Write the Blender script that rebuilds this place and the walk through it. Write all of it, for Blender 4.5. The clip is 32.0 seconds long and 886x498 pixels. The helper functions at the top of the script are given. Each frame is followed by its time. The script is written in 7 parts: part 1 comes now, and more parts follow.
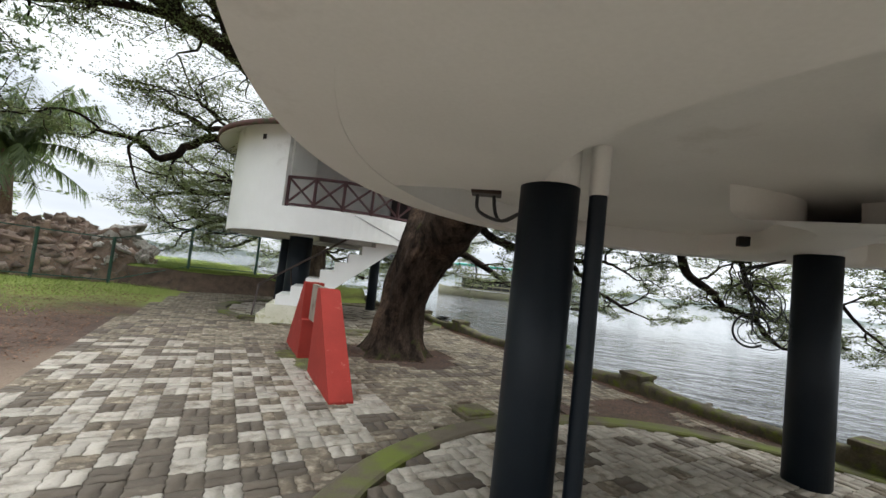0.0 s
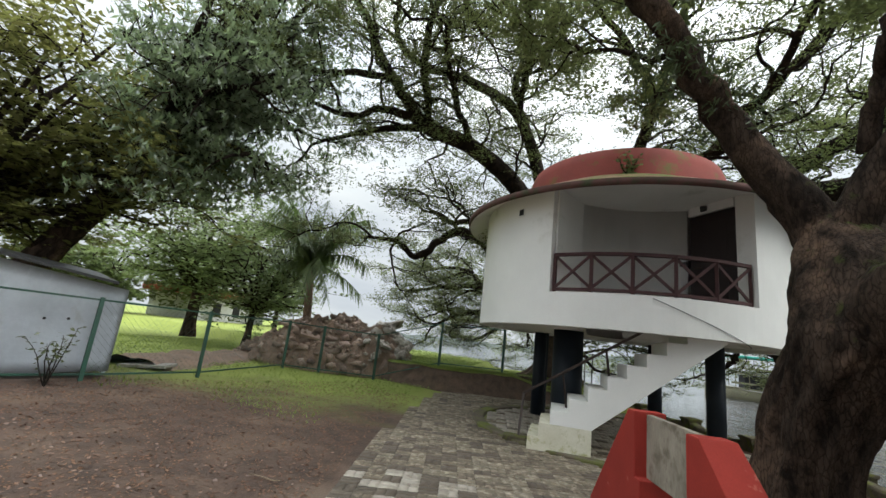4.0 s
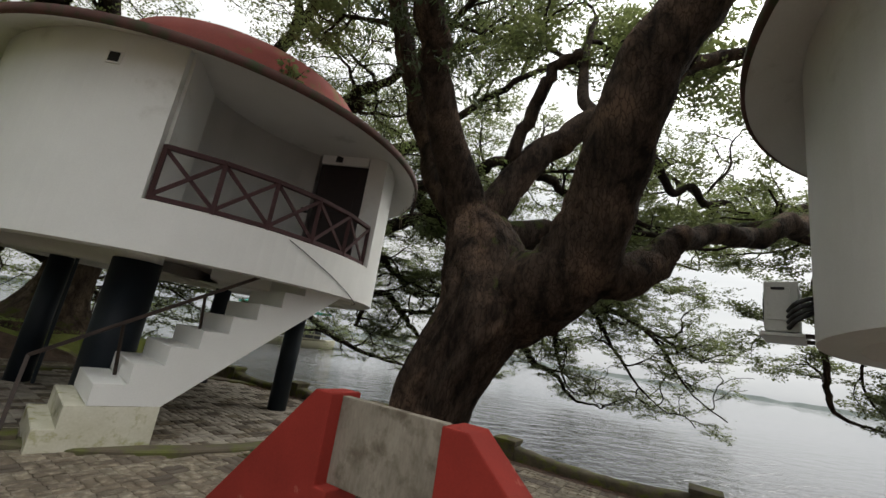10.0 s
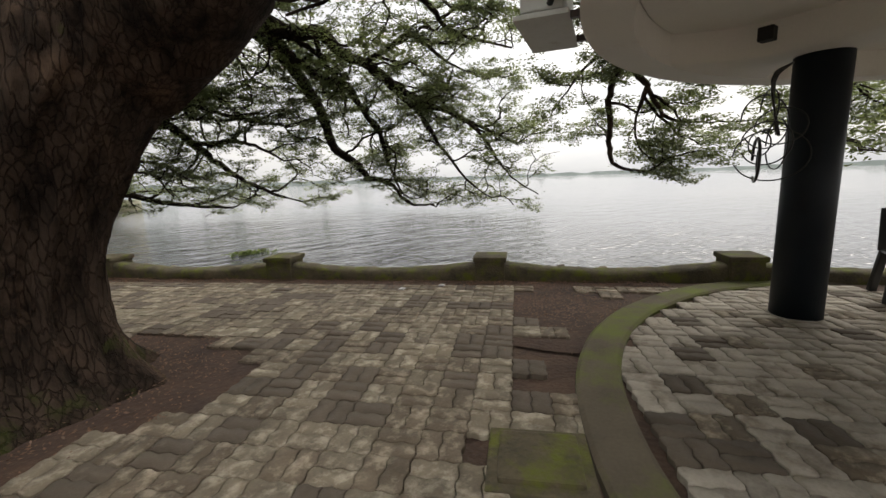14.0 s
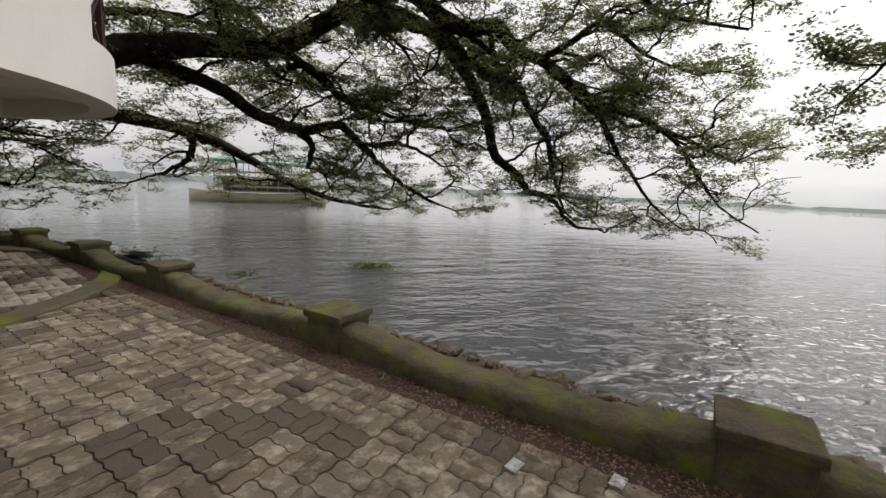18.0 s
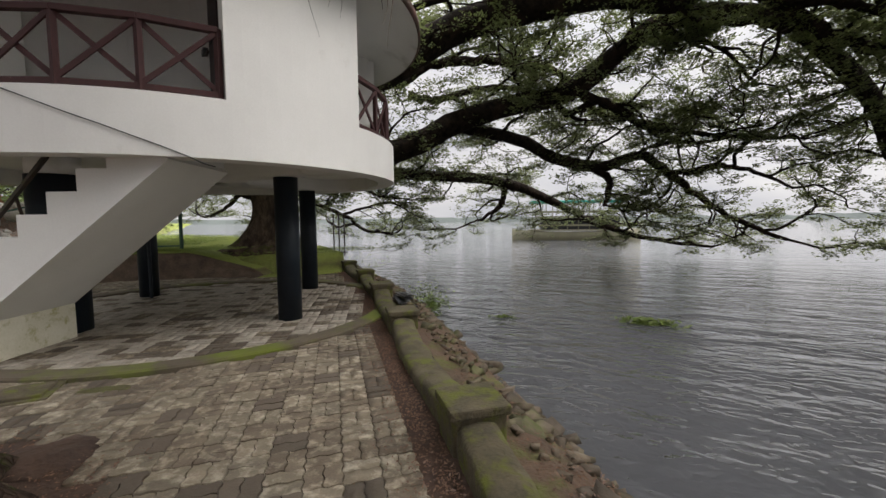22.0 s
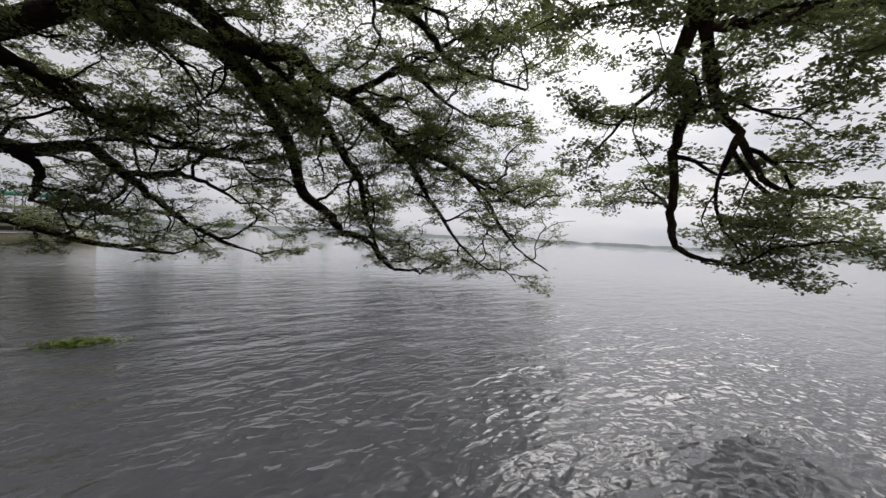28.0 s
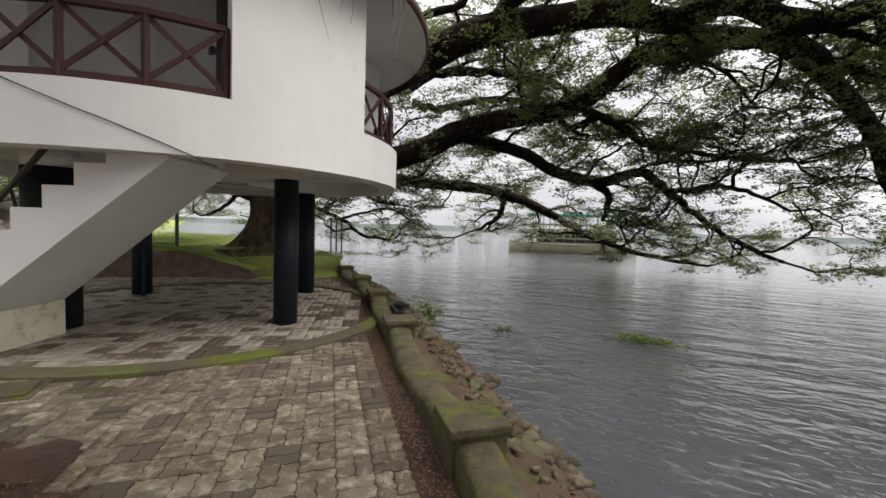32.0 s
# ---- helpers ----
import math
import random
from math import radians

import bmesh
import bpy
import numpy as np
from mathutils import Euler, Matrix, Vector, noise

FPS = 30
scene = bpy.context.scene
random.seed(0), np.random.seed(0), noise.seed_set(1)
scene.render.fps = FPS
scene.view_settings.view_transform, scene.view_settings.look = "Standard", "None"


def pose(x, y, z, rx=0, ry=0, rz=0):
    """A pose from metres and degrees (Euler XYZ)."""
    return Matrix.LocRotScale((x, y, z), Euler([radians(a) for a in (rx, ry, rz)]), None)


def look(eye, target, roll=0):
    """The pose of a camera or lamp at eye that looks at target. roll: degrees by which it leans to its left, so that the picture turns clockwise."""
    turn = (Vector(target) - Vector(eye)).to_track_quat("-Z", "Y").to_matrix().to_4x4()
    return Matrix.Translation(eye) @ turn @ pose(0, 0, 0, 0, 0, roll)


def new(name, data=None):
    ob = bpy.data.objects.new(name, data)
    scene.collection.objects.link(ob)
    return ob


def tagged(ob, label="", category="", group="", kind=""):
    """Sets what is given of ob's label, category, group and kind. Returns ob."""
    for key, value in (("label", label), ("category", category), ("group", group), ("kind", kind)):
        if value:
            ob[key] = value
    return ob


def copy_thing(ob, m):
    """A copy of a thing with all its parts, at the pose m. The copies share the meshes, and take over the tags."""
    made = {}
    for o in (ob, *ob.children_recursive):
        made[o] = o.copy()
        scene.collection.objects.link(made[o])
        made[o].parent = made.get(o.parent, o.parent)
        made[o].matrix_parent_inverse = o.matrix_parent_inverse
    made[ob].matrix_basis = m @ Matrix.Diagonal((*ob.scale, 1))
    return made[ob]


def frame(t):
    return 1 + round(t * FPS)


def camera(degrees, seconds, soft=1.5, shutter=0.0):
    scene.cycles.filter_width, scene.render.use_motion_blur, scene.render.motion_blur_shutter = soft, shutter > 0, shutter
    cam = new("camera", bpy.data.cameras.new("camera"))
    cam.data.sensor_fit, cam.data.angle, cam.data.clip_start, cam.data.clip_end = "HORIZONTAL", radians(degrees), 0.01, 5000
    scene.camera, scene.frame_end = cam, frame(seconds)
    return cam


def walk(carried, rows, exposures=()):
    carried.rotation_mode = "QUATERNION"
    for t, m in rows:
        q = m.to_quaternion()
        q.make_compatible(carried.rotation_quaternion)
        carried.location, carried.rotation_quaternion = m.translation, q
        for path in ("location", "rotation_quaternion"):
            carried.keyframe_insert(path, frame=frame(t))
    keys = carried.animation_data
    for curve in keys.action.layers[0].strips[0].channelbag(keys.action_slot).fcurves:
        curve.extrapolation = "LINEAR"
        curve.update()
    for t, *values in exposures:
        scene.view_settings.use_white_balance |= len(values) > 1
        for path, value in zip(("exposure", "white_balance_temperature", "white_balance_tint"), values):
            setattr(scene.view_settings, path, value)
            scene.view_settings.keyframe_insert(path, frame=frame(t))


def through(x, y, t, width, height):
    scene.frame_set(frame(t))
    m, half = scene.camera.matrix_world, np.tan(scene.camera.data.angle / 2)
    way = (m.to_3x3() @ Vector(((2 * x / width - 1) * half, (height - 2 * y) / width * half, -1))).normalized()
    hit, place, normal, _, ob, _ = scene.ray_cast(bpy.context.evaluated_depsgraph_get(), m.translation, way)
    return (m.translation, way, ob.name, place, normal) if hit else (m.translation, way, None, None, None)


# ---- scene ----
cam = camera(94.0, 32.0)
PATH = [
    (0, (1.308, 1.806, 1.53), (1.035, 3.784, 1.654), 6.4),
    (0.5, (0.885, 2.026, 1.345), (0.07, 3.853, 1.325), 5.8),
    (1, (0.362, 2.256, 1.396), (-0.723, 3.935, 1.347), 4.9),
    (1.5, (0.232, 2.347, 1.494), (-0.99, 3.928, 1.587), 4.8),
    (2, (-0.021, 2.585, 1.534), (-1.272, 4.135, 1.717), 4.8),
    (2.5, (-0.201, 2.842, 1.546), (-1.422, 4.414, 1.737), 4.4),
    (3, (-0.34, 3.158, 1.561), (-1.515, 4.762, 1.773), 4.0),
    (3.5, (-0.446, 3.432, 1.598), (-1.639, 5.015, 1.86), 4.5),
    (4, (-0.643, 3.539, 1.647), (-1.863, 5.067, 2.069), 6.5),
    (4.5, (-0.804, 3.653, 1.727), (-2.062, 5.129, 2.218), 8.3),
    (6.5, (-1.993, 4.254, 1.807), (-3.193, 5.707, 2.477), 11.9),
    (7, (-2.168, 4.452, 1.811), (-3.299, 5.952, 2.498), 13.0),
    (7.5, (-2.46, 4.512, 1.82), (-3.417, 6.104, 2.562), 13.3),
    (8, (-2.611, 4.652, 1.782), (-3.417, 6.314, 2.548), 14.5),
    (8.5, (-2.552, 4.915, 1.755), (-3.112, 6.659, 2.559), 12.8),
    (9, (-2.496, 5.029, 1.67), (-2.584, 6.885, 2.409), 11.0),
    (9.5, (-2.449, 5.067, 1.677), (-2.058, 6.935, 2.275), 10.8),
    (10, (-2.276, 5.062, 1.593), (-1.526, 6.858, 2.05), 9.1),
    (10.5, (-2.152, 5.054, 1.518), (-1.196, 6.783, 1.829), 7.3),
    (11, (-2.01, 5.015, 1.483), (-0.942, 6.698, 1.651), 5.1),
    (11.5, (-1.818, 5.086, 1.406), (-0.651, 6.71, 1.415), 2.9),
    (12, (-1.545, 5.225, 1.389), (-0.286, 6.776, 1.289), 0.8),
    (12.5, (-1.19, 5.31, 1.36), (0.15, 6.783, 1.172), -0.7),
    (13, (-0.871, 5.423, 1.292), (0.494, 6.861, 1.031), -1.5),
    (13.5, (-0.56, 5.598, 1.274), (0.83, 7.003, 0.973), -2.0),
    (15.5, (0.625, 6.626, 1.196), (1.745, 8.221, 0.745), -2.6),
    (16, (0.787, 6.977, 1.203), (1.814, 8.637, 0.769), -1.5),
    (16.5, (0.929, 7.278, 1.253), (1.902, 8.98, 0.86), -0.4),
    (17, (1.163, 7.522, 1.295), (2.076, 9.27, 0.96), 0.8),
    (17.5, (1.369, 7.718, 1.297), (2.226, 9.5, 1.002), 1.9),
    (18, (1.597, 7.968, 1.301), (2.349, 9.8, 1.019), 2.8),
    (18.5, (1.822, 8.235, 1.312), (2.422, 10.124, 1.043), 3.4),
    (19, (1.98, 8.481, 1.287), (2.467, 10.399, 0.995), 3.4),
    (19.5, (2.135, 8.548, 1.342), (2.523, 10.486, 1.038), 3.7),
    (20, (2.385, 8.556, 1.327), (2.631, 10.512, 0.991), 2.9),
    (20.5, (2.549, 8.62, 1.329), (2.607, 10.597, 1.029), 2.0),
    (21, (2.724, 8.747, 1.411), (2.529, 10.719, 1.141), 0.9),
    (21.5, (2.838, 8.811, 1.469), (2.345, 10.739, 1.269), -0.4),
    (22, (2.865, 8.804, 1.467), (2.154, 10.668, 1.323), -0.6),
    (22.5, (2.862, 8.825, 1.502), (2.165, 10.698, 1.428), 0.6),
    (23, (2.882, 8.866, 1.497), (2.343, 10.792, 1.515), 1.7),
    (23.5, (2.92, 8.851, 1.52), (2.655, 10.831, 1.619), 2.3),
    (24, (3.121, 8.824, 1.528), (3.153, 10.818, 1.682), 2.3),
    (24.5, (3.23, 8.811, 1.559), (3.56, 10.774, 1.745), 1.7),
    (25, (3.202, 8.719, 1.576), (3.819, 10.61, 1.786), 1.0),
    (26, (3.294, 8.596, 1.63), (4.425, 10.232, 1.84), 0.9),
    (26.5, (3.292, 8.573, 1.54), (4.644, 10.032, 1.746), 1.5),
    (27.5, (3.33, 8.58, 1.51), (4.816, 9.918, 1.535), 2.3),
    (28.5, (3.35, 8.607, 1.49), (4.453, 10.267, 1.326), 3.1),
    (29, (3.215, 8.684, 1.478), (3.793, 10.591, 1.314), 2.9),
    (29.5, (2.982, 8.884, 1.51), (2.992, 10.878, 1.357), 3.4),
    (30, (2.795, 8.828, 1.492), (2.362, 10.776, 1.358), 2.1),
    (30.5, (2.732, 8.785, 1.512), (2.063, 10.667, 1.406), 1.5),
    (31, (2.763, 8.827, 1.421), (2.01, 10.679, 1.36), 1.1),
    (31.5, (2.685, 8.834, 1.479), (1.968, 10.698, 1.377), 0.7),
    (32, (2.783, 8.839, 1.489), (2.09, 10.712, 1.383), 1.8),
]
walk(cam, [(t, look(eye, target, roll)) for t, eye, target, roll in PATH], [(0, 1.57, 6150, 6), (1.5, 1.13, 6150, 5), (4, 1.16, 6150, 4), (7, 0.88, 6450, 6), (9, 0.57, 6450, 6), (11, 1.03, 6650, 8), (13, 1.16, 6750, 8), (16, 1.08, 6750, 12), (20, 0.92, 6650, 12), (22.5, 1.05, 6550, 12), (25, 0.70, 6450, 14), (26, 0.60, 6350, 14), (27.5, 0.64, 6350, 14), (29, 0.96, 6550, 10), (32, 1.19, 6550, 12)])

# ---- light ----
world = bpy.data.worlds.new("overcast_sky")
scene.world = world
world.use_nodes = True
wn, wl = world.node_tree.nodes, world.node_tree.links
wn.clear()
w_out = wn.new("ShaderNodeOutputWorld")
w_bg = wn.new("ShaderNodeBackground")
w_sky = wn.new("ShaderNodeTexSky")
w_sky.sky_type, w_sky.sun_disc = "NISHITA", False
SUN_EL, SUN_AZ = radians(38), radians(60)
w_sky.sun_elevation, w_sky.sun_rotation = SUN_EL, SUN_AZ
w_sky.dust_density, w_sky.air_density = 4.0, 1.0
w_hsv = wn.new("ShaderNodeHueSaturation")
w_hsv.inputs["Saturation"].default_value = 0.05
w_tc = wn.new("ShaderNodeTexCoord")
w_map = wn.new("ShaderNodeMapping")
w_map.inputs["Scale"].default_value = (1.0, 1.0, 4.0)
w_noise = wn.new("ShaderNodeTexNoise")
w_noise.inputs["Scale"].default_value, w_noise.inputs["Detail"].default_value = 2.2, 6.0
w_ramp = wn.new("ShaderNodeValToRGB")
w_ramp.color_ramp.elements[0].position, w_ramp.color_ramp.elements[0].color = 0.35, (6.1, 6.3, 6.8, 1)
w_ramp.color_ramp.elements[1].position, w_ramp.color_ramp.elements[1].color = 0.65, (8.9, 8.8, 8.7, 1)
w_mix = wn.new("ShaderNodeMixRGB")
w_mix.inputs["Fac"].default_value = 0.78
wl.new(w_tc.outputs["Generated"], w_map.inputs["Vector"])
wl.new(w_map.outputs["Vector"], w_noise.inputs["Vector"])
wl.new(w_noise.outputs["Fac"], w_ramp.inputs["Fac"])
wl.new(w_sky.outputs["Color"], w_hsv.inputs["Color"])
wl.new(w_hsv.outputs["Color"], w_mix.inputs[1])
wl.new(w_ramp.outputs["Color"], w_mix.inputs[2])
# an overcast sky is brighter overhead than at the horizon
w_sep = wn.new("ShaderNodeSeparateXYZ")
w_el = wn.new("ShaderNodeMapRange")
w_el.inputs["From Min"].default_value, w_el.inputs["From Max"].default_value = 0.0, 1.0
w_el.inputs["To Min"].default_value, w_el.inputs["To Max"].default_value = 0.45, 3.5
w_pow = wn.new("ShaderNodeMath")
w_pow.operation = "POWER"
w_pow.use_clamp = True
w_pow.inputs[1].default_value = 3.6
w_gain = wn.new("ShaderNodeVectorMath")
w_gain.operation = "SCALE"
wl.new(w_tc.outputs["Generated"], w_sep.inputs["Vector"])
wl.new(w_sep.outputs["Z"], w_pow.inputs[0])
wl.new(w_pow.outputs[0], w_el.inputs["Value"])
wl.new(w_mix.outputs["Color"], w_gain.inputs[0])
wl.new(w_el.outputs["Result"], w_gain.inputs["Scale"])
wl.new(w_gain.outputs["Vector"], w_bg.inputs["Color"])
w_bg.inputs["Strength"].default_value = 0.12
wl.new(w_bg.outputs["Background"], w_out.inputs["Surface"])

sun = new("sun", bpy.data.lights.new("sun", "SUN"))
sun.data.energy, sun.data.angle, sun.data.color = 1.2, radians(40), (1.0, 0.96, 0.9)
sun.matrix_world = look((30 * math.sin(SUN_AZ), 30 * math.cos(SUN_AZ), 24), (0, 10, 0))


# ---- materials ----
def material(name, base, other=None, rough=0.85, scale=3.0, fine=40.0, bump=0.25, metal=0.0, spread=0.5, stain=None,
             stain_scale=1.2, stain_at=0.6, per_piece=0.0, depth=0.01, per_island=0.0, stretch=1.0):
    """A surface with a coarse and a fine variation, relief, optional stains and a change from piece to piece."""
    m = bpy.data.materials.new(name)
    m.use_nodes = True
    n, l = m.node_tree.nodes, m.node_tree.links
    b = n["Principled BSDF"]
    other = other or tuple(c * 0.7 for c in base)
    co = n.new("ShaderNodeTexCoord")
    big, small = n.new("ShaderNodeTexNoise"), n.new("ShaderNodeTexNoise")
    big.inputs["Scale"].default_value, big.inputs["Detail"].default_value = scale, 5.0
    small.inputs["Scale"].default_value, small.inputs["Detail"].default_value = fine, 4.0
    geo = n.new("ShaderNodeNewGeometry")
    where = geo.outputs["Position"]
    if stretch != 1.0:
        squeeze = n.new("ShaderNodeMapping")
        squeeze.inputs["Scale"].default_value = (1, 1, stretch)
        l.new(where, squeeze.inputs["Vector"])
        where = squeeze.outputs["Vector"]
    for t in (big, small):
        l.new(where, t.inputs["Vector"])
    add = n.new("ShaderNodeMath")
    add.operation = "MULTIPLY_ADD"
    l.new(small.outputs["Fac"], add.inputs[0])
    add.inputs[1].default_value = 0.5
    l.new(big.outputs["Fac"], add.inputs[2])
    fac = n.new("ShaderNodeMapRange")
    fac.inputs["From Min"].default_value, fac.inputs["From Max"].default_value = 0.75 - spread * 0.5, 0.75 + spread * 0.5
    l.new(add.outputs[0], fac.inputs["Value"])
    mix = n.new("ShaderNodeMixRGB")
    mix.inputs[1].default_value, mix.inputs[2].default_value = (*base, 1), (*other, 1)
    l.new(fac.outputs["Result"], mix.inputs["Fac"])
    col = mix.outputs["Color"]
    if stain:
        st = n.new("ShaderNodeTexNoise")
        st.inputs["Scale"].default_value, st.inputs["Detail"].default_value = stain_scale, 8.0
        st.inputs["Roughness"].default_value = 0.65
        l.new(geo.outputs["Position"], st.inputs["Vector"])
        sr = n.new("ShaderNodeMapRange")
        sr.inputs["From Min"].default_value, sr.inputs["From Max"].default_value = stain_at - 0.06, stain_at + 0.1
        l.new(st.outputs["Fac"], sr.inputs["Value"])
        sm = n.new("ShaderNodeMixRGB")
        sm.inputs[2].default_value = (*stain, 1)
        l.new(sr.outputs["Result"], sm.inputs["Fac"])
        l.new(col, sm.inputs[1])
        col = sm.outputs["Color"]
    if per_piece or per_island:
        hv = n.new("ShaderNodeHueSaturation")
        rnd = n.new("ShaderNodeMapRange")
        if per_piece:
            src = n.new("ShaderNodeObjectInfo").outputs["Random"]
        else:
            src = geo.outputs["Random Per Island"]
        k = per_piece or per_island
        l.new(src, rnd.inputs["Value"])
        rnd.inputs["To Min"].default_value, rnd.inputs["To Max"].default_value = 1 - k, 1 + k
        l.new(rnd.outputs["Result"], hv.inputs["Value"])
        l.new(col, hv.inputs["Color"])
        col = hv.outputs["Color"]
    l.new(col, b.inputs["Base Color"])
    b.inputs["Roughness"].default_value, b.inputs["Metallic"].default_value = rough, metal
    if bump:
        bp = n.new("ShaderNodeBump")
        bp.inputs["Strength"].default_value, bp.inputs["Distance"].default_value = bump, depth
        l.new(add.outputs[0], bp.inputs["Height"])
        l.new(bp.outputs["Normal"], b.inputs["Normal"])
    return m


WHITE = material("white_wall_paint", (0.79, 0.78, 0.75), (0.71, 0.70, 0.67), 0.8, 1.3, 60, 0.12, stain=(0.52, 0.50, 0.45), stain_scale=0.8, stain_at=0.66, depth=0.004)
SOFFIT = material("grey_white_plaster", (0.74, 0.73, 0.70), (0.62, 0.61, 0.58), 0.85, 0.9, 50, 0.15, stain=(0.36, 0.35, 0.32), stain_scale=0.9, stain_at=0.64)
RED = material("red_oxide_paint", (0.30, 0.030, 0.020), (0.22, 0.022, 0.015), 0.8, 2.5, 70, 0.1, stain=(0.52, 0.22, 0.17), stain_scale=6, stain_at=0.70, depth=0.004)
ROOF_RED = material("weathered_red_roof", (0.33, 0.075, 0.06), (0.24, 0.06, 0.05), 0.8, 2, 40, 0.25, stain=(0.13, 0.16, 0.04), stain_scale=1.6, stain_at=0.60)
ROOF_TAN = material("mossy_tan_roof", (0.36, 0.22, 0.15), (0.28, 0.15, 0.10), 0.9, 2, 40, 0.3, stain=(0.13, 0.19, 0.03), stain_scale=1.5, stain_at=0.50)
EAVE = material("dark_eave_edge", (0.12, 0.05, 0.04), (0.06, 0.035, 0.03), 0.85, 4, 60, 0.3, stain=(0.05, 0.06, 0.025), stain_scale=4, stain_at=0.55)
NAVY = material("dark_navy_paint", (0.006, 0.010, 0.016), (0.011, 0.017, 0.024), 0.5, 4, 80, 0.12)
RED.node_tree.nodes["Principled BSDF"].inputs["Specular IOR Level"].default_value = 0.3
NAVY.node_tree.nodes["Principled BSDF"].inputs["Specular IOR Level"].default_value = 0.3
RAIL = material("maroon_rail_paint", (0.050, 0.014, 0.014), (0.034, 0.010, 0.010), 0.8, 6, 60, 0.15)
DARKDOOR = material("dark_brown_door", (0.020, 0.011, 0.010), (0.013, 0.008, 0.008), 0.65, 6, 70, 0.1)
CONCRETE = material("grey_concrete", (0.30, 0.28, 0.25), (0.20, 0.19, 0.17), 0.9, 3, 50, 0.35, stain=(0.14, 0.13, 0.10), stain_scale=3, stain_at=0.6)
SLAB_GREY = material("weathered_cement_slab", (0.31, 0.27, 0.215), (0.17, 0.145, 0.11), 0.92, 7, 50, 0.4, stain=(0.13, 0.105, 0.075), stain_scale=5, stain_at=0.55, stretch=0.35)
MOSS = material("ground_moss", (0.085, 0.085, 0.022), (0.05, 0.04, 0.022), 0.97, 5, 45, 1.0, stain=(0.12, 0.13, 0.025), stain_scale=6, stain_at=0.55, depth=0.02)
MOSSY = material("mossy_concrete", (0.115, 0.094, 0.056), (0.042, 0.034, 0.021), 0.95, 5, 45, 0.9, stain=(0.098, 0.108, 0.012), stain_scale=5.5, stain_at=0.54, depth=0.02)
KERB = material("moss_stained_kerb", (0.115, 0.092, 0.062), (0.07, 0.056, 0.038), 0.92, 3, 50, 0.4, stain=(0.108, 0.128, 0.015), stain_scale=1.1, stain_at=0.52)


def bark(name, ridge, crack, patch, moss, size=7.0, depth=0.05, mossy=0.62, stretch=0.35):
    """Fissured bark: plates between dark cracks, paler worn patches, moss on what faces the sky."""
    m = bpy.data.materials.new(name)
    m.use_nodes = True
    n, l = m.node_tree.nodes, m.node_tree.links
    b = n["Principled BSDF"]
    geo = n.new("ShaderNodeNewGeometry")

    def noise_at(scale, detail, vector):
        t = n.new("ShaderNodeTexNoise")
        t.inputs["Scale"].default_value, t.inputs["Detail"].default_value = scale, detail
        t.inputs["Roughness"].default_value = 0.62
        l.new(vector, t.inputs["Vector"])
        return t

    def ranged(value, lo, hi):
        r = n.new("ShaderNodeMapRange")
        r.inputs["From Min"].default_value, r.inputs["From Max"].default_value = lo, hi
        l.new(value, r.inputs["Value"])
        return r.outputs["Result"]

    def mixed(fac, one, two):
        x = n.new("ShaderNodeMixRGB")
        l.new(fac, x.inputs["Fac"])
        for socket, c in ((x.inputs[1], one), (x.inputs[2], two)):
            if isinstance(c, tuple):
                socket.default_value = (*c, 1)
            else:
                l.new(c, socket)
        return x.outputs["Color"]

    squeeze = n.new("ShaderNodeMapping")
    squeeze.inputs["Scale"].default_value = (1, 1, stretch)
    l.new(geo.outputs["Position"], squeeze.inputs["Vector"])
    wobble = noise_at(size * 0.6, 3.0, squeeze.outputs["Vector"])
    bent = n.new("ShaderNodeVectorMath")
    bent.operation = "MULTIPLY_ADD"
    l.new(wobble.outputs["Color"], bent.inputs[0])
    bent.inputs[1].default_value = (1.6 / size,) * 3
    l.new(squeeze.outputs["Vector"], bent.inputs[2])
    cells = n.new("ShaderNodeTexVoronoi")
    cells.feature = "DISTANCE_TO_EDGE"
    cells.inputs["Scale"].default_value = size
    l.new(bent.outputs["Vector"], cells.inputs["Vector"])
    plate = ranged(cells.outputs["Distance"], -0.06, 0.10)
    lump = noise_at(size * 0.3, 9.0, squeeze.outputs["Vector"])
    grain = noise_at(size * 3, 4.0, squeeze.outputs["Vector"])
    worn = noise_at(1.7, 7.0, geo.outputs["Position"])
    green = noise_at(2.6, 6.0, geo.outputs["Position"])
    col = mixed(ranged(lump.outputs["Fac"], 0.36, 0.64), crack, ridge)
    col = mixed(ranged(worn.outputs["Fac"], 0.52, 0.66), col, patch)
    col = mixed(plate, crack, col)
    up = n.new("ShaderNodeSeparateXYZ")
    l.new(geo.outputs["Normal"], up.inputs[0])
    top = n.new("ShaderNodeMath")
    top.operation = "MULTIPLY_ADD"
    l.new(up.outputs["Z"], top.inputs[0])
    top.inputs[1].default_value = 0.22
    l.new(green.outputs["Fac"], top.inputs[2])
    col = mixed(ranged(top.outputs[0], mossy, mossy + 0.1), col, moss)
    l.new(col, b.inputs["Base Color"])
    b.inputs["Roughness"].default_value = 0.95
    b.inputs["Specular IOR Level"].default_value = 0.1
    high = n.new("ShaderNodeMath")
    high.operation = "MULTIPLY_ADD"
    l.new(plate, high.inputs[0])
    high.inputs[1].default_value = 0.5
    l.new(lump.outputs["Fac"], high.inputs[2])
    both = n.new("ShaderNodeMath")
    both.operation = "MULTIPLY_ADD"
    l.new(grain.outputs["Fac"], both.inputs[0])
    both.inputs[1].default_value = 0.25
    l.new(high.outputs[0], both.inputs[2])
    bp = n.new("ShaderNodeBump")
    bp.inputs["Strength"].default_value, bp.inputs["Distance"].default_value = 1.0, depth
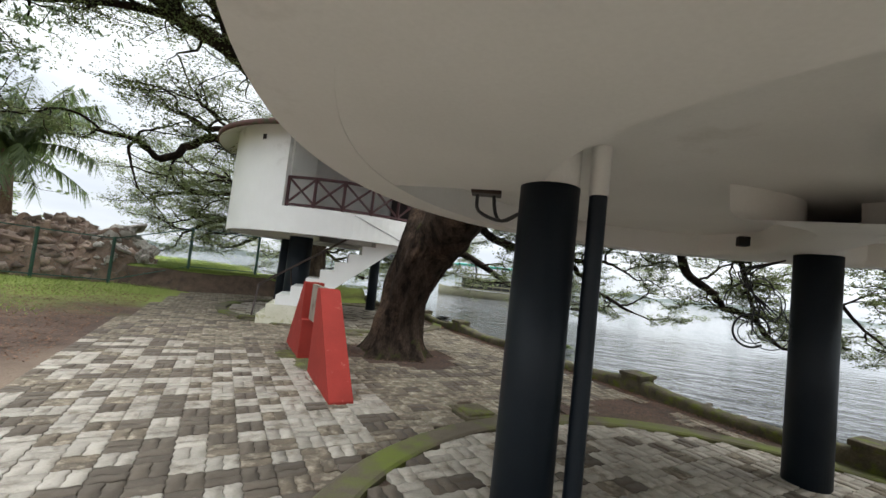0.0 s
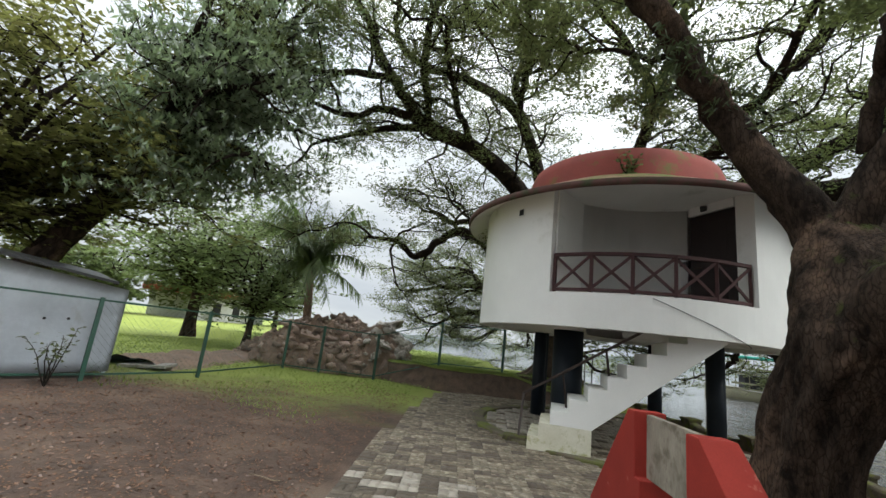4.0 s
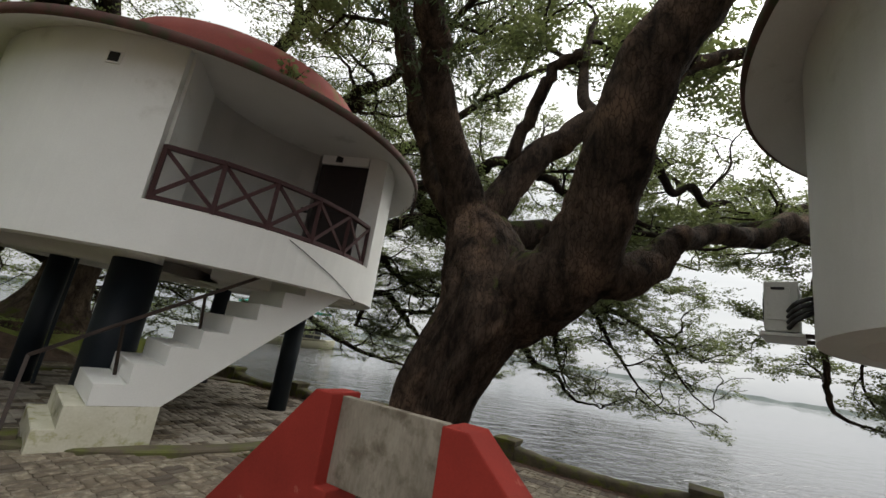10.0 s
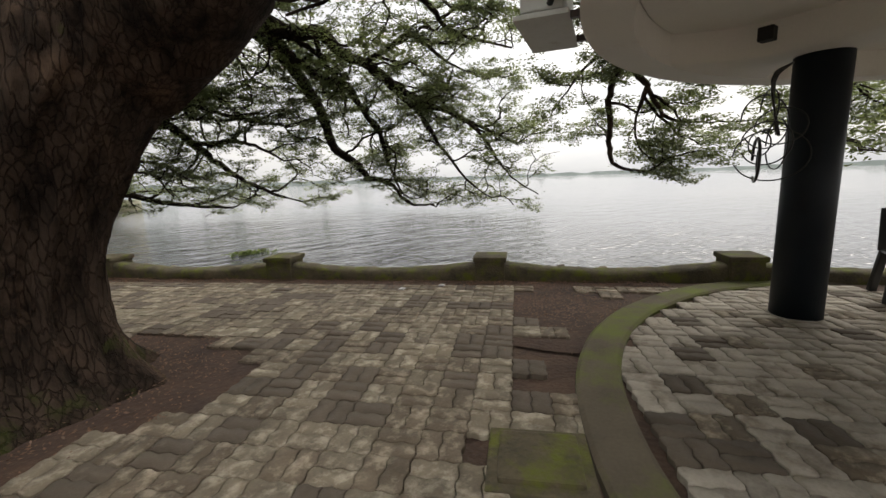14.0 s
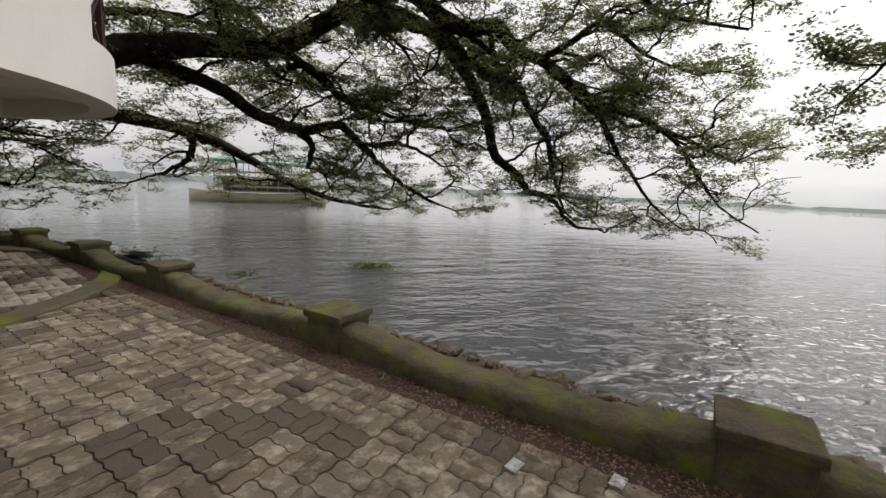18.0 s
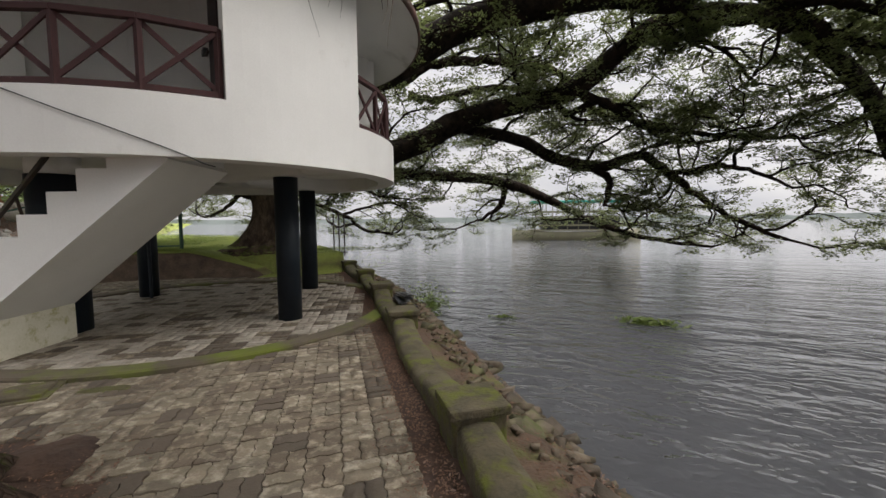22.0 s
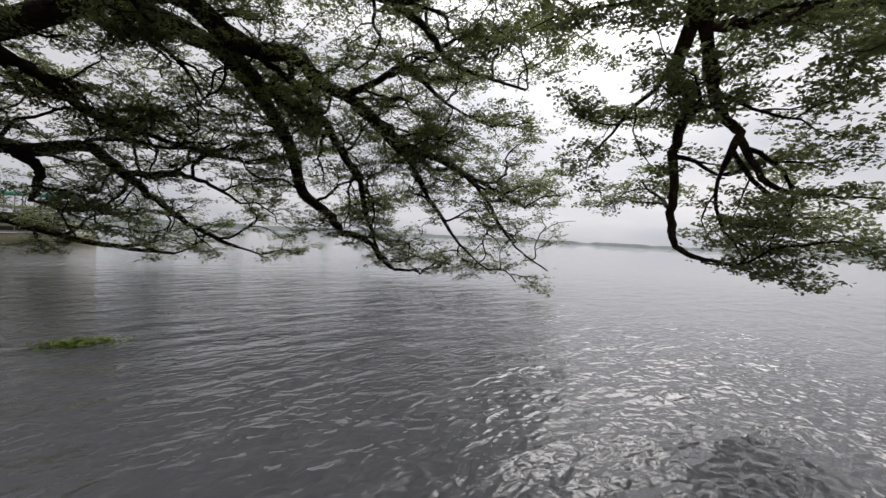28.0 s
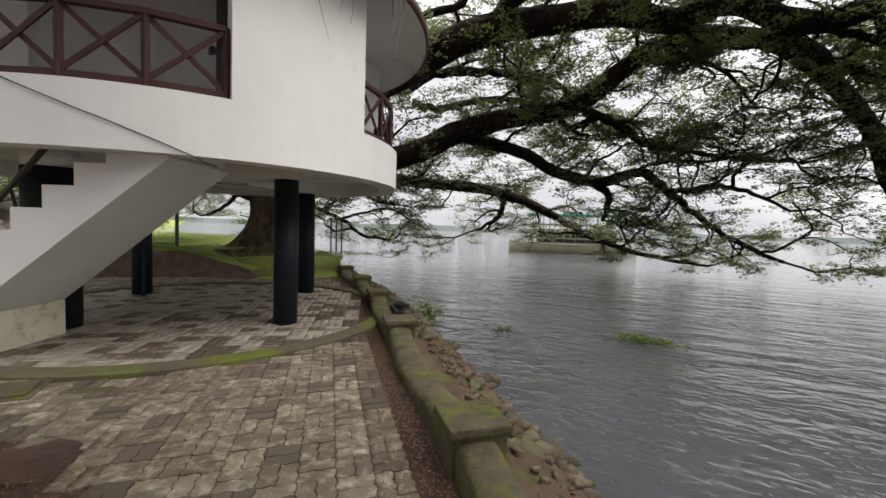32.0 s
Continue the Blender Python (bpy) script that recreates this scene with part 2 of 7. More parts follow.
    l.new(both.outputs[0], bp.inputs["Height"])
    l.new(bp.outputs["Normal"], b.inputs["Normal"])
    return m


PLINTH = material("algae_stained_plaster", (0.68, 0.65, 0.54), (0.54, 0.51, 0.38), 0.9, 3, 40, 0.2, stain=(0.33, 0.31, 0.11), stain_scale=5, stain_at=0.58)
BARK = bark("rain_tree_bark", (0.070, 0.049, 0.036), (0.013, 0.0095, 0.0075), (0.125, 0.082, 0.057), (0.05, 0.06, 0.016), 24.0, 0.03, 0.66, 0.3)
BARK_PALE = bark("pale_rain_tree_bark", (0.13, 0.095, 0.068), (0.035, 0.026, 0.02), (0.17, 0.13, 0.095), (0.07, 0.075, 0.02), 14.0, 0.05, 0.72, 0.3)
PALM_BARK = bark("palm_trunk_bark", (0.24, 0.165, 0.115), (0.11, 0.075, 0.055), (0.29, 0.21, 0.15), (0.1, 0.1, 0.04), 10.0, 0.03, 0.75, 0.3)
BRANCH = bark("dark_branch_bark", (0.036, 0.026, 0.020), (0.010, 0.008, 0.0065), (0.054, 0.038, 0.028), (0.055, 0.065, 0.018), 16.0, 0.03, 0.73, 0.7)
DIRT = material("leaf_strewn_soil", (0.078, 0.046, 0.031), (0.036, 0.022, 0.015), 0.97, 3.5, 30, 0.9, stain=(0.105, 0.068, 0.045), stain_scale=0.9, stain_at=0.56, depth=0.03)
SOIL = material("dark_litter_soil", (0.075, 0.043, 0.028), (0.035, 0.021, 0.015), 0.97, 3, 30, 0.7, depth=0.03)
STEEL = material("painted_steel", (0.03, 0.022, 0.02), (0.05, 0.03, 0.02), 0.5, 8, 60, 0.2, metal=0.4)
WATER = bpy.data.materials.new("lake_water")
WATER.use_nodes = True


def water_nodes():
    """Dark lake water: long low waves and short wavelets, calmer away from the bank."""
    n, l = WATER.node_tree.nodes, WATER.node_tree.links
    b = n["Principled BSDF"]
    b.inputs["Base Color"].default_value = (0.075, 0.076, 0.081, 1)
    b.inputs["Roughness"].default_value, b.inputs["IOR"].default_value = 0.02, 1.33
    geo = n.new("ShaderNodeNewGeometry")
    heights = []
    for turn, sx, sy, scale, detail, twist, high in ((28, 0.6, 1.4, 1.15, 0.0, 0.7, 0.85), (12, 0.7, 1.35, 2.9, 0.0, 1.4, 0.36), (48, 0.9, 1.2, 7.5, 0.0, 0.8, 0.17), (35, 0.85, 1.2, 15.0, 0.0, 1.0, 0.03)):
        mp, t = n.new("ShaderNodeMapping"), n.new("ShaderNodeTexNoise")
        mp.inputs["Rotation"].default_value = (0, 0, radians(turn))
        mp.inputs["Scale"].default_value = (sx, sy, 1.0)
        t.inputs["Scale"].default_value, t.inputs["Detail"].default_value, t.inputs["Distortion"].default_value = scale, detail, twist
        l.new(geo.outputs["Position"], mp.inputs["Vector"])
        l.new(mp.outputs["Vector"], t.inputs["Vector"])
        s = n.new("ShaderNodeMath")
        s.operation = "MULTIPLY_ADD"
        l.new(t.outputs["Fac"], s.inputs[0])
        s.inputs[1].default_value = high
        if heights:
            l.new(heights[-1], s.inputs[2])
        heights.append(s.outputs[0])
    bp = n.new("ShaderNodeBump")
    bp.inputs["Distance"].default_value = 0.1
    l.new(heights[-1], bp.inputs["Height"])
    off = n.new("ShaderNodeVectorMath")
    off.operation = "DOT_PRODUCT"
    off.inputs[1].default_value = (0.811, 0.585, 0)
    l.new(geo.outputs["Position"], off.inputs[0])
    gust = n.new("ShaderNodeTexNoise")
    gust.inputs["Scale"].default_value, gust.inputs["Detail"].default_value = 0.16, 2.0
    l.new(geo.outputs["Position"], gust.inputs["Vector"])
    reach = n.new("ShaderNodeMath")
    reach.operation = "MULTIPLY_ADD"
    l.new(gust.outputs["Fac"], reach.inputs[0])
    reach.inputs[1].default_value = 7.0
    l.new(off.outputs["Value"], reach.inputs[2])
    calm = n.new("ShaderNodeMapRange")
    calm.inputs["From Min"].default_value, calm.inputs["From Max"].default_value = 11.0, 44.0
    calm.inputs["To Min"].default_value, calm.inputs["To Max"].default_value = 1.0, 0.22
    l.new(reach.outputs[0], calm.inputs["Value"])
    l.new(calm.outputs["Result"], bp.inputs["Strength"])
    l.new(bp.outputs["Normal"], b.inputs["Normal"])


water_nodes()


# ---- builders ----
def part(name, bm, mat, parent=None, label="", smooth=False):
    """Links a bmesh as one mesh object under a thing or a part."""
    me = bpy.data.meshes.new(name)
    bm.to_mesh(me)
    bm.free()
    me.materials.append(mat)
    if smooth:
        for p in me.polygons:
            p.use_smooth = True
    ob = new(name, me)
    if parent:
        ob.parent = parent
        ob.matrix_parent_inverse = parent.matrix_world.inverted()
    if label:
        ob["label"] = label
    return ob


def arrays(name, verts, faces, mat, parent=None, smooth=False, label=""):
    """Links one mesh from arrays of places and of quads."""
    verts, faces = np.asarray(verts, np.float32), np.asarray(faces, np.int32)
    me = bpy.data.meshes.new(name)
    me.vertices.add(len(verts))
    me.vertices.foreach_set("co", verts.ravel())
    k = faces.shape[1]
    me.loops.add(faces.size)
    me.loops.foreach_set("vertex_index", faces.ravel())
    me.polygons.add(len(faces))
    me.polygons.foreach_set("loop_start", np.arange(0, faces.size, k, dtype=np.int32))
    me.polygons.foreach_set("loop_total", np.full(len(faces), k, np.int32))
    if smooth:
        me.polygons.foreach_set("use_smooth", np.ones(len(faces), bool))
    me.update(calc_edges=True)
    me.materials.append(mat)
    ob = new(name, me)
    if parent:
        ob.parent = parent
        ob.matrix_parent_inverse = parent.matrix_world.inverted()
    if label:
        ob["label"] = label
    return ob


def thing(name, place, label, category, group="", kind=""):
    e = new(name)
    e.empty_display_size = 0.2
    e.location = place
    bpy.context.view_layer.update()
    return tagged(e, label, category, group, kind)


def box(bm, m, sx, sy, sz, bevel=0.0):
    """A box of the given sizes about the middle of m, with bevelled edges."""
    made = bmesh.ops.create_cube(bm, size=1.0, matrix=m @ Matrix.Diagonal((sx, sy, sz, 1)))
    if bevel:
        edges = list({e for v in made["verts"] for e in v.link_edges})
        bmesh.ops.bevel(bm, geom=edges, offset=bevel, segments=2, affect="EDGES", profile=0.6)
    return bm


def boxed(m, sx, sy, sz, bevel=0.0):
    return box(bmesh.new(), m, sx, sy, sz, bevel)


def bar(bm, a, b, w, h, bevel=0.0):
    """A bar of section w x h from a to b."""
    a, b = Vector(a), Vector(b)
    d = b - a
    m = Matrix.Translation((a + b) / 2) @ d.to_track_quat("X", "Z").to_matrix().to_4x4()
    return box(bm, m, d.length, w, h, bevel)


def arc_wall(bm, c, r0, r1, z0, z1, a0, a1, step=3.0):
    """A curved block between two radii, two heights and two angles in degrees."""
    n = max(1, int(round(abs(a1 - a0) / step)))
    full = abs(a1 - a0) >= 359.9
    rows = []
    for i in range(n if full else n + 1):
        a = radians(a0 + (a1 - a0) * i / n)
        ca, sa = math.cos(a), math.sin(a)
        rows.append([bm.verts.new((c[0] + r * ca, c[1] + r * sa, z)) for r, z in ((r0, z0), (r1, z0), (r1, z1), (r0, z1))])
    for i in range(n):
        p, q = rows[i], rows[(i + 1) % len(rows)]
        for k in range(4):
            bm.faces.new((p[k], q[k], q[(k + 1) % 4], p[(k + 1) % 4]))
    if not full:
        bm.faces.new(rows[0])
        bm.faces.new(rows[-1][::-1])
    bmesh.ops.recalc_face_normals(bm, faces=bm.faces[:])
    return bm


def lathe(bm, c, profile, n=96):
    """A body of revolution about the upright through c; profile: radius and height pairs."""
    rows = []
    for r, z in profile:
        rows.append([bm.verts.new((c[0] + r * math.cos(2 * math.pi * i / n), c[1] + r * math.sin(2 * math.pi * i / n), z)) for i in range(n)])
    for p, q in zip(rows, rows[1:]):
        for i in range(n):
            bm.faces.new((p[i], p[(i + 1) % n], q[(i + 1) % n], q[i]))
    return bm


def cylinder(bm, a, b, r0, r1=None, n=24, caps=True):
    a, b = Vector(a), Vector(b)
    d = b - a
    m = Matrix.Translation((a + b) / 2) @ d.to_track_quat("Z", "Y").to_matrix().to_4x4()
    bmesh.ops.create_cone(bm, cap_ends=caps, segments=n, radius1=r0, radius2=r0 if r1 is None else r1, depth=d.length, matrix=m)
    return bm


def smooth_line(pts, per=6):
    """A Catmull-Rom line through the points (rows of any width)."""
    p = np.array(pts, float)
    p = np.vstack([2 * p[0] - p[1], p, 2 * p[-1] - p[-2]])
    out = []
    for i in range(1, len(p) - 2):
        for t in np.arange(per) / per:
            out.append(0.5 * (2 * p[i] + (p[i + 1] - p[i - 1]) * t + (2 * p[i - 1] - 5 * p[i] + 4 * p[i + 1] - p[i + 2]) * t * t + (3 * p[i] - p[i - 1] - 3 * p[i + 1] + p[i + 2]) * t ** 3))
    out.append(p[-2])
    return np.array(out)


def tubes(lines, sides=7, rough=0.0, seed=1):
    """Arrays of tubes along lines; each line: rows of x, y, z, radius."""
    rng = np.random.default_rng(seed)
    V, F, base = [], [], 0
    ang = np.arange(sides) / sides * 2 * np.pi
    ring = np.stack([np.cos(ang), np.sin(ang)], 1)
    for line in lines:
        p, r = line[:, :3], line[:, 3]
        k = len(p)
        t = np.gradient(p, axis=0)
        t /= np.linalg.norm(t, axis=1)[:, None] + 1e-9
        ref = np.eye(3)[np.argmin(np.abs(t).max(0))]
        u = np.cross(t, ref)
        u /= np.linalg.norm(u, axis=1)[:, None] + 1e-9
        v = np.cross(t, u)
        rr = r[:, None] * (1 + rough * rng.standard_normal((k, sides)))
        V.append((p[:, None] + rr[..., None] * (ring[None, :, :1] * u[:, None] + ring[None, :, 1:] * v[:, None])).reshape(-1, 3))
        i, j = np.meshgrid(np.arange(k - 1), np.arange(sides), indexing="ij")
        a = base + i * sides + j
        b = base + i * sides + (j + 1) % sides
        F.append(np.stack([a, b, b + sides, a + sides], -1).reshape(-1, 4))
        base += k * sides
    return np.concatenate(V), np.concatenate(F)


# ---- ground, water, quay ----
def land_material():
    """Leaf-strewn soil that turns to grass with the distance from the path, patchily."""
    m = DIRT.copy()
    m.name = "soil_and_grass"
    n, l = m.node_tree.nodes, m.node_tree.links
    b = n["Principled BSDF"]
    col = b.inputs["Base Color"].links[0].from_socket
    geo = n.new("ShaderNodeNewGeometry")
    dot = n.new("ShaderNodeVectorMath")
    dot.operation = "DOT_PRODUCT"
    dot.inputs[1].default_value = (-0.62, 0.785, 0)
    l.new(geo.outputs["Position"], dot.inputs[0])
    big = n.new("ShaderNodeTexNoise")
    big.inputs["Scale"].default_value, big.inputs["Detail"].default_value = 0.55, 6.0
    l.new(geo.outputs["Position"], big.inputs["Vector"])
    add = n.new("ShaderNodeMath")
    add.operation = "MULTIPLY_ADD"
    l.new(big.outputs["Fac"], add.inputs[0])
    add.inputs[1].default_value = 7.0
    l.new(dot.outputs["Value"], add.inputs[2])
    mr = n.new("ShaderNodeMapRange")
    mr.inputs["From Min"].default_value, mr.inputs["From Max"].default_value = 14.9, 18.4
    l.new(add.outputs[0], mr.inputs["Value"])
    fine = n.new("ShaderNodeTexNoise")
    fine.inputs["Scale"].default_value, fine.inputs["Detail"].default_value = 9.0, 5.0
    l.new(geo.outputs["Position"], fine.inputs["Vector"])
    gm = n.new("ShaderNodeMixRGB")
    gm.inputs[1].default_value, gm.inputs[2].default_value = (0.135, 0.165, 0.028, 1), (0.27, 0.31, 0.06, 1)
    l.new(fine.outputs["Fac"], gm.inputs["Fac"])
    mix = n.new("ShaderNodeMixRGB")
    nz = n.new("ShaderNodeSeparateXYZ")
    l.new(geo.outputs["Normal"], nz.inputs[0])
    flat = n.new("ShaderNodeMapRange")
    flat.inputs["From Min"].default_value, flat.inputs["From Max"].default_value = 0.84, 0.95
    l.new(nz.outputs["Z"], flat.inputs["Value"])
    both = n.new("ShaderNodeMath")
    both.operation = "MULTIPLY"
    l.new(mr.outputs["Result"], both.inputs[0])
    l.new(flat.outputs["Result"], both.inputs[1])
    l.new(both.outputs[0], mix.inputs["Fac"])
    off = n.new("ShaderNodeVectorMath")
    off.operation = "DOT_PRODUCT"
    off.inputs[1].default_value = (-0.84, -0.41, 0)
    l.new(geo.outputs["Position"], off.inputs[0])
    edge = n.new("ShaderNodeMath")
    edge.operation = "MULTIPLY_ADD"
    l.new(big.outputs["Fac"], edge.inputs[0])
    edge.inputs[1].default_value = 1.3
    l.new(off.outputs["Value"], edge.inputs[2])
    xyz = n.new("ShaderNodeSeparateXYZ")
    l.new(geo.outputs["Position"], xyz.inputs[0])
    far = n.new("ShaderNodeMapRange")
    far.inputs["From Min"].default_value, far.inputs["From Max"].default_value = 6.5, 10.0
    far.inputs["To Min"].default_value, far.inputs["To Max"].default_value = 0.0, 3.0
    far.clamp = False
    l.new(xyz.outputs["Y"], far.inputs["Value"])
    top = n.new("ShaderNodeMath")
    top.operation = "MAXIMUM"
    l.new(far.outputs["Result"], top.inputs[0])
    top.inputs[1].default_value = 0.0
    summed = n.new("ShaderNodeMath")
    l.new(edge.outputs[0], summed.inputs[0])
    l.new(top.outputs[0], summed.inputs[1])
    edge = summed
    band = n.new("ShaderNodeMapRange")
    band.inputs["From Min"].default_value, band.inputs["From Max"].default_value = 2.0, 1.3
    l.new(edge.outputs[0], band.inputs["Value"])
    sand = n.new("ShaderNodeMixRGB")
    side = n.new("ShaderNodeMapRange")
    side.inputs["From Min"].default_value, side.inputs["From Max"].default_value = -1.2, -0.4
    l.new(off.outputs["Value"], side.inputs["Value"])
    here = n.new("ShaderNodeMath")
    here.operation = "MULTIPLY"
    l.new(band.outputs["Result"], here.inputs[0])
    l.new(side.outputs["Result"], here.inputs[1])
    band = here
    sand.inputs[2].default_value = (0.155, 0.112, 0.078, 1)
    l.new(band.outputs[0], sand.inputs["Fac"])
    l.new(col, sand.inputs[1])
    col = sand.outputs["Color"]
    l.new(col, mix.inputs[1])
    l.new(gm.outputs["Color"], mix.inputs[2])
    l.new(mix.outputs["Color"], b.inputs["Base Color"])
    return m


LAND = land_material()
QUAY0, ALONG, STEP = Vector((1.83, 11.4, 0)), Vector((-0.585, 0.811, 0)), 2.83
OUT = Vector((0.811, 0.585, 0))
WATER_Z = -0.62
COT_A, COT_B, RAD = (-3.38, 13.83), (3.46, 4.12), 3.22


POSTS = [STEP * k for k in range(-5, 2)] + [5.2, 7.4, 9.7, 11.8, 13.9]


def bend(u):
    """How far the quay's line has curved inland at u metres along it."""
    return 0.03 * max(0.0, min(u, 16.0) - 4.8) ** 1.7


def bank(u, out=0.0, z=0.0):
    """A place u metres along the quay's line and out from it."""
    p = QUAY0 + ALONG * u + OUT * (out - bend(u))
    return Vector((p.x, p.y, z))


def quay(k, out=0.0, z=0.0):
    return bank(STEP * k, out, z)


def rise(x, y):
    """The height of the land away from the paving."""
    s, k = left_of_path(x, y), bank_side(x, y)
    h = -0.035
    if s > -0.2:
        t = max(0, min(1, s / 9.0))
        h += 0.24 * t * t * (3 - 2 * t) + 0.03 * noise.noise(Vector((x * 0.7, y * 0.7, 1))) * min(1, max(0, s + 0.1)) + 0.012
    if k > -0.2:
        t = max(0, min(1, (k - 0.15 + 0.3 * noise.noise(Vector((x, y, 5))) + 0.12 * noise.noise(Vector((x * 3.5, y * 3.5, 6)))) / 0.55))
        h += 0.52 * t * t * (3 - 2 * t) + 0.05 * noise.noise(Vector((x * 1.3, y * 1.3, 2))) * t
    return h


def sunk(x, y):
    """How far the ground drops below the lake beyond the end of the quay."""
    t = max(0, min(1, (y - 24.2 - max(0, -27 - x) * 0.8 + noise.noise(Vector((x * 0.4, y * 0.4, 8)))) / 1.2))
    return 1.6 * t * t * (3 - 2 * t)


def spaced(first, last, grow):
    out, step = [0.0], first
    while out[-1] < last:
        out.append(out[-1] + step)
        step = min(step * grow, 300)
    return out


def ground():
    """The land: one sheet from the quay to the horizon, the quay's face, and the lake."""
    us = [6.0 + s for s in spaced(0.35, 1500, 1.035)]
    us = sorted([6.0 - s for s in spaced(0.35, 1500, 1.035)[1:]] + us)
    vs = [0.12 - s for s in spaced(0.25, 1800, 1.03)]
    V = []
    for v in vs:
        for u in us:
            p = bank(u, v)
            near = abs(p.x) < 60 and abs(p.y) < 70
            V.append((p.x, p.y, (rise(p.x, p.y) if near else 0.3) - sunk(p.x, p.y)))
    n = len(us)
    F = [(r * n + c, r * n + c + 1, (r + 1) * n + c + 1, (r + 1) * n + c) for r in range(len(vs) - 1) for c in range(n - 1)]
    tagged(arrays("ground", V, np.array(F)[:, ::-1], LAND, smooth=True), "brown leaf-strewn soil with patches of grass beyond", "ground", kind="structure")
    bm = bmesh.new()
    bmesh.ops.create_grid(bm, x_segments=8, y_segments=8, size=2600, matrix=Matrix.Translation((0, 0, WATER_Z)))
    tagged(part("water", bm, WATER), "grey rippled lake water reflecting the overcast sky", "lake", kind="structure")
    bm = bmesh.new()
    rows = [[bm.verts.new(quay(k, o, z)) for k in (-500, -40, -8, 0, 2, 2.5, 3, 3.5, 4, 4.5, 5.2)] for o, z in ((0.12, -0.03), (0.3, -2))]
    for i in range(10):
        bm.faces.new((rows[0][i], rows[0][i + 1], rows[1][i + 1], rows[1][i]))
    tagged(part("quay_wall", bm, MOSSY), "dark stone quay face below the parapet", "quay wall", kind="structure")


def outline(x0, y0, w, h, gap, wave, cell):
    """The zigzag outline of one block; the waves run through so that neighbours lock."""
    def zig(t):
        t = (2 * t / cell) % 1.0
        return wave * (4 * t if t < 0.25 else 2 - 4 * t if t < 0.75 else 4 * t - 4)
    pts = []
    cuts = (0.0, 0.1, 0.15, 0.35, 0.4, 0.5, 0.6, 0.65, 0.85, 0.9, 1.0)
    xs = [x0 + cell * c for c in cuts if cell * c <= w + 1e-6]
    ys = [y0 + cell * c for c in cuts if cell * c <= h + 1e-6]
    x1, y1 = x0 + w, y0 + h
    pts += [(x + 0.0, y0 + zig(x)) for x in xs[:-1]]
    pts += [(x1 + zig(y), y) for y in ys[:-1]]
    pts += [(x, y1 + zig(x)) for x in xs[:0:-1]]
    pts += [(x0 + zig(y), y) for y in ys[:0:-1]]
    cx, cy = x0 + w / 2, y0 + h / 2
    return [((x - cx) * (1 - gap / w) , (y - cy) * (1 - gap / h)) for x, y in pts], cx, cy


CELL = 0.22
# the weathered and buff browns also hold some shade of the tree crowns
PAVE_TONES = (
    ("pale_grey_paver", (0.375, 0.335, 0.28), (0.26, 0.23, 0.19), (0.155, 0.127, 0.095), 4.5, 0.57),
    ("shaded_weathered_paver", (0.150, 0.118, 0.082), (0.088, 0.068, 0.047), (0.285, 0.24, 0.18), 9.0, 0.555),
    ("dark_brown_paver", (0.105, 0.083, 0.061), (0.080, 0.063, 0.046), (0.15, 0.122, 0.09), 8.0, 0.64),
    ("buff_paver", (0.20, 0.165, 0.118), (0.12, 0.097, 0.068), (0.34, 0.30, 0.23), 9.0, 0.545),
)
PAVE = [material(name, a, b, 0.9, 6, 60, 0.7, stain=c, stain_scale=k, stain_at=at, per_island=0.16, depth=0.01) for name, a, b, c, k, at in PAVE_TONES]
PAVE_P = [material(name + "_piece", a, b, 0.9, 6, 60, 0.7, stain=c, stain_scale=k, stain_at=at, per_piece=0.16, depth=0.01) for name, a, b, c, k, at in PAVE_TONES]
EDGE = [(-0.1, -3.0), (-1.1, 1.6), (-1.85, 3.2), (-2.72, 4.4), (-3.65, 5.75), (-5.77, 8.7), (-7.5, 11.5), (-9.0, 14.4), (-9.6, 16.0)]


def left_of_path(x, y):
    """How far a place lies beyond the path's soil edge (negative on the path)."""
    best, inside = 1e9, False
    for (ax, ay), (bx, by) in zip(EDGE, EDGE[1:]):
        dx, dy = bx - ax, by - ay
        t = max(0, min(1, ((x - ax) * dx + (y - ay) * dy) / (dx * dx + dy * dy)))
        d = math.hypot(x - ax - t * dx, y - ay - t * dy)
        if d < best:
            best, inside = d, (dx * (y - ay) - dy * (x - ax)) > 0
    return best if inside else -best


BANK_FRONT = ((-30, 14.4), (-12.0, 14.9), (-9.3, 15.2), (-8.2, 16.2), (-6.9, 17.2), (-5.2, 17.6), (-3.9, 18.7), (-3.2, 21.0))


def bank_side(x, y):
    """Positive behind the front of the grassy bank north-west of the cottage."""
    best, inside = 1e9, False
    for (ax, ay), (bx, by) in zip(BANK_FRONT, BANK_FRONT[1:]):
        dx, dy = bx - ax, by - ay
        t = max(0, min(1, ((x - ax) * dx + (y - ay) * dy) / (dx * dx + dy * dy)))
        d = math.hypot(x - ax - t * dx, y - ay - t * dy)
        if d < best:
            best, inside = d, (dx * (y - ay) - dy * (x - ax)) > 0
    return best if inside else -best


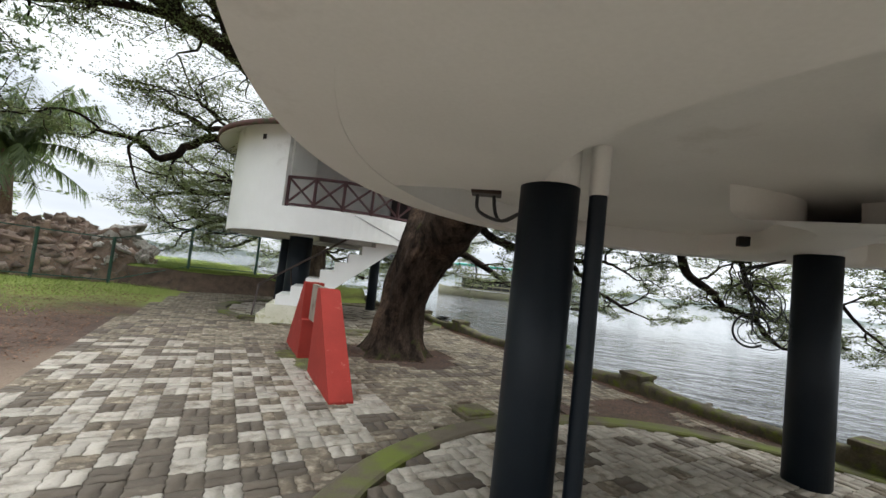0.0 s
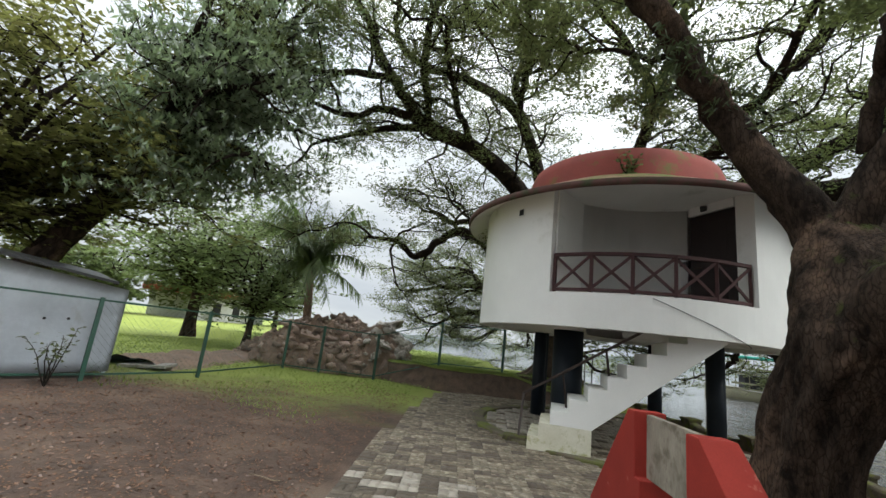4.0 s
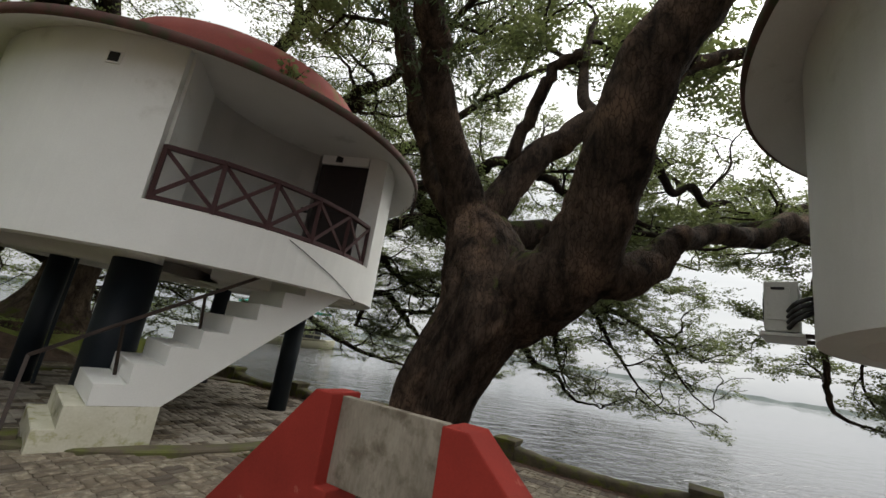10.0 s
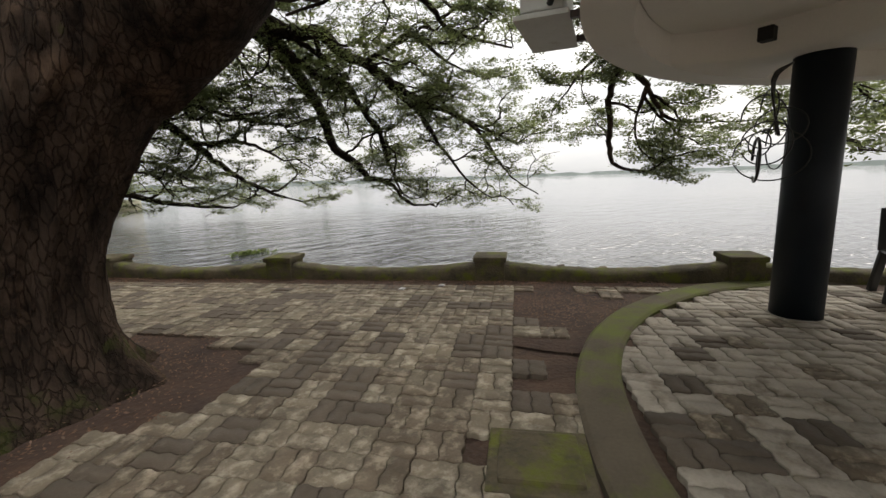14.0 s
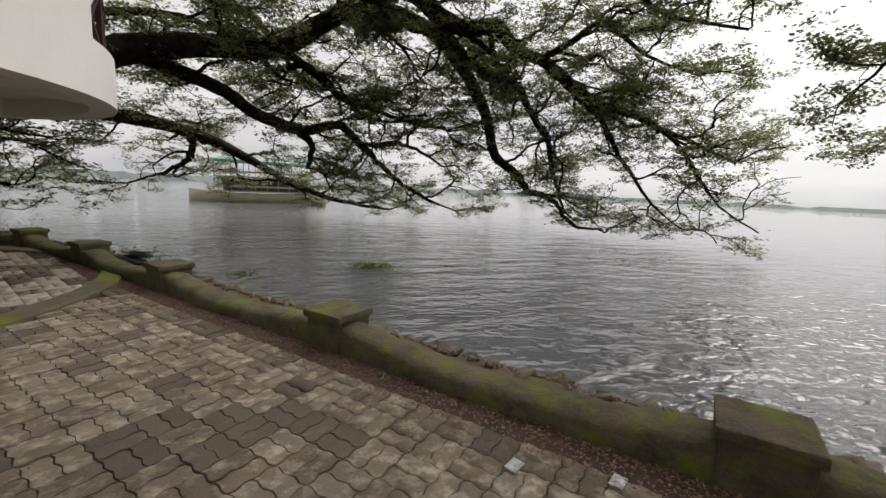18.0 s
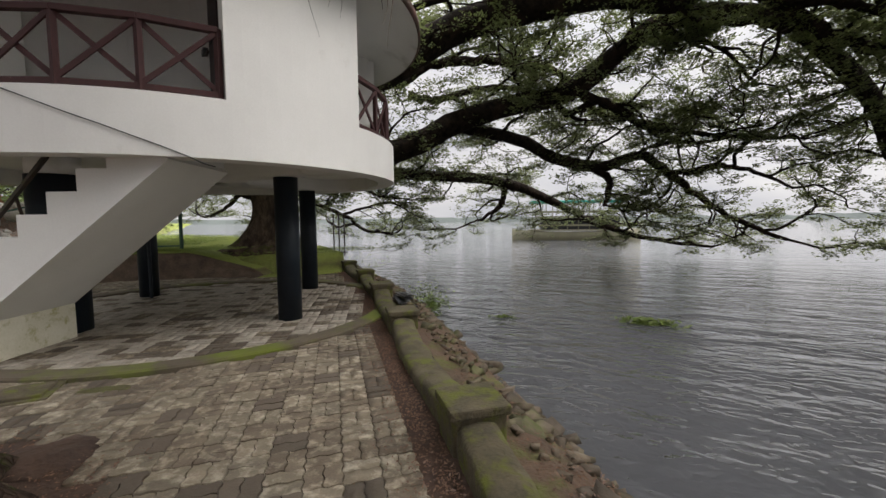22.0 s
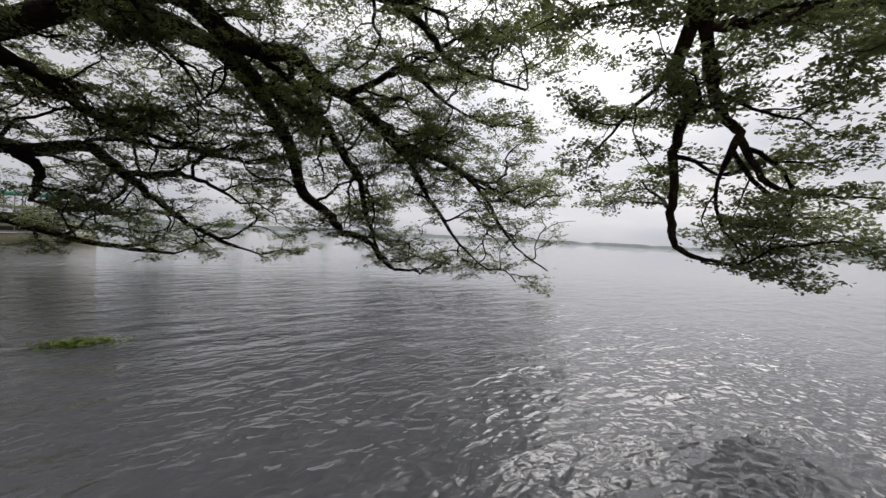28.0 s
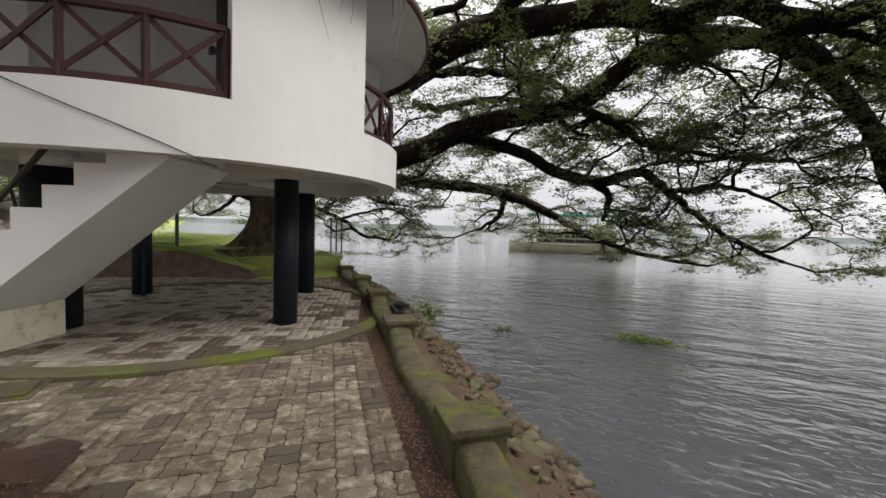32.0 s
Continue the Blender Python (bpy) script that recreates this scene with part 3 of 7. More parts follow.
def paved(x, y):
    """Which paving covers a place: 0 none, 1 the path, 2 and 3 the round terraces."""
    da, db = math.hypot(x - COT_A[0], y - COT_A[1]), math.hypot(x - COT_B[0], y - COT_B[1])
    p = Vector((x, y, 0)) - QUAY0
    along = p.dot(ALONG)
    out = p.dot(OUT) + bend(along)
    edge = 0.16 * noise.noise(Vector((x * 0.9, y * 0.9, 3.0)))
    if out > -0.22 + edge * 0.8:
        return 0
    if da < 2.92:
        return 2 if bank_side(x, y) < -0.3 else 0
    if db < 2.95:
        return 3
    if da < 3.2 or db < 3.2:
        return 0
    if db < 3.44 + edge * 0.9 and 1.36 < math.atan2(y - COT_B[1], x - COT_B[0]) < 2.08:
        return 0
    if math.hypot(x + 0.35, y - 9.4) < 0.98 + edge * 1.5 or (abs(x - 0.2) < 0.42 and abs(y - 9.2) < 0.45):
        return 0
    if math.hypot(x - 3.35, y - 7.85) < 0.62 + edge or math.hypot(x - 2.3, y - 7.35) < 0.25 + edge * 0.7 or math.hypot(x - 1.2, y - 6.72) < 0.27:
        return 0
    if left_of_path(x, y) > -0.12 + edge * 0.6 or bank_side(x, y) > -0.5 + edge:
        return 0
    if y < -3 or y > 20:
        return 0
    return 1


ground()


def parapet():
    """Low posts along the quay, with sagging rounded rails between them."""
    first = None
    for u in POSTS:
        c, ahead = bank(u - 0.18, 0.18), bank(u + 0.3, 0.18)
        turn = math.degrees(math.atan2(ahead.y - c.y, ahead.x - c.x))
        if first is None:
            e = thing("parapet_post", (0, 0, 0), "squat mossy concrete post of the quay parapet", "post", "quay parapet posts")
            part("shaft", boxed(pose(0, 0, 0.07), 0.36, 0.36, 0.34, 0.02), MOSSY, e)
            part("cap", boxed(pose(0, 0, 0.262), 0.405, 0.405, 0.065, 0.016), MOSSY, e, "moss-covered flat cap")
            e.matrix_world = pose(c.x, c.y, 0, 0, 0, turn)
            first = e
        else:
            copy_thing(first, pose(c.x, c.y, 0, 0, 0, turn + random.uniform(-2, 2)))
    for k, (u0, u1) in enumerate(zip(POSTS, POSTS[1:])):
        bm = bmesh.new()
        n, rows = 44, []
        for i in range(n + 1):
            t = i / n
            p = bank(u0 + (u1 - u0) * t - 0.18, 0.18)
            s = 4 * t * (1 - t)
            top, w = 0.225 - 0.10 * s, 0.138
            out = -0.06 * s
            prof = [(-w, -0.08), (-w * 1.02, top - 0.13), (-w, top - 0.045), (-w * 0.86, top - 0.012), (-w * 0.5, top), (0, top + 0.006), (w * 0.5, top), (w * 0.86, top - 0.015), (w, top - 0.05), (w * 1.02, top - 0.13), (w, -0.08)]
            row = []
            for o, z in prof:
                g = Vector((p.x * 5 + o * 9, p.y * 5, z * 7 + k))
                chip = min(0.0, noise.noise(g * 0.45) + 0.28) * 0.07 if abs(o) > 0.1 and z > 0 else 0.0
                row.append(bm.verts.new(p + OUT * (o * (1 + 0.10 * noise.noise(g)) + out - math.copysign(chip, -o)) + Vector((0, 0, z + 0.014 * noise.noise(g * 1.3) + 0.008 * noise.noise(g * 4) + chip * 0.5))))
            rows.append(row)
        for p, q in zip(rows, rows[1:]):
            for j in range(len(p) - 1):
                bm.faces.new((p[j], p[j + 1], q[j + 1], q[j]))
        bm.faces.new(rows[0])
        bm.faces.new(rows[-1][::-1])
        bmesh.ops.recalc_face_normals(bm, faces=bm.faces[:])
        tagged(part("parapet_rail", bm, MOSSY, smooth=True), "sagging rounded concrete parapet rail with green moss", "parapet", "quay parapet rails")


parapet()


# ---- cottages ----
def lattice_rail(parent, c, r, z0, z1, a0, a1, panels, minor=0):
    """A maroon balcony rail: posts, two rails a panel and crossed braces."""
    def at(a, z):
        return Vector((c[0] + r * math.cos(radians(a)), c[1] + r * math.sin(radians(a)), z))
    cuts = [a0 + (a1 - a0) * i / panels for i in range(panels + 1)]
    for a in cuts:
        part("rail_post", bar(bmesh.new(), at(a, z0 - 0.05), at(a, z1 + 0.02), 0.055, 0.055, 0.004), RAIL, parent)
    for a, b in zip(cuts, cuts[1:]):
        part("top_rail", bar(bmesh.new(), at(a, z1), at(b, z1), 0.075, 0.06, 0.006), RAIL, parent)
        part("bottom_rail", bar(bmesh.new(), at(a, z0 + 0.06), at(b, z0 + 0.06), 0.05, 0.055, 0.004), RAIL, parent)
        for p, q, o in ((at(a, z0 + 0.08), at(b, z1 - 0.02), 0.012), (at(a, z1 - 0.02), at(b, z0 + 0.08), -0.012)):
            s = Vector((o * math.cos(radians((a + b) / 2)), o * math.sin(radians((a + b) / 2)), 0))
            part("brace", bar(bmesh.new(), p + s, q + s, 0.022, 0.05, 0.003), RAIL, parent)


def cottage(c, columns, openings, label):
    """A round white cottage on dark columns. openings: start and end angle of each balcony."""
    e = thing("round_cottage", (c[0], c[1], 0), label, "cottage", "round cottages on columns")
    band = arc_wall(bmesh.new(), c, RAD - 0.28, RAD, 2.10, 2.70, 0, 360)
    part("wall_band", band, WHITE, e, smooth=False)
    part("floor_slab", lathe(bmesh.new(), c, ((0.01, 2.34), (RAD - 0.29, 2.34), (RAD - 0.29, 2.52), (0.01, 2.52)), 96), WHITE, e, "greyish plaster underside")
    cuts = sorted(openings)
    for (s0, s1), (n0, _) in zip(cuts, cuts[1:] + [(cuts[0][0] + 360, 0)]):
        part("wall", arc_wall(bmesh.new(), c, RAD - 0.14, RAD - 0.0025, 2.69, 4.70, s1, n0), WHITE, e)
    part("soffit", lathe(bmesh.new(), c, ((0.01, 4.74), (RAD - 0.16, 4.74), (RAD + 0.10, 4.66), (3.66, 4.46), (3.69, 4.46)), 120), SOFFIT, e, "pale sloping plaster soffit", True)
    part("eave_edge", lathe(bmesh.new(), c, ((3.67, 4.445), (3.71, 4.46), (3.71, 4.565), (3.64, 4.59)), 120), EAVE, e, "dark mossy eave edge", True)
    part("roof_cone", lathe(bmesh.new(), c, ((3.67, 4.555), (3.0, 4.90), (2.24, 5.26)), 120), ROOF_TAN, e, "faded tan roof slope with moss", True)
    part("roof_drum", lathe(bmesh.new(), c, ((2.24, 5.22), (2.22, 5.62), (2.14, 5.86), (1.6, 6.06), (0.8, 6.18), (0.01, 6.2)), 96), ROOF_RED, e, "weathered red roof drum", True)
    for x, y, r in columns:
        col = part("column", cylinder(bmesh.new(), (x, y, -0.02), (x, y, 2.10), r, n=40), NAVY, e, "dark navy round column", True)
        part("column_head", cylinder(bmesh.new(), (x, y, 2.10), (x, y, 2.33), r * 0.96, n=40), WHITE, col, "white column head", True)
        for ob in (col,):
            for p in ob.data.polygons:
                p.use_smooth = len(p.vertices) == 4
    return e


cot_a = cottage(COT_A, ((-1.48, 13.72, 0.17), (-5.51, 14.34, 0.17), (-3.03, 16.11, 0.17), (-3.91, 12.14, 0.30)), [(-96.4, -33.8), (-3.0, 55.0)],
                "round white cottage raised on dark columns, red domed roof")
cot_b = cottage(COT_B, ((1.56, 4.25, 0.17), (4.30, 6.16, 0.185), (5.3, 3.6, 0.17), (3.2, 2.2, 0.17)), [(145, 195)],
                "round white cottage on dark columns with mossy eave")


def balcony_a():
    """The front balcony of the first cottage: its recess, door and rail; and the lake-side one."""
    zf, zt = 2.52, 4.74
    def wall(name, a, b, t=0.10, z0=zf, z1=zt, mat=WHITE):
        a, b = Vector((*a, 0)), Vector((*b, 0))
        m = Matrix.Translation(((a + b) / 2) + Vector((0, 0, (z0 + z1) / 2))) @ (b - a).to_track_quat("X", "Z").to_matrix().to_4x4()
        return part(name, boxed(m, (b - a).length, t, z1 - z0), mat, cot_a)
    wall("recess_side", (-3.735, 10.78), (-3.62, 11.78))
    n = 8
    p0, p1, bulge = Vector((-3.62, 11.75)), Vector((-1.82, 12.84)), 0.22
    line = [p0.lerp(p1, i / n) + Vector((-0.52, 0.86)) * bulge * 4 * (i / n) * (1 - i / n) for i in range(n + 1)]
    bm = bmesh.new()
    cols = [[bm.verts.new((p.x, p.y, z)) for z in (zf, zt)] for p in line]
    for a, b in zip(cols, cols[1:]):
        bm.faces.new((a[0], b[0], b[1], a[1]))
    bmesh.ops.solidify(bm, geom=bm.faces[:], thickness=0.1)
    part("recess_wall", bm, WHITE, cot_a, smooth=False)
    d0, d1 = Vector((-1.75, 12.79, 0)), Vector((-0.98, 12.29, 0))
    wall("door_lintel", d0[:2], d1[:2], 0.12, 4.57, zt)
    q = (d1 - d0).to_track_quat("X", "Z").to_matrix().to_4x4()
    door = part("door", boxed(Matrix.Translation((d0 + d1) / 2 + Vector((0, 0, 3.54))) @ q, (d1 - d0).length, 0.05, 2.04, 0.005), DARKDOOR, cot_a, "dark brown panelled door, closed")
    for z in (3.05, 4.0):
        part("door_panel", boxed(Matrix.Translation((d0 + d1) / 2 + Vector((0, 0, z))) @ q @ pose(0, 0.028, 0), 0.6, 0.02, 0.75, 0.008), DARKDOOR, door)
        part("door_panel", boxed(Matrix.Translation((d0 + d1) / 2 + Vector((0, 0, z))) @ q @ pose(0, -0.028, 0), 0.6, 0.02, 0.75, 0.008), DARKDOOR, door)
    wall("recess_end", (-0.96, 12.28), (-0.72, 12.12), 0.1)
    lattice_rail(cot_a, COT_A, RAD - 0.10, 2.70, 3.40, -95.6, -34.6, 5)
    lattice_rail(cot_a, COT_A, RAD - 0.10, 2.70, 3.40, -2.0, 54.0, 5)
    a, b = math.radians(-4), math.radians(56)
    pa = [(COT_A[0] + r * math.cos(a), COT_A[1] + r * math.sin(a)) for r in (3.1, 2.0)]
    pb = [(COT_A[0] + r * math.cos(b), COT_A[1] + r * math.sin(b)) for r in (3.1, 2.0)]
    wall("recess_side", pa[0], pa[1])
    wall("recess_wall", pa[1], pb[1])
    wall("recess_side", pb[1], pb[0])


balcony_a()


def stairs():
    """A concrete flight that climbs under the first cottage."""
    e = thing("staircase", (-3.9, 11.0, 0), "white concrete stair with thick sloping waist and algae-stained foot", "stairs")
    a, d = Vector((-4.16, 10.43, 0)), Vector((0.925, 0.38, 0)).normalized()
    side, steps, rise_, run, width = Vector((-d.y, d.x, 0)), 10, 0.222, 0.30, 1.2
    def prism(prof, w0=0.0, w1=width):
        bm = bmesh.new()
        near = [bm.verts.new(a + d * x + side * w0 + Vector((0, 0, z))) for x, z in prof]
        far = [bm.verts.new(a + d * x + side * w1 + Vector((0, 0, z))) for x, z in prof]
        bm.faces.new(near)
        bm.faces.new(far[::-1])
        for i in range(len(prof)):
            j = (i + 1) % len(prof)
            bm.faces.new((near[i], far[i], far[j], near[j]))
        bmesh.ops.recalc_face_normals(bm, faces=bm.faces[:])
        return bm
    front = [0.24, 0.42] + [run * i for i in range(2, steps)]
    part("foot", prism([(front[0], 0), (front[0], rise_ - 0.006), (front[1], rise_ - 0.006), (front[1], 2 * rise_ - 0.006), (1.27, 2 * rise_ - 0.006), (1.27, 0)], -0.004, width + 0.004), PLINTH, e, "algae-stained foot of the stair")
    for i in range(steps):
        bm = prism([(front[i], rise_ * i), (front[i], rise_ * (i + 1)), (run * (i + 1), rise_ * (i + 1))])
        bmesh.ops.bevel(bm, geom=[k for k in bm.edges if abs(k.verts[0].co.z - k.verts[1].co.z) < 1e-4 and (k.verts[0].co - k.verts[1].co).length > 1], offset=0.008, segments=1, affect="EDGES")
        part("step", bm, PLINTH if i < 2 else WHITE, e)
    part("waist", prism([(2 * run, 2 * rise_), (steps * run, steps * rise_), (steps * run + 0.25, steps * rise_), (steps * run + 0.25, 2.13), (3.30, 2.08), (1.27, 0.44)]), WHITE, e, "sloping white underside of the stair")
    return e


stairs()


# ---- red stand beside the path ----
def red_stand():
    e = thing("red_stand", (-1.3, 7.8, 0), "two red-painted sloping concrete wings holding a grey slab", "stand")
    ax = Vector((0.57, -0.82, 0)).normalized()
    nx = Vector((-ax.y, ax.x, 0))
    o = Vector((-1.32, 7.79, 0))
    def wing(name, pts, t0, t1):
        bm = bmesh.new()
        near = [bm.verts.new(o + ax * s + nx * t0 + Vector((0, 0, z))) for s, z in pts]
        far = [bm.verts.new(o + ax * s + nx * t1 + Vector((0, 0, z))) for s, z in pts]
        bm.faces.new(near)
        bm.faces.new(far[::-1])
        for i in range(len(pts)):
            j = (i + 1) % len(pts)
            bm.faces.new((near[i], far[i], far[j], near[j]))
        bmesh.ops.recalc_face_normals(bm, faces=bm.faces[:])
        bmesh.ops.bevel(bm, geom=bm.edges[:], offset=0.012, segments=2, affect="EDGES", profile=0.6)
        return part(name, bm, RED, e)
    wing("wing", [(-0.28, -0.02), (-0.28, 0.60), (-0.40, 0.60), (-0.40, 1.18), (-0.56, 1.18), (-1.66, 0.02), (-1.66, -0.02)], -0.15, 0.15)
    wing("wing", [(0.46, -0.02), (0.46, 1.16), (0.63, 1.16), (1.87, 0.02), (1.87, -0.02)], -0.12, 0.16)
    part("slab", boxed(Matrix.Translation(o + Vector((0, 0, 0.88))) @ ax.to_track_quat("X", "Z").to_matrix().to_4x4(), 0.90, 0.07, 0.56, 0.008), SLAB_GREY, e, "bare grey concrete slab")


red_stand()


# ---- rain trees ----
def leaf_material(name, base, other, through=0.45, gloss=0.09):
    m = bpy.data.materials.new(name)
    m.use_nodes = True
    n, l = m.node_tree.nodes, m.node_tree.links
    n.remove(n["Principled BSDF"])
    geo = n.new("ShaderNodeNewGeometry")
    big = n.new("ShaderNodeTexNoise")
    big.inputs["Scale"].default_value = 0.7
    l.new(geo.outputs["Position"], big.inputs["Vector"])
    mix = n.new("ShaderNodeMixRGB")
    mix.inputs[1].default_value, mix.inputs[2].default_value = (*base, 1), (*other, 1)
    add = n.new("ShaderNodeMath")
    add.operation = "MULTIPLY_ADD"
    l.new(geo.outputs["Random Per Island"], add.inputs[0])
    add.inputs[1].default_value = 0.6
    sub = n.new("ShaderNodeMath")
    sub.operation = "SUBTRACT"
    l.new(big.outputs["Fac"], sub.inputs[0])
    sub.inputs[1].default_value = 0.3
    l.new(sub.outputs[0], add.inputs[2])
    l.new(add.outputs[0], mix.inputs["Fac"])
    dif, tra, glo = n.new("ShaderNodeBsdfDiffuse"), n.new("ShaderNodeBsdfTranslucent"), n.new("ShaderNodeBsdfGlossy")
    glo.inputs["Roughness"].default_value = 0.38
    glo.inputs["Color"].default_value = (0.5, 0.5, 0.5, 1)
    for s in (dif, tra):
        l.new(mix.outputs["Color"], s.inputs["Color"])
    a, b = n.new("ShaderNodeMixShader"), n.new("ShaderNodeMixShader")
    a.inputs["Fac"].default_value, b.inputs["Fac"].default_value = through, gloss
    l.new(dif.outputs[0], a.inputs[1])
    l.new(tra.outputs[0], a.inputs[2])
    l.new(a.outputs[0], b.inputs[1])
    l.new(glo.outputs[0], b.inputs[2])
    l.new(b.outputs[0], n["Material Output"].inputs["Surface"])
    return m


RAIN_LEAF = leaf_material("rain_tree_leaves", (0.075, 0.094, 0.03), (0.175, 0.2, 0.066), 0.7)
MANGO_LEAF = leaf_material("dark_hanging_leaves", (0.15, 0.205, 0.105), (0.26, 0.325, 0.16), 0.85, 0.13)
LIGHT_LEAF = leaf_material("light_green_leaves", (0.13, 0.172, 0.068), (0.23, 0.282, 0.11), 0.62)
OLIVE_LEAF = leaf_material("olive_green_leaves", (0.12, 0.13, 0.035), (0.22, 0.22, 0.065), 0.6)
PALM_LEAF = leaf_material("palm_fronds", (0.075, 0.115, 0.03), (0.15, 0.20, 0.06), 0.6, 0.08)
FERN = leaf_material("dark_fern_fronds", (0.04, 0.065, 0.02), (0.08, 0.10, 0.035), 0.3)
GRASS = leaf_material("fresh_grass", (0.14, 0.195, 0.03), (0.23, 0.30, 0.055), 0.35)
FALLEN = leaf_material("fallen_leaves", (0.085, 0.036, 0.020), (0.20, 0.115, 0.066), 0.1)
WEED = leaf_material("water_weed", (0.10, 0.16, 0.025), (0.16, 0.20, 0.04), 0.3)


def leaves(p, rng, length=0.13, width=0.06, flat=0.5, droop=0.0):
    """Arrays of pointed leaves about the places p."""
    k = len(p)
    a = rng.uniform(0, 2 * np.pi, k)
    d = np.stack([np.cos(a), np.sin(a), rng.normal(0, flat * 0.6, k) - droop], 1)
    d /= np.linalg.norm(d, axis=1)[:, None]
    up = np.stack([rng.normal(0, flat, k), rng.normal(0, flat, k), np.ones(k)], 1)
    s = np.cross(d, up)
    s /= np.linalg.norm(s, axis=1)[:, None] + 1e-9
    size = rng.uniform(0.7, 1.25, k)[:, None]
    d, s = d * length * size / 2, s * width * size / 2
    v = np.stack([p - d, p - d * 0.1 + s, p + d, p - d * 0.1 - s], 1).reshape(-1, 3)
    return v, np.arange(4 * k).reshape(-1, 4)


def wander(p, d, length, r0, r1, rng, bend=0.35, pull=(0, 0, 0), step=0.22):
    """A crooked branch from p towards d."""
    n = max(3, int(length / step))
    out, d = [[*p, r0]], np.array(d, float)
    pos = np.array(p, float)
    for i in range(n):
        d = d + rng.normal(0, bend, 3) * (1, 1, 0.8) + np.array(pull) * 0.12
        d /= np.linalg.norm(d) + 1e-9
        pos = pos + d * (length / n)
        out.append([*pos, r0 + (r1 - r0) * (i + 1) / n])
    return np.array(out)


def rows_of(line):
    return line[:, :3], line[:, 3]


def sprout(lines, rng, every, lengths, radius, start=0.15, spread=1.0, pull=(0, 0, 0.1), bend=0.32, flatten=0.55, step=0.22):
    """Side branches along lines."""
    out = []
    for line in lines:
        p, r = rows_of(line)
        seg = np.linalg.norm(np.diff(p, axis=0), axis=1)
        s = np.r_[0, np.cumsum(seg)]
        total = s[-1]
        at = np.arange(total * start, total, every) + rng.uniform(-0.3, 0.3) * every
        at = np.r_[at[(at > 0) & (at < total)], total * 0.999]
        side = rng.choice((-1, 1))
        for a in at:
            i = min(np.searchsorted(s, a) - 1, len(seg) - 1)
            i = max(i, 0)
            f = (a - s[i]) / (seg[i] + 1e-9)
            q = p[i] + (p[i + 1] - p[i]) * f
            t = (p[i + 1] - p[i]) / (seg[i] + 1e-9)
            side = -side
            lat = np.cross(t, (0, 0, 1.0))
            lat = lat / (np.linalg.norm(lat) + 1e-9) * side
            d = t * rng.uniform(0.4, 1.0) + lat * spread * rng.uniform(0.5, 1.1) + rng.normal(0, 0.35, 3)
            d[2] = d[2] * flatten + pull[2]
            d /= np.linalg.norm(d) + 1e-9
            rr = r[i] + (r[i + 1] - r[i]) * f
            out.append(wander(q, d, rng.uniform(*lengths), min(radius, rr * 0.75), radius * 0.35, rng, bend, pull, step))
    return out


def leafy(twigs, rng, per, spread, lift=0.02):
    """Places of leaves in flat tufts along the outer parts of twigs."""
    out = []
    for t in twigs:
        p = t[:, :3]
        tufts = max(1, per // 3)
        k = rng.integers(len(p) // 3, len(p), tufts)
        c = p[k] + rng.normal(0, 1, (tufts, 3)) * (spread, spread, spread * 0.3) + (0, 0, lift)
        q = np.repeat(c, 3, 0) + rng.normal(0, 1, (tufts * 3, 3)) * (0.05, 0.05, 0.02)
        out.append(q)
    return np.concatenate(out)


def bole(name, e, pts, mat, seed, sides=150):
    """A trunk of level rings, fluted at the foot, with ridged bark."""
    line = smooth_line(pts, 18)
    V = []
    for x, y, z, r in line:
        foot = max(0.0, 1 - max(z, 0) / 2.0)
        for k in range(sides):
            a = 2 * math.pi * k / sides
            c, q = math.cos(a), math.sin(a)
            flute = 0.10 * foot * math.sin(5 * a + seed) + 0.06 * foot * math.sin(9 * a + 2.3 * seed)
            ridge = 0.09 * noise.noise(Vector((c * 2.2, q * 2.2, z * 1.3 + seed))) + 0.07 * noise.noise(Vector((c * 6, q * 6, z * 2.2 + seed))) + 0.04 * noise.noise(Vector((c * 14, q * 14, z * 3.5 + seed))) + 0.018 * noise.noise(Vector((c * 30, q * 30, z * 9 + seed)))
            V.append((x + c * r * (1 + flute + ridge), y + q * r * (1 + flute + ridge), z))
    n = len(line)
    F = [(i * sides + k, i * sides + (k + 1) % sides, (i + 1) * sides + (k + 1) % sides, (i + 1) * sides + k) for i in range(n - 1) for k in range(sides)]
    return arrays(name, V, F, mat, e, True)


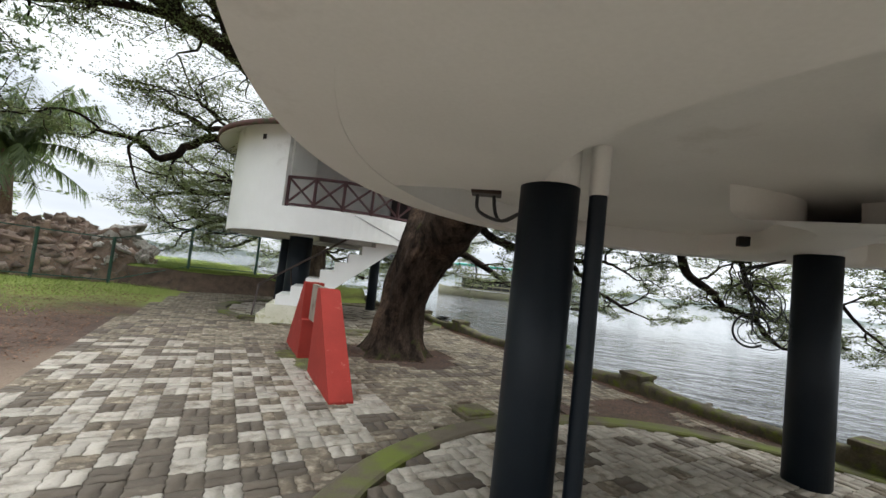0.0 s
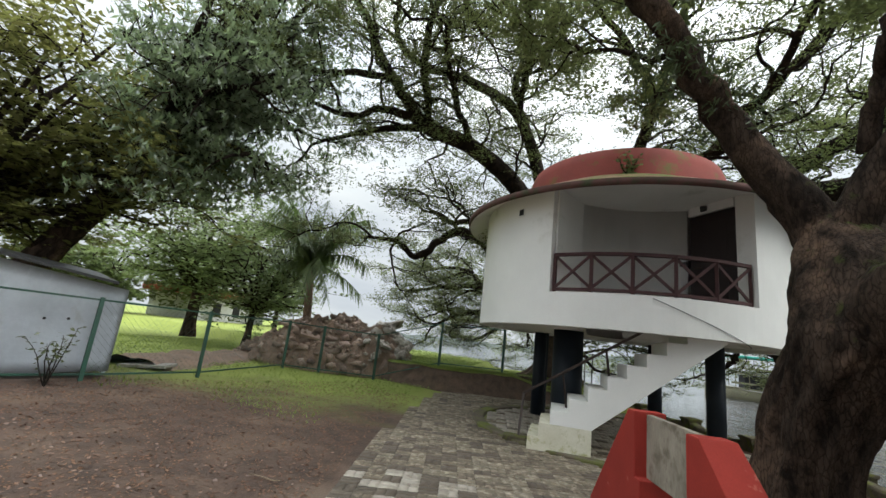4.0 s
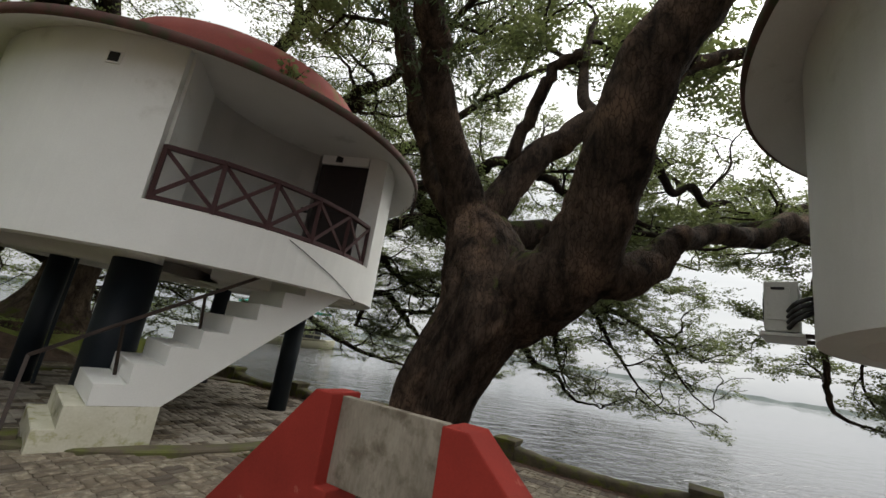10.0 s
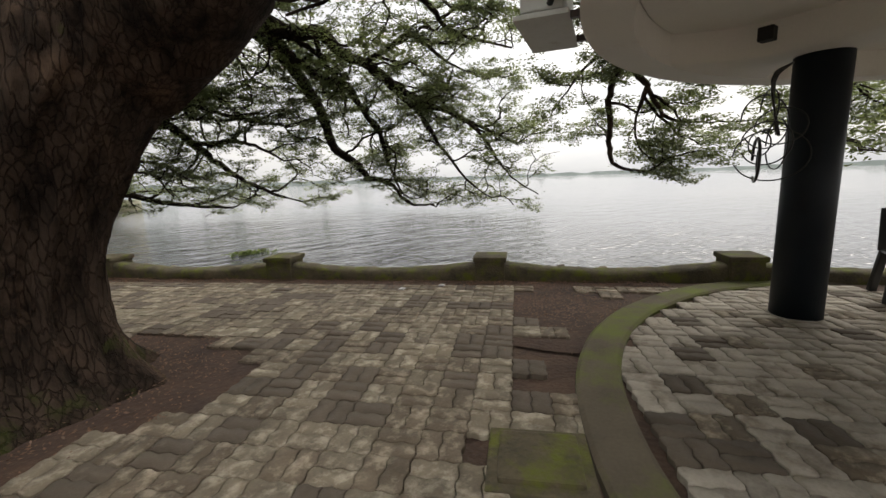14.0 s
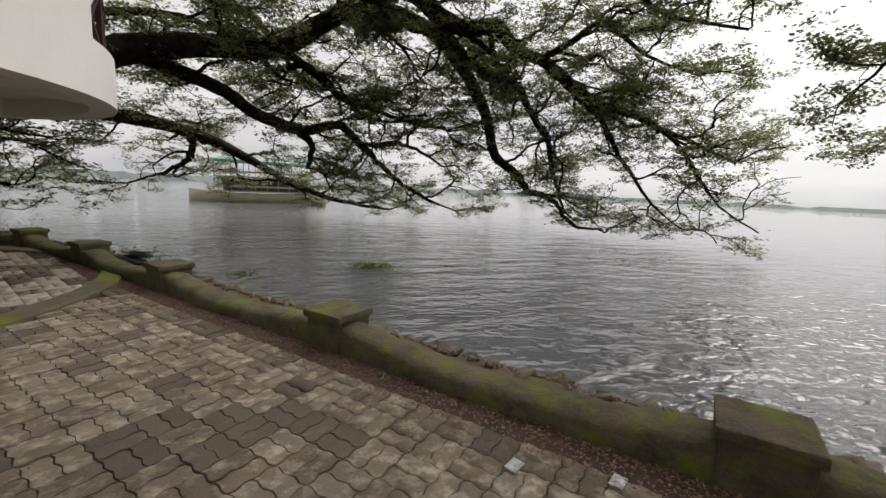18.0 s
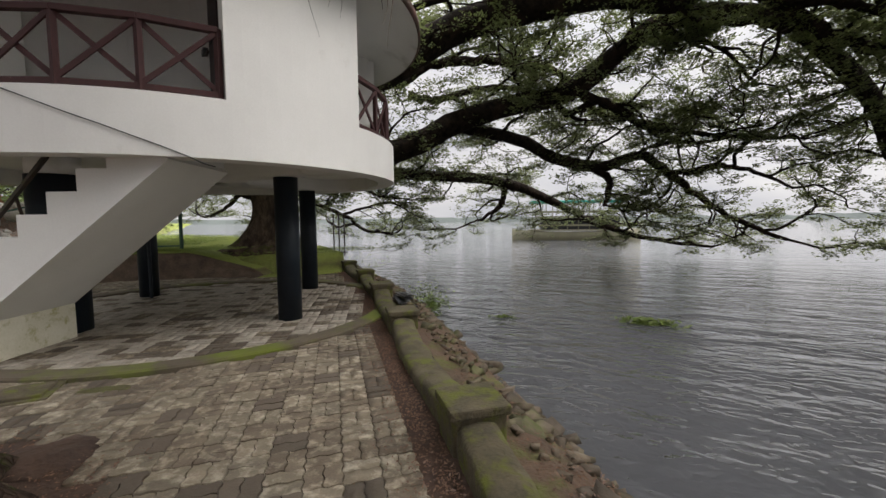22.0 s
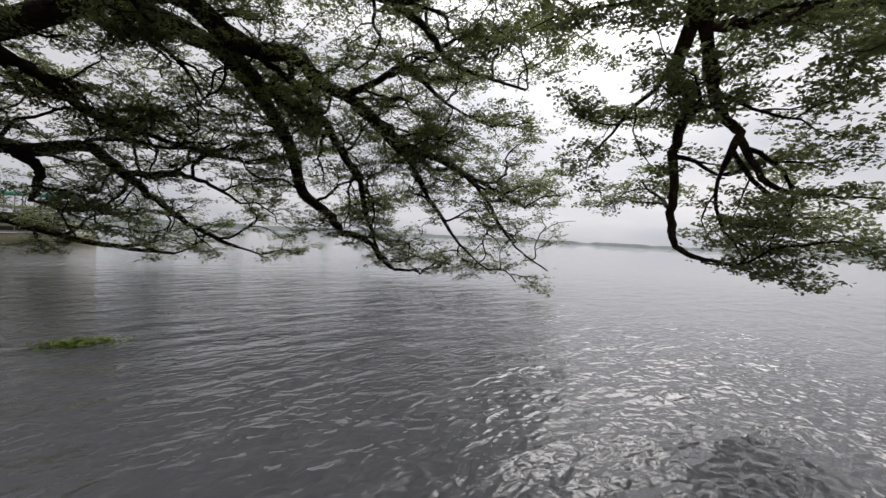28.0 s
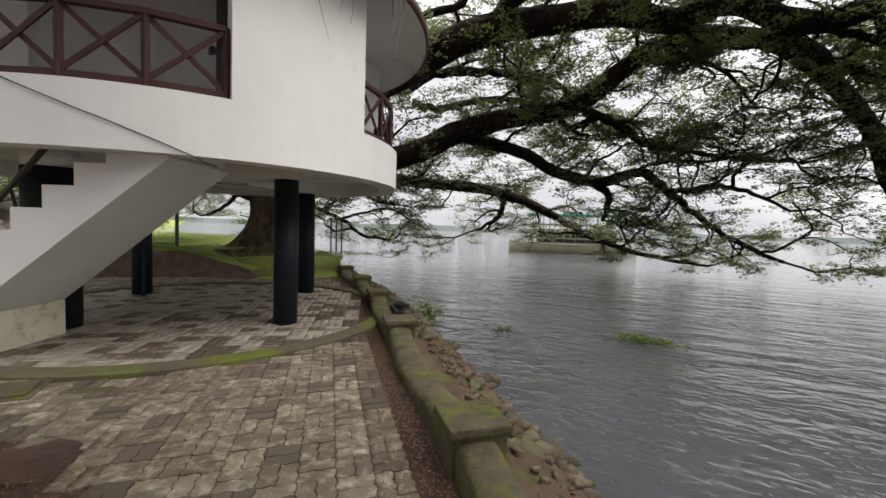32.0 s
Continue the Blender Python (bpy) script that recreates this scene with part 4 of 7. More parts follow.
def crown_tree(e, limbs, trunk, seed, levels, leaf_count, leaf_size, bark_limb=BARK, leaf=None, spread=0.16, clear=None, dense=None, trunk_bark=None, above=0.0, low=-9.0, pull2=(0, 0, 0.1)):
    """Trunk, named limbs, a mesh of lesser branches and a crown of single leaves."""
    rng = np.random.default_rng(seed)
    if trunk is not None:
        bole("trunk", e, trunk, trunk_bark or BARK, seed)
    lines = []
    for pts in limbs:
        line = smooth_line(pts, 5)
        jig = rng.normal(0, 1, (len(line), 3)) * np.minimum(line[:, 3:4] * 0.28, 0.05) * (line[:, 3:4] < 0.2)
        jig[0] = 0
        line[:, :3] += jig
        lines.append(line)
        v, f = tubes([line], 20 if line[0, 3] > 0.2 else 12, 0.045, seed + len(lines))
        arrays("limb", v, f, bark_limb, e, True)
    (e2, l2, r2), (e3, l3, r3), (e4, l4, r4) = levels
    second = sprout(lines, rng, e2, l2, r2, 0.12, 1.0, pull2, 0.30)
    third = sprout(second, rng, e3, l3, r3, 0.25, 1.0, (0, 0, 0.05), 0.33)
    fourth = sprout(third, rng, e4, l4, r4, 0.2, 1.1, (0, 0, 0.0), 0.35, 0.4, 0.14)
    second, third, fourth = ([t for t in some if t[:, 2].min() > low] for some in (second, third, fourth))
    if clear:
        second, third, fourth = ([t for t in some if clear(t[len(t) // 2])] for some in (second, third, fourth))
    for name, some, sides in (("branchwork", second, 7), ("twig_work", third, 5), ("sprig_work", fourth, 3)):
        v, f = tubes(some, sides, 0.04, seed)
        tagged(arrays(name, v, f, BRANCH, e, True), kind="stuff")
    keep = [t for t in fourth if t[:, 2].mean() > above]
    per = max(1, int(leaf_count / max(1, len(keep))))
    by = {}
    for t in keep:
        by.setdefault(dense(t[0]) if dense else 1.0, []).append(t)
    tips = np.concatenate([leafy(some, rng, max(1, int(per * k)), spread) for k, some in sorted(by.items()) if k > 0])
    ends = [t[t[:, 3] < 0.07] for t in lines if (t[:, 3] < 0.07).sum() > 3] + [t[len(t) // 2:] for t in second if len(t) > 6]
    ends = [t for t in ends if not clear or clear(t[len(t) // 2])]
    tips = np.concatenate([tips, leafy(ends, rng, 34, spread * 1.3)])
    v, f = leaves(tips, rng, *leaf_size)
    tagged(arrays("crown", v, f, leaf or RAIN_LEAF, e), "airy crown of small green leaves", kind="stuff")


def tree_beside_stand():
    e = thing("rain_tree", (-0.45, 9.5, 0), "old leaning rain tree with dark fissured bark beside the quay", "tree", "rain trees")
    trunk = [(-0.45, 9.42, -0.15, 0.82), (-0.44, 9.42, 0.08, 0.60), (-0.43, 9.41, 0.3, 0.48), (-0.42, 9.42, 0.6, 0.44), (-0.35, 9.36, 0.9, 0.41), (-0.28, 9.33, 1.2, 0.45), (-0.17, 9.26, 1.5, 0.48), (-0.05, 9.18, 1.8, 0.52), (0.06, 9.15, 2.1, 0.54), (0.1, 9.28, 2.45, 0.52), (0.1, 9.42, 2.9, 0.46), (0.06, 9.6, 3.3, 0.34), (0.02, 9.7, 3.6, 0.2)]
    limbs = [
        [(0.0, 9.55, 2.7, 0.34), (-0.15, 9.62, 3.4, 0.27), (-0.69, 9.48, 4.28, 0.21), (-1.22, 9.14, 5.31, 0.185), (-1.8, 8.75, 6.5, 0.16), (-2.6, 8.2, 7.9, 0.13), (-3.6, 7.4, 9.2, 0.07)],
        [(0.05, 9.3, 1.9, 0.40), (0.35, 8.85, 2.25, 0.46), (0.6, 8.42, 2.6, 0.42), (0.64, 8.13, 3.2, 0.36), (0.58, 7.77, 4.0, 0.33), (0.6, 7.5, 4.6, 0.31), (0.8, 7.1, 5.2, 0.28), (1.0, 6.6, 6.2, 0.24), (1.0, 5.6, 7.8, 0.17), (0.6, 4.2, 9.2, 0.09)],
        [(0.0, 9.7, 3.2, 0.24), (-0.36, 10.3, 3.9, 0.2), (-0.73, 10.44, 4.9, 0.17), (-1.23, 10.39, 6.0, 0.15), (-1.7, 10.3, 7.2, 0.12), (-2.4, 10.6, 8.8, 0.07)],
        [(0.08, 9.49, 3.2, 0.24), (0.52, 9.39, 4.04, 0.2), (1.26, 9.12, 4.87, 0.17), (2.37, 8.9, 5.97, 0.13), (3.8, 8.6, 6.9, 0.09), (5.5, 8.2, 7.6, 0.05)],
        [(1.26, 9.12, 4.87, 0.1), (1.6, 9.7, 6.2, 0.08), (1.9, 10.0, 7.2, 0.06), (2.2, 10.2, 8.0, 0.04)],
        [(0.31, 9.43, 4.1, 0.1), (0.41, 9.24, 4.77, 0.09), (0.55, 8.98, 5.32, 0.08), (0.79, 8.74, 5.53, 0.07)],
        [(0.4, 8.7, 2.3, 0.4), (0.69, 8.32, 2.55, 0.27), (1.09, 8.23, 2.58, 0.24), (1.47, 8.2, 2.8, 0.2), (1.99, 8.21, 3.21, 0.14), (2.8, 8.36, 3.51, 0.14), (3.88, 8.44, 3.81, 0.15), (5.09, 8.52, 4.3, 0.16), (6.5, 10.5, 4.9, 0.17), (8.8, 10.7, 5.9, 0.16), (10.4, 10.6, 6.7, 0.14)],
        [(0.2, 9.7, 3.0, 0.24), (1.2, 9.8, 3.4, 0.2), (2.5, 9.75, 3.9, 0.17)],
        [(10.3, 10.6, 6.7, 0.15), (11.09, 10.87, 5.51, 0.13), (11.42, 11.23, 4.47, 0.11), (11.59, 10.94, 4.22, 0.1), (11.72, 11.19, 3.43, 0.09), (11.85, 11.24, 2.47, 0.08), (11.9, 11.24, 1.79, 0.07), (11.97, 10.99, 1.42, 0.05), (12.3, 10.45, 1.26, 0.03)],
        [(10.4, 10.65, 6.65, 0.13), (11.01, 10.68, 5.76, 0.12), (11.42, 10.71, 4.87, 0.1), (11.76, 10.57, 3.96, 0.09), (11.92, 10.29, 3.55, 0.08), (11.99, 10.48, 2.96, 0.05)],
        [(11.92, 10.29, 3.5, 0.07), (12.35, 9.87, 2.66, 0.05), (12.9, 9.2, 2.5, 0.03)],
        [(11.3, 10.66, 5.19, 0.08), (11.6, 10.18, 5.26, 0.09), (12.0, 9.64, 5.32, 0.09), (12.3, 8.8, 5.7, 0.08), (12.8, 7.5, 5.4, 0.06), (13.0, 6.3, 4.4, 0.04), (12.8, 5.4, 3.4, 0.03)],
        [(6.5, 10.5, 4.9, 0.1), (7.4, 9.6, 4.9, 0.09), (8.2, 8.6, 4.5, 0.07), (8.8, 7.5, 3.6, 0.05), (9.0, 6.6, 2.8, 0.03)],
    ]
    crown_tree(e, limbs, trunk, 11, ((0.95, (1.4, 3.0), 0.05), (0.5, (0.7, 1.4), 0.02), (0.3, (0.3, 0.6), 0.007)), 83000, (0.095, 0.045, 0.7), spread=0.15, low=0.9, above=0.7, clear=lambda q: q[2] > 6.3 or q[0] > 2.6 and (q[1] > 9.3 or q[0] > 7.5), dense=lambda q: 1.9 if q[0] > 7 else 2.0)
    # a bare crooked limb that hangs from the great upright one
    v, f = tubes([smooth_line([(2.21, 9.14, 5.61, 0.08), (2.69, 9.55, 5.37, 0.09), (2.89, 9.83, 5.18, 0.08), (3.24, 9.72, 5.26, 0.09), (3.64, 9.79, 5.02, 0.07), (3.97, 9.85, 4.87, 0.07), (4.32, 9.76, 5.1, 0.06), (4.78, 9.83, 4.9, 0.07), (5.29, 9.75, 5.05, 0.06), (5.76, 9.85, 4.99, 0.03)], 5)], 10, 0.06, 3)
    arrays("limb", v, f, BRANCH, e, True)
    rng = np.random.default_rng(5)
    # fern-like plants that grow on the upper limb
    spots = np.concatenate([np.array([(-1.35, 9.0, 5.6)]) + rng.normal(0, (0.3, 0.3, 0.45), (60, 3)), np.array([(-0.95, 9.35, 4.9)]) + rng.normal(0, (0.15, 0.15, 0.3), (16, 3))])
    lines = [wander(p, (math.cos(a), math.sin(a), 0.3), rng.uniform(0.35, 0.75), 0.014, 0.006, rng, 0.12, (0, 0, -1.4), 0.1) for p, a in zip(spots, rng.uniform(0, 6.28, len(spots)))]
    pts = np.concatenate([l[:, :3] for l in lines])
    pts = np.repeat(pts, 4, 0) + rng.normal(0, 0.035, (len(pts) * 4, 3))
    v, f = leaves(pts, rng, 0.12, 0.03, 0.7, 0.8)
    tagged(arrays("hanging_fern", v, f, FERN, e), "dark ferns growing on the limb", kind="stuff")


def tree_by_cottage():
    e = thing("rain_tree", (-7.0, 18.4, 0), "huge spreading rain tree with limbs over cottage and lake", "tree", "rain trees")
    trunk = [(-7.4, 19.1, -0.2, 1.75), (-7.35, 19.15, 0.45, 1.4), (-7.15, 19.25, 0.8, 1.0), (-7.05, 19.3, 1.25, 0.74), (-6.95, 19.3, 1.9, 0.6), (-6.9, 18.95, 2.8, 0.62), (-6.9, 18.5, 3.6, 0.8), (-6.9, 18.3, 4.4, 0.5)]
    over_lake = [
        [(-6.8, 18.3, 3.4, 0.62), (-5.6, 20.2, 3.5, 0.55), (-5.3, 22.6, 3.7, 0.45), (-4.8, 23.2, 4, 0.45), (-3.7, 24.1, 4.6, 0.44), (-2.5, 24.6, 5.3, 0.44), (-0.5, 25.3, 5.9, 0.39), (1.7, 25.7, 6.3, 0.38), (3.3, 25.6, 7.4, 0.35), (4.7, 25.5, 8.2, 0.32), (6.6, 25.6, 8.3, 0.3), (8.4, 25.8, 7.7, 0.29), (10, 26.1, 6.3, 0.28), (11, 26.2, 4.8, 0.25), (11.7, 26.4, 3.1, 0.23), (12.8, 26.1, 2.3, 0.19), (13.4, 26, 1.5, 0.17), (14.5, 25.3, 1.1, 0.12), (15, 24.8, 0.2, 0.1), (15.5, 24.4, -0.2, 0.07), (16.4, 23.7, -0.2, 0.05)],
        [(-6.8, 18.2, 4, 0.6), (-5.6, 18.4, 4.6, 0.6), (-3.6, 20.8, 6.2, 0.52), (-2.9, 21.3, 6.8, 0.51), (-1.7, 21.9, 7.6, 0.5), (-0.4, 22.5, 8.1, 0.48), (1, 23.1, 8.4, 0.46), (3, 23.6, 8.6, 0.44), (4.8, 24.1, 8.3, 0.39), (6.3, 24, 8.6, 0.34), (7.8, 24.1, 7.9, 0.35), (8.9, 24, 7.7, 0.3), (9.9, 23.7, 7.9, 0.29), (11, 23.8, 7.2, 0.24), (12.2, 23.4, 6.8, 0.22), (13.5, 22.8, 5.8, 0.18), (14.6, 22.2, 5.1, 0.15), (15.8, 21, 4.4, 0.11), (16.9, 19.6, 3.5, 0.07), (17.6, 18.5, 2.8, 0.04)],
        [(2.9, 23.6, 8.6, 0.4), (4, 23.1, 9.1, 0.37), (5.3, 22.4, 9.8, 0.32), (6.1, 21.8, 10.2, 0.29), (6.2, 21.3, 10.4, 0.25), (6.8, 21, 10.6, 0.23), (7.9, 20.8, 10.2, 0.22), (8.9, 20.4, 10.2, 0.21), (10.1, 20.2, 9.6, 0.18), (11.3, 19.8, 8.9, 0.16), (12.4, 19.3, 8.4, 0.12), (13.3, 19, 7.5, 0.09), (14.5, 18, 7, 0.06), (15.3, 17.2, 6.7, 0.04)],
        [(-0.6, 22.4, 8, 0.33), (0, 22, 8.7, 0.3), (1.2, 21.5, 9.3, 0.27), (2.3, 21.1, 9.8, 0.25), (3.3, 20.8, 9.9, 0.21), (4.2, 21.1, 9.3, 0.16), (4.8, 21.3, 9, 0.11), (6.2, 21.2, 8.7, 0.04)],
        [(-2.7, 24.6, 5.2, 0.26), (-1.9, 25.5, 5.1, 0.25), (-0.2, 26.8, 4.7, 0.25), (0.9, 27.7, 4.1, 0.25), (2.8, 28.5, 3.7, 0.24), (4.4, 28.6, 4.1, 0.2), (5.5, 29, 3.4, 0.18), (6.7, 29.3, 2.4, 0.14), (8.2, 29.2, 1.3, 0.1), (9.7, 28.7, 0.5, 0.07)],
        [(2.6, 28.5, 3.7, 0.19), (3.2, 28.6, 3.1, 0.16), (3.1, 28.6, 2.4, 0.12), (3, 28.6, 2, 0.07)],
        [(5.5, 29, 3.4, 0.12), (6.5, 28.9, 3.3, 0.12), (7.4, 28.7, 3.5, 0.11), (8.5, 28.5, 3.2, 0.08), (9.7, 28.3, 2.5, 0.05)],
        [(-6.8, 19.1, 2.5, 0.42), (-6.4, 21.4, 3, 0.34), (-6, 24.2, 3.5, 0.25), (-5.7, 25.1, 3.5, 0.24), (-4.8, 26.8, 3.5, 0.25), (-2.8, 29.3, 3.5, 0.25), (-0.9, 30.8, 3, 0.24), (0.9, 31.7, 2.1, 0.2), (2.8, 32.2, 1.1, 0.16), (5.7, 32.2, 0.3, 0.1), (7.9, 31.9, 0, 0.06)],
        [(-1.9, 30.2, 3.4, 0.18), (-1.9, 30.2, 2.7, 0.16), (-2.1, 30.2, 2.1, 0.13), (-2.5, 30.1, 1.8, 0.1), (-3.1, 29.9, 1.4, 0.07)],
        [(1.7, 25.7, 6.3, 0.16), (3.2, 26.7, 5.9, 0.16), (4.5, 27.4, 5.1, 0.13), (5.9, 27.7, 4.8, 0.1), (7.7, 27.8, 4.5, 0.08), (9.7, 27.5, 4.2, 0.05)],
        [(7.4, 24.2, 8, 0.22), (8.9, 24.7, 7, 0.2), (10.2, 24.9, 6.3, 0.18), (11.7, 24.7, 6, 0.16), (12.3, 24.8, 5.2, 0.13), (13.4, 24.6, 4.1, 0.11), (13.6, 24.6, 3.2, 0.1), (13.9, 24.5, 2.1, 0.08), (14.3, 24.1, 0.7, 0.05), (14.7, 23.8, 0.2, 0.03)],
        [(11.8, 23.5, 6.8, 0.14), (12.5, 22.6, 7.3, 0.14), (13.1, 21.6, 7.9, 0.11), (13.9, 21, 7.4, 0.09), (14.7, 20.5, 6.7, 0.06), (16.1, 19.3, 5.9, 0.03)],
        [(9.9, 24.2, 7.8, 0.13), (10.6, 24.5, 6.6, 0.12), (11.7, 24.4, 5.9, 0.11), (12.4, 24.5, 4.8, 0.1), (13.4, 24.3, 3.4, 0.08), (13.7, 24.2, 2.1, 0.05)],
        [(12.2, 23.4, 6.6, 0.12), (13.4, 23, 5.7, 0.12), (14.5, 22.4, 4.5, 0.11), (15.3, 21.9, 3.1, 0.09), (16.2, 21.1, 1.4, 0.06), (16.7, 20.6, 0.7, 0.04)],
        [(15.2, 21.4, 4.9, 0.1), (16.3, 20.2, 3.7, 0.08), (16.9, 19.6, 2.5, 0.07), (17.4, 18.8, 1.2, 0.04), (18, 17.6, 0.3, 0.03)],
        [(11.5, 19.7, 8.9, 0.12), (11.8, 19.1, 9, 0.11), (11.8, 18.5, 9.3, 0.09), (12.1, 17.8, 9.5, 0.07), (12.8, 17, 9.7, 0.04)],
        [(8.2, 20.6, 10.4, 0.09), (9.5, 18.5, 10.1, 0.09), (10.9, 16.5, 10, 0.08), (11.7, 15.6, 9.4, 0.07), (12.4, 15.1, 8.6, 0.06), (13.1, 14.7, 8, 0.05), (13.7, 14.1, 7.5, 0.03)],
        [(5.3, 24.1, 8.8, 0.1), (6, 23.8, 9.3, 0.1), (6.7, 23.5, 9.4, 0.09), (7.2, 23, 10.1, 0.08), (8.2, 22.5, 10.4, 0.06), (9.2, 22.3, 10.2, 0.04)],
        [(4.7, 25.5, 8.2, 0.13), (5.3, 26, 7.9, 0.11), (5.9, 26.2, 7.7, 0.09), (6.8, 26.4, 7.3, 0.07), (7.9, 26.7, 6.1, 0.05)],
        [(1.1, 25.5, 6, 0.11), (1.5, 26.3, 5.6, 0.13), (2.6, 26.7, 6, 0.13), (3.6, 27.2, 5.6, 0.13), (4.7, 27.7, 5, 0.1), (6, 27.8, 4.4, 0.07), (7.8, 27.7, 4.5, 0.05)],
        [(-4, 23.5, 6.2, 0.14), (-3.5, 24.9, 6.3, 0.13), (-2.2, 26.2, 7, 0.12), (-0.5, 27.7, 7.2, 0.1), (1, 28.7, 6.6, 0.08), (1.8, 29.3, 5.9, 0.06)],
        [(-4.2, 22.7, 6.4, 0.19), (-3.3, 23.7, 7.3, 0.19), (-1.9, 25, 7.7, 0.18), (-0.3, 26.2, 7.7, 0.16), (1.1, 27.2, 7.5, 0.13), (2.7, 28.3, 6, 0.09), (4.3, 28.6, 5.6, 0.05)],
        [(-7.8, 21.8, 2.3, 0.07), (-8.1, 23.6, 2, 0.09), (-7.9, 24.9, 1.6, 0.09), (-7.8, 26.1, 1, 0.07), (-7, 27.2, 0.8, 0.05)],
        [(-2.5, 20.7, 7.9, 0.12), (-1.5, 20.8, 8.1, 0.12), (-0.7, 20.6, 8.5, 0.11), (-0.1, 20.3, 8.8, 0.09), (0.8, 20.4, 8.7, 0.07), (1.7, 20.4, 8.9, 0.04)],
        [(8.7, 24.1, 7.6, 0.13), (9.9, 24.3, 7.2, 0.12), (10.7, 24.6, 6.6, 0.1), (11.4, 24.6, 6.2, 0.08)],
        [(13.6, 22.8, 6, 0.1), (14.5, 22.9, 5.1, 0.1), (15.2, 22.6, 4.9, 0.08), (15.7, 22.1, 5, 0.05)],
        [(2.3, 21.1, 9.8, 0.2), (3.6, 19.2, 11.0, 0.16), (4.8, 17.4, 12.0, 0.12), (6.4, 16.0, 12.6, 0.08), (8.4, 15.0, 12.6, 0.05)],
    ]
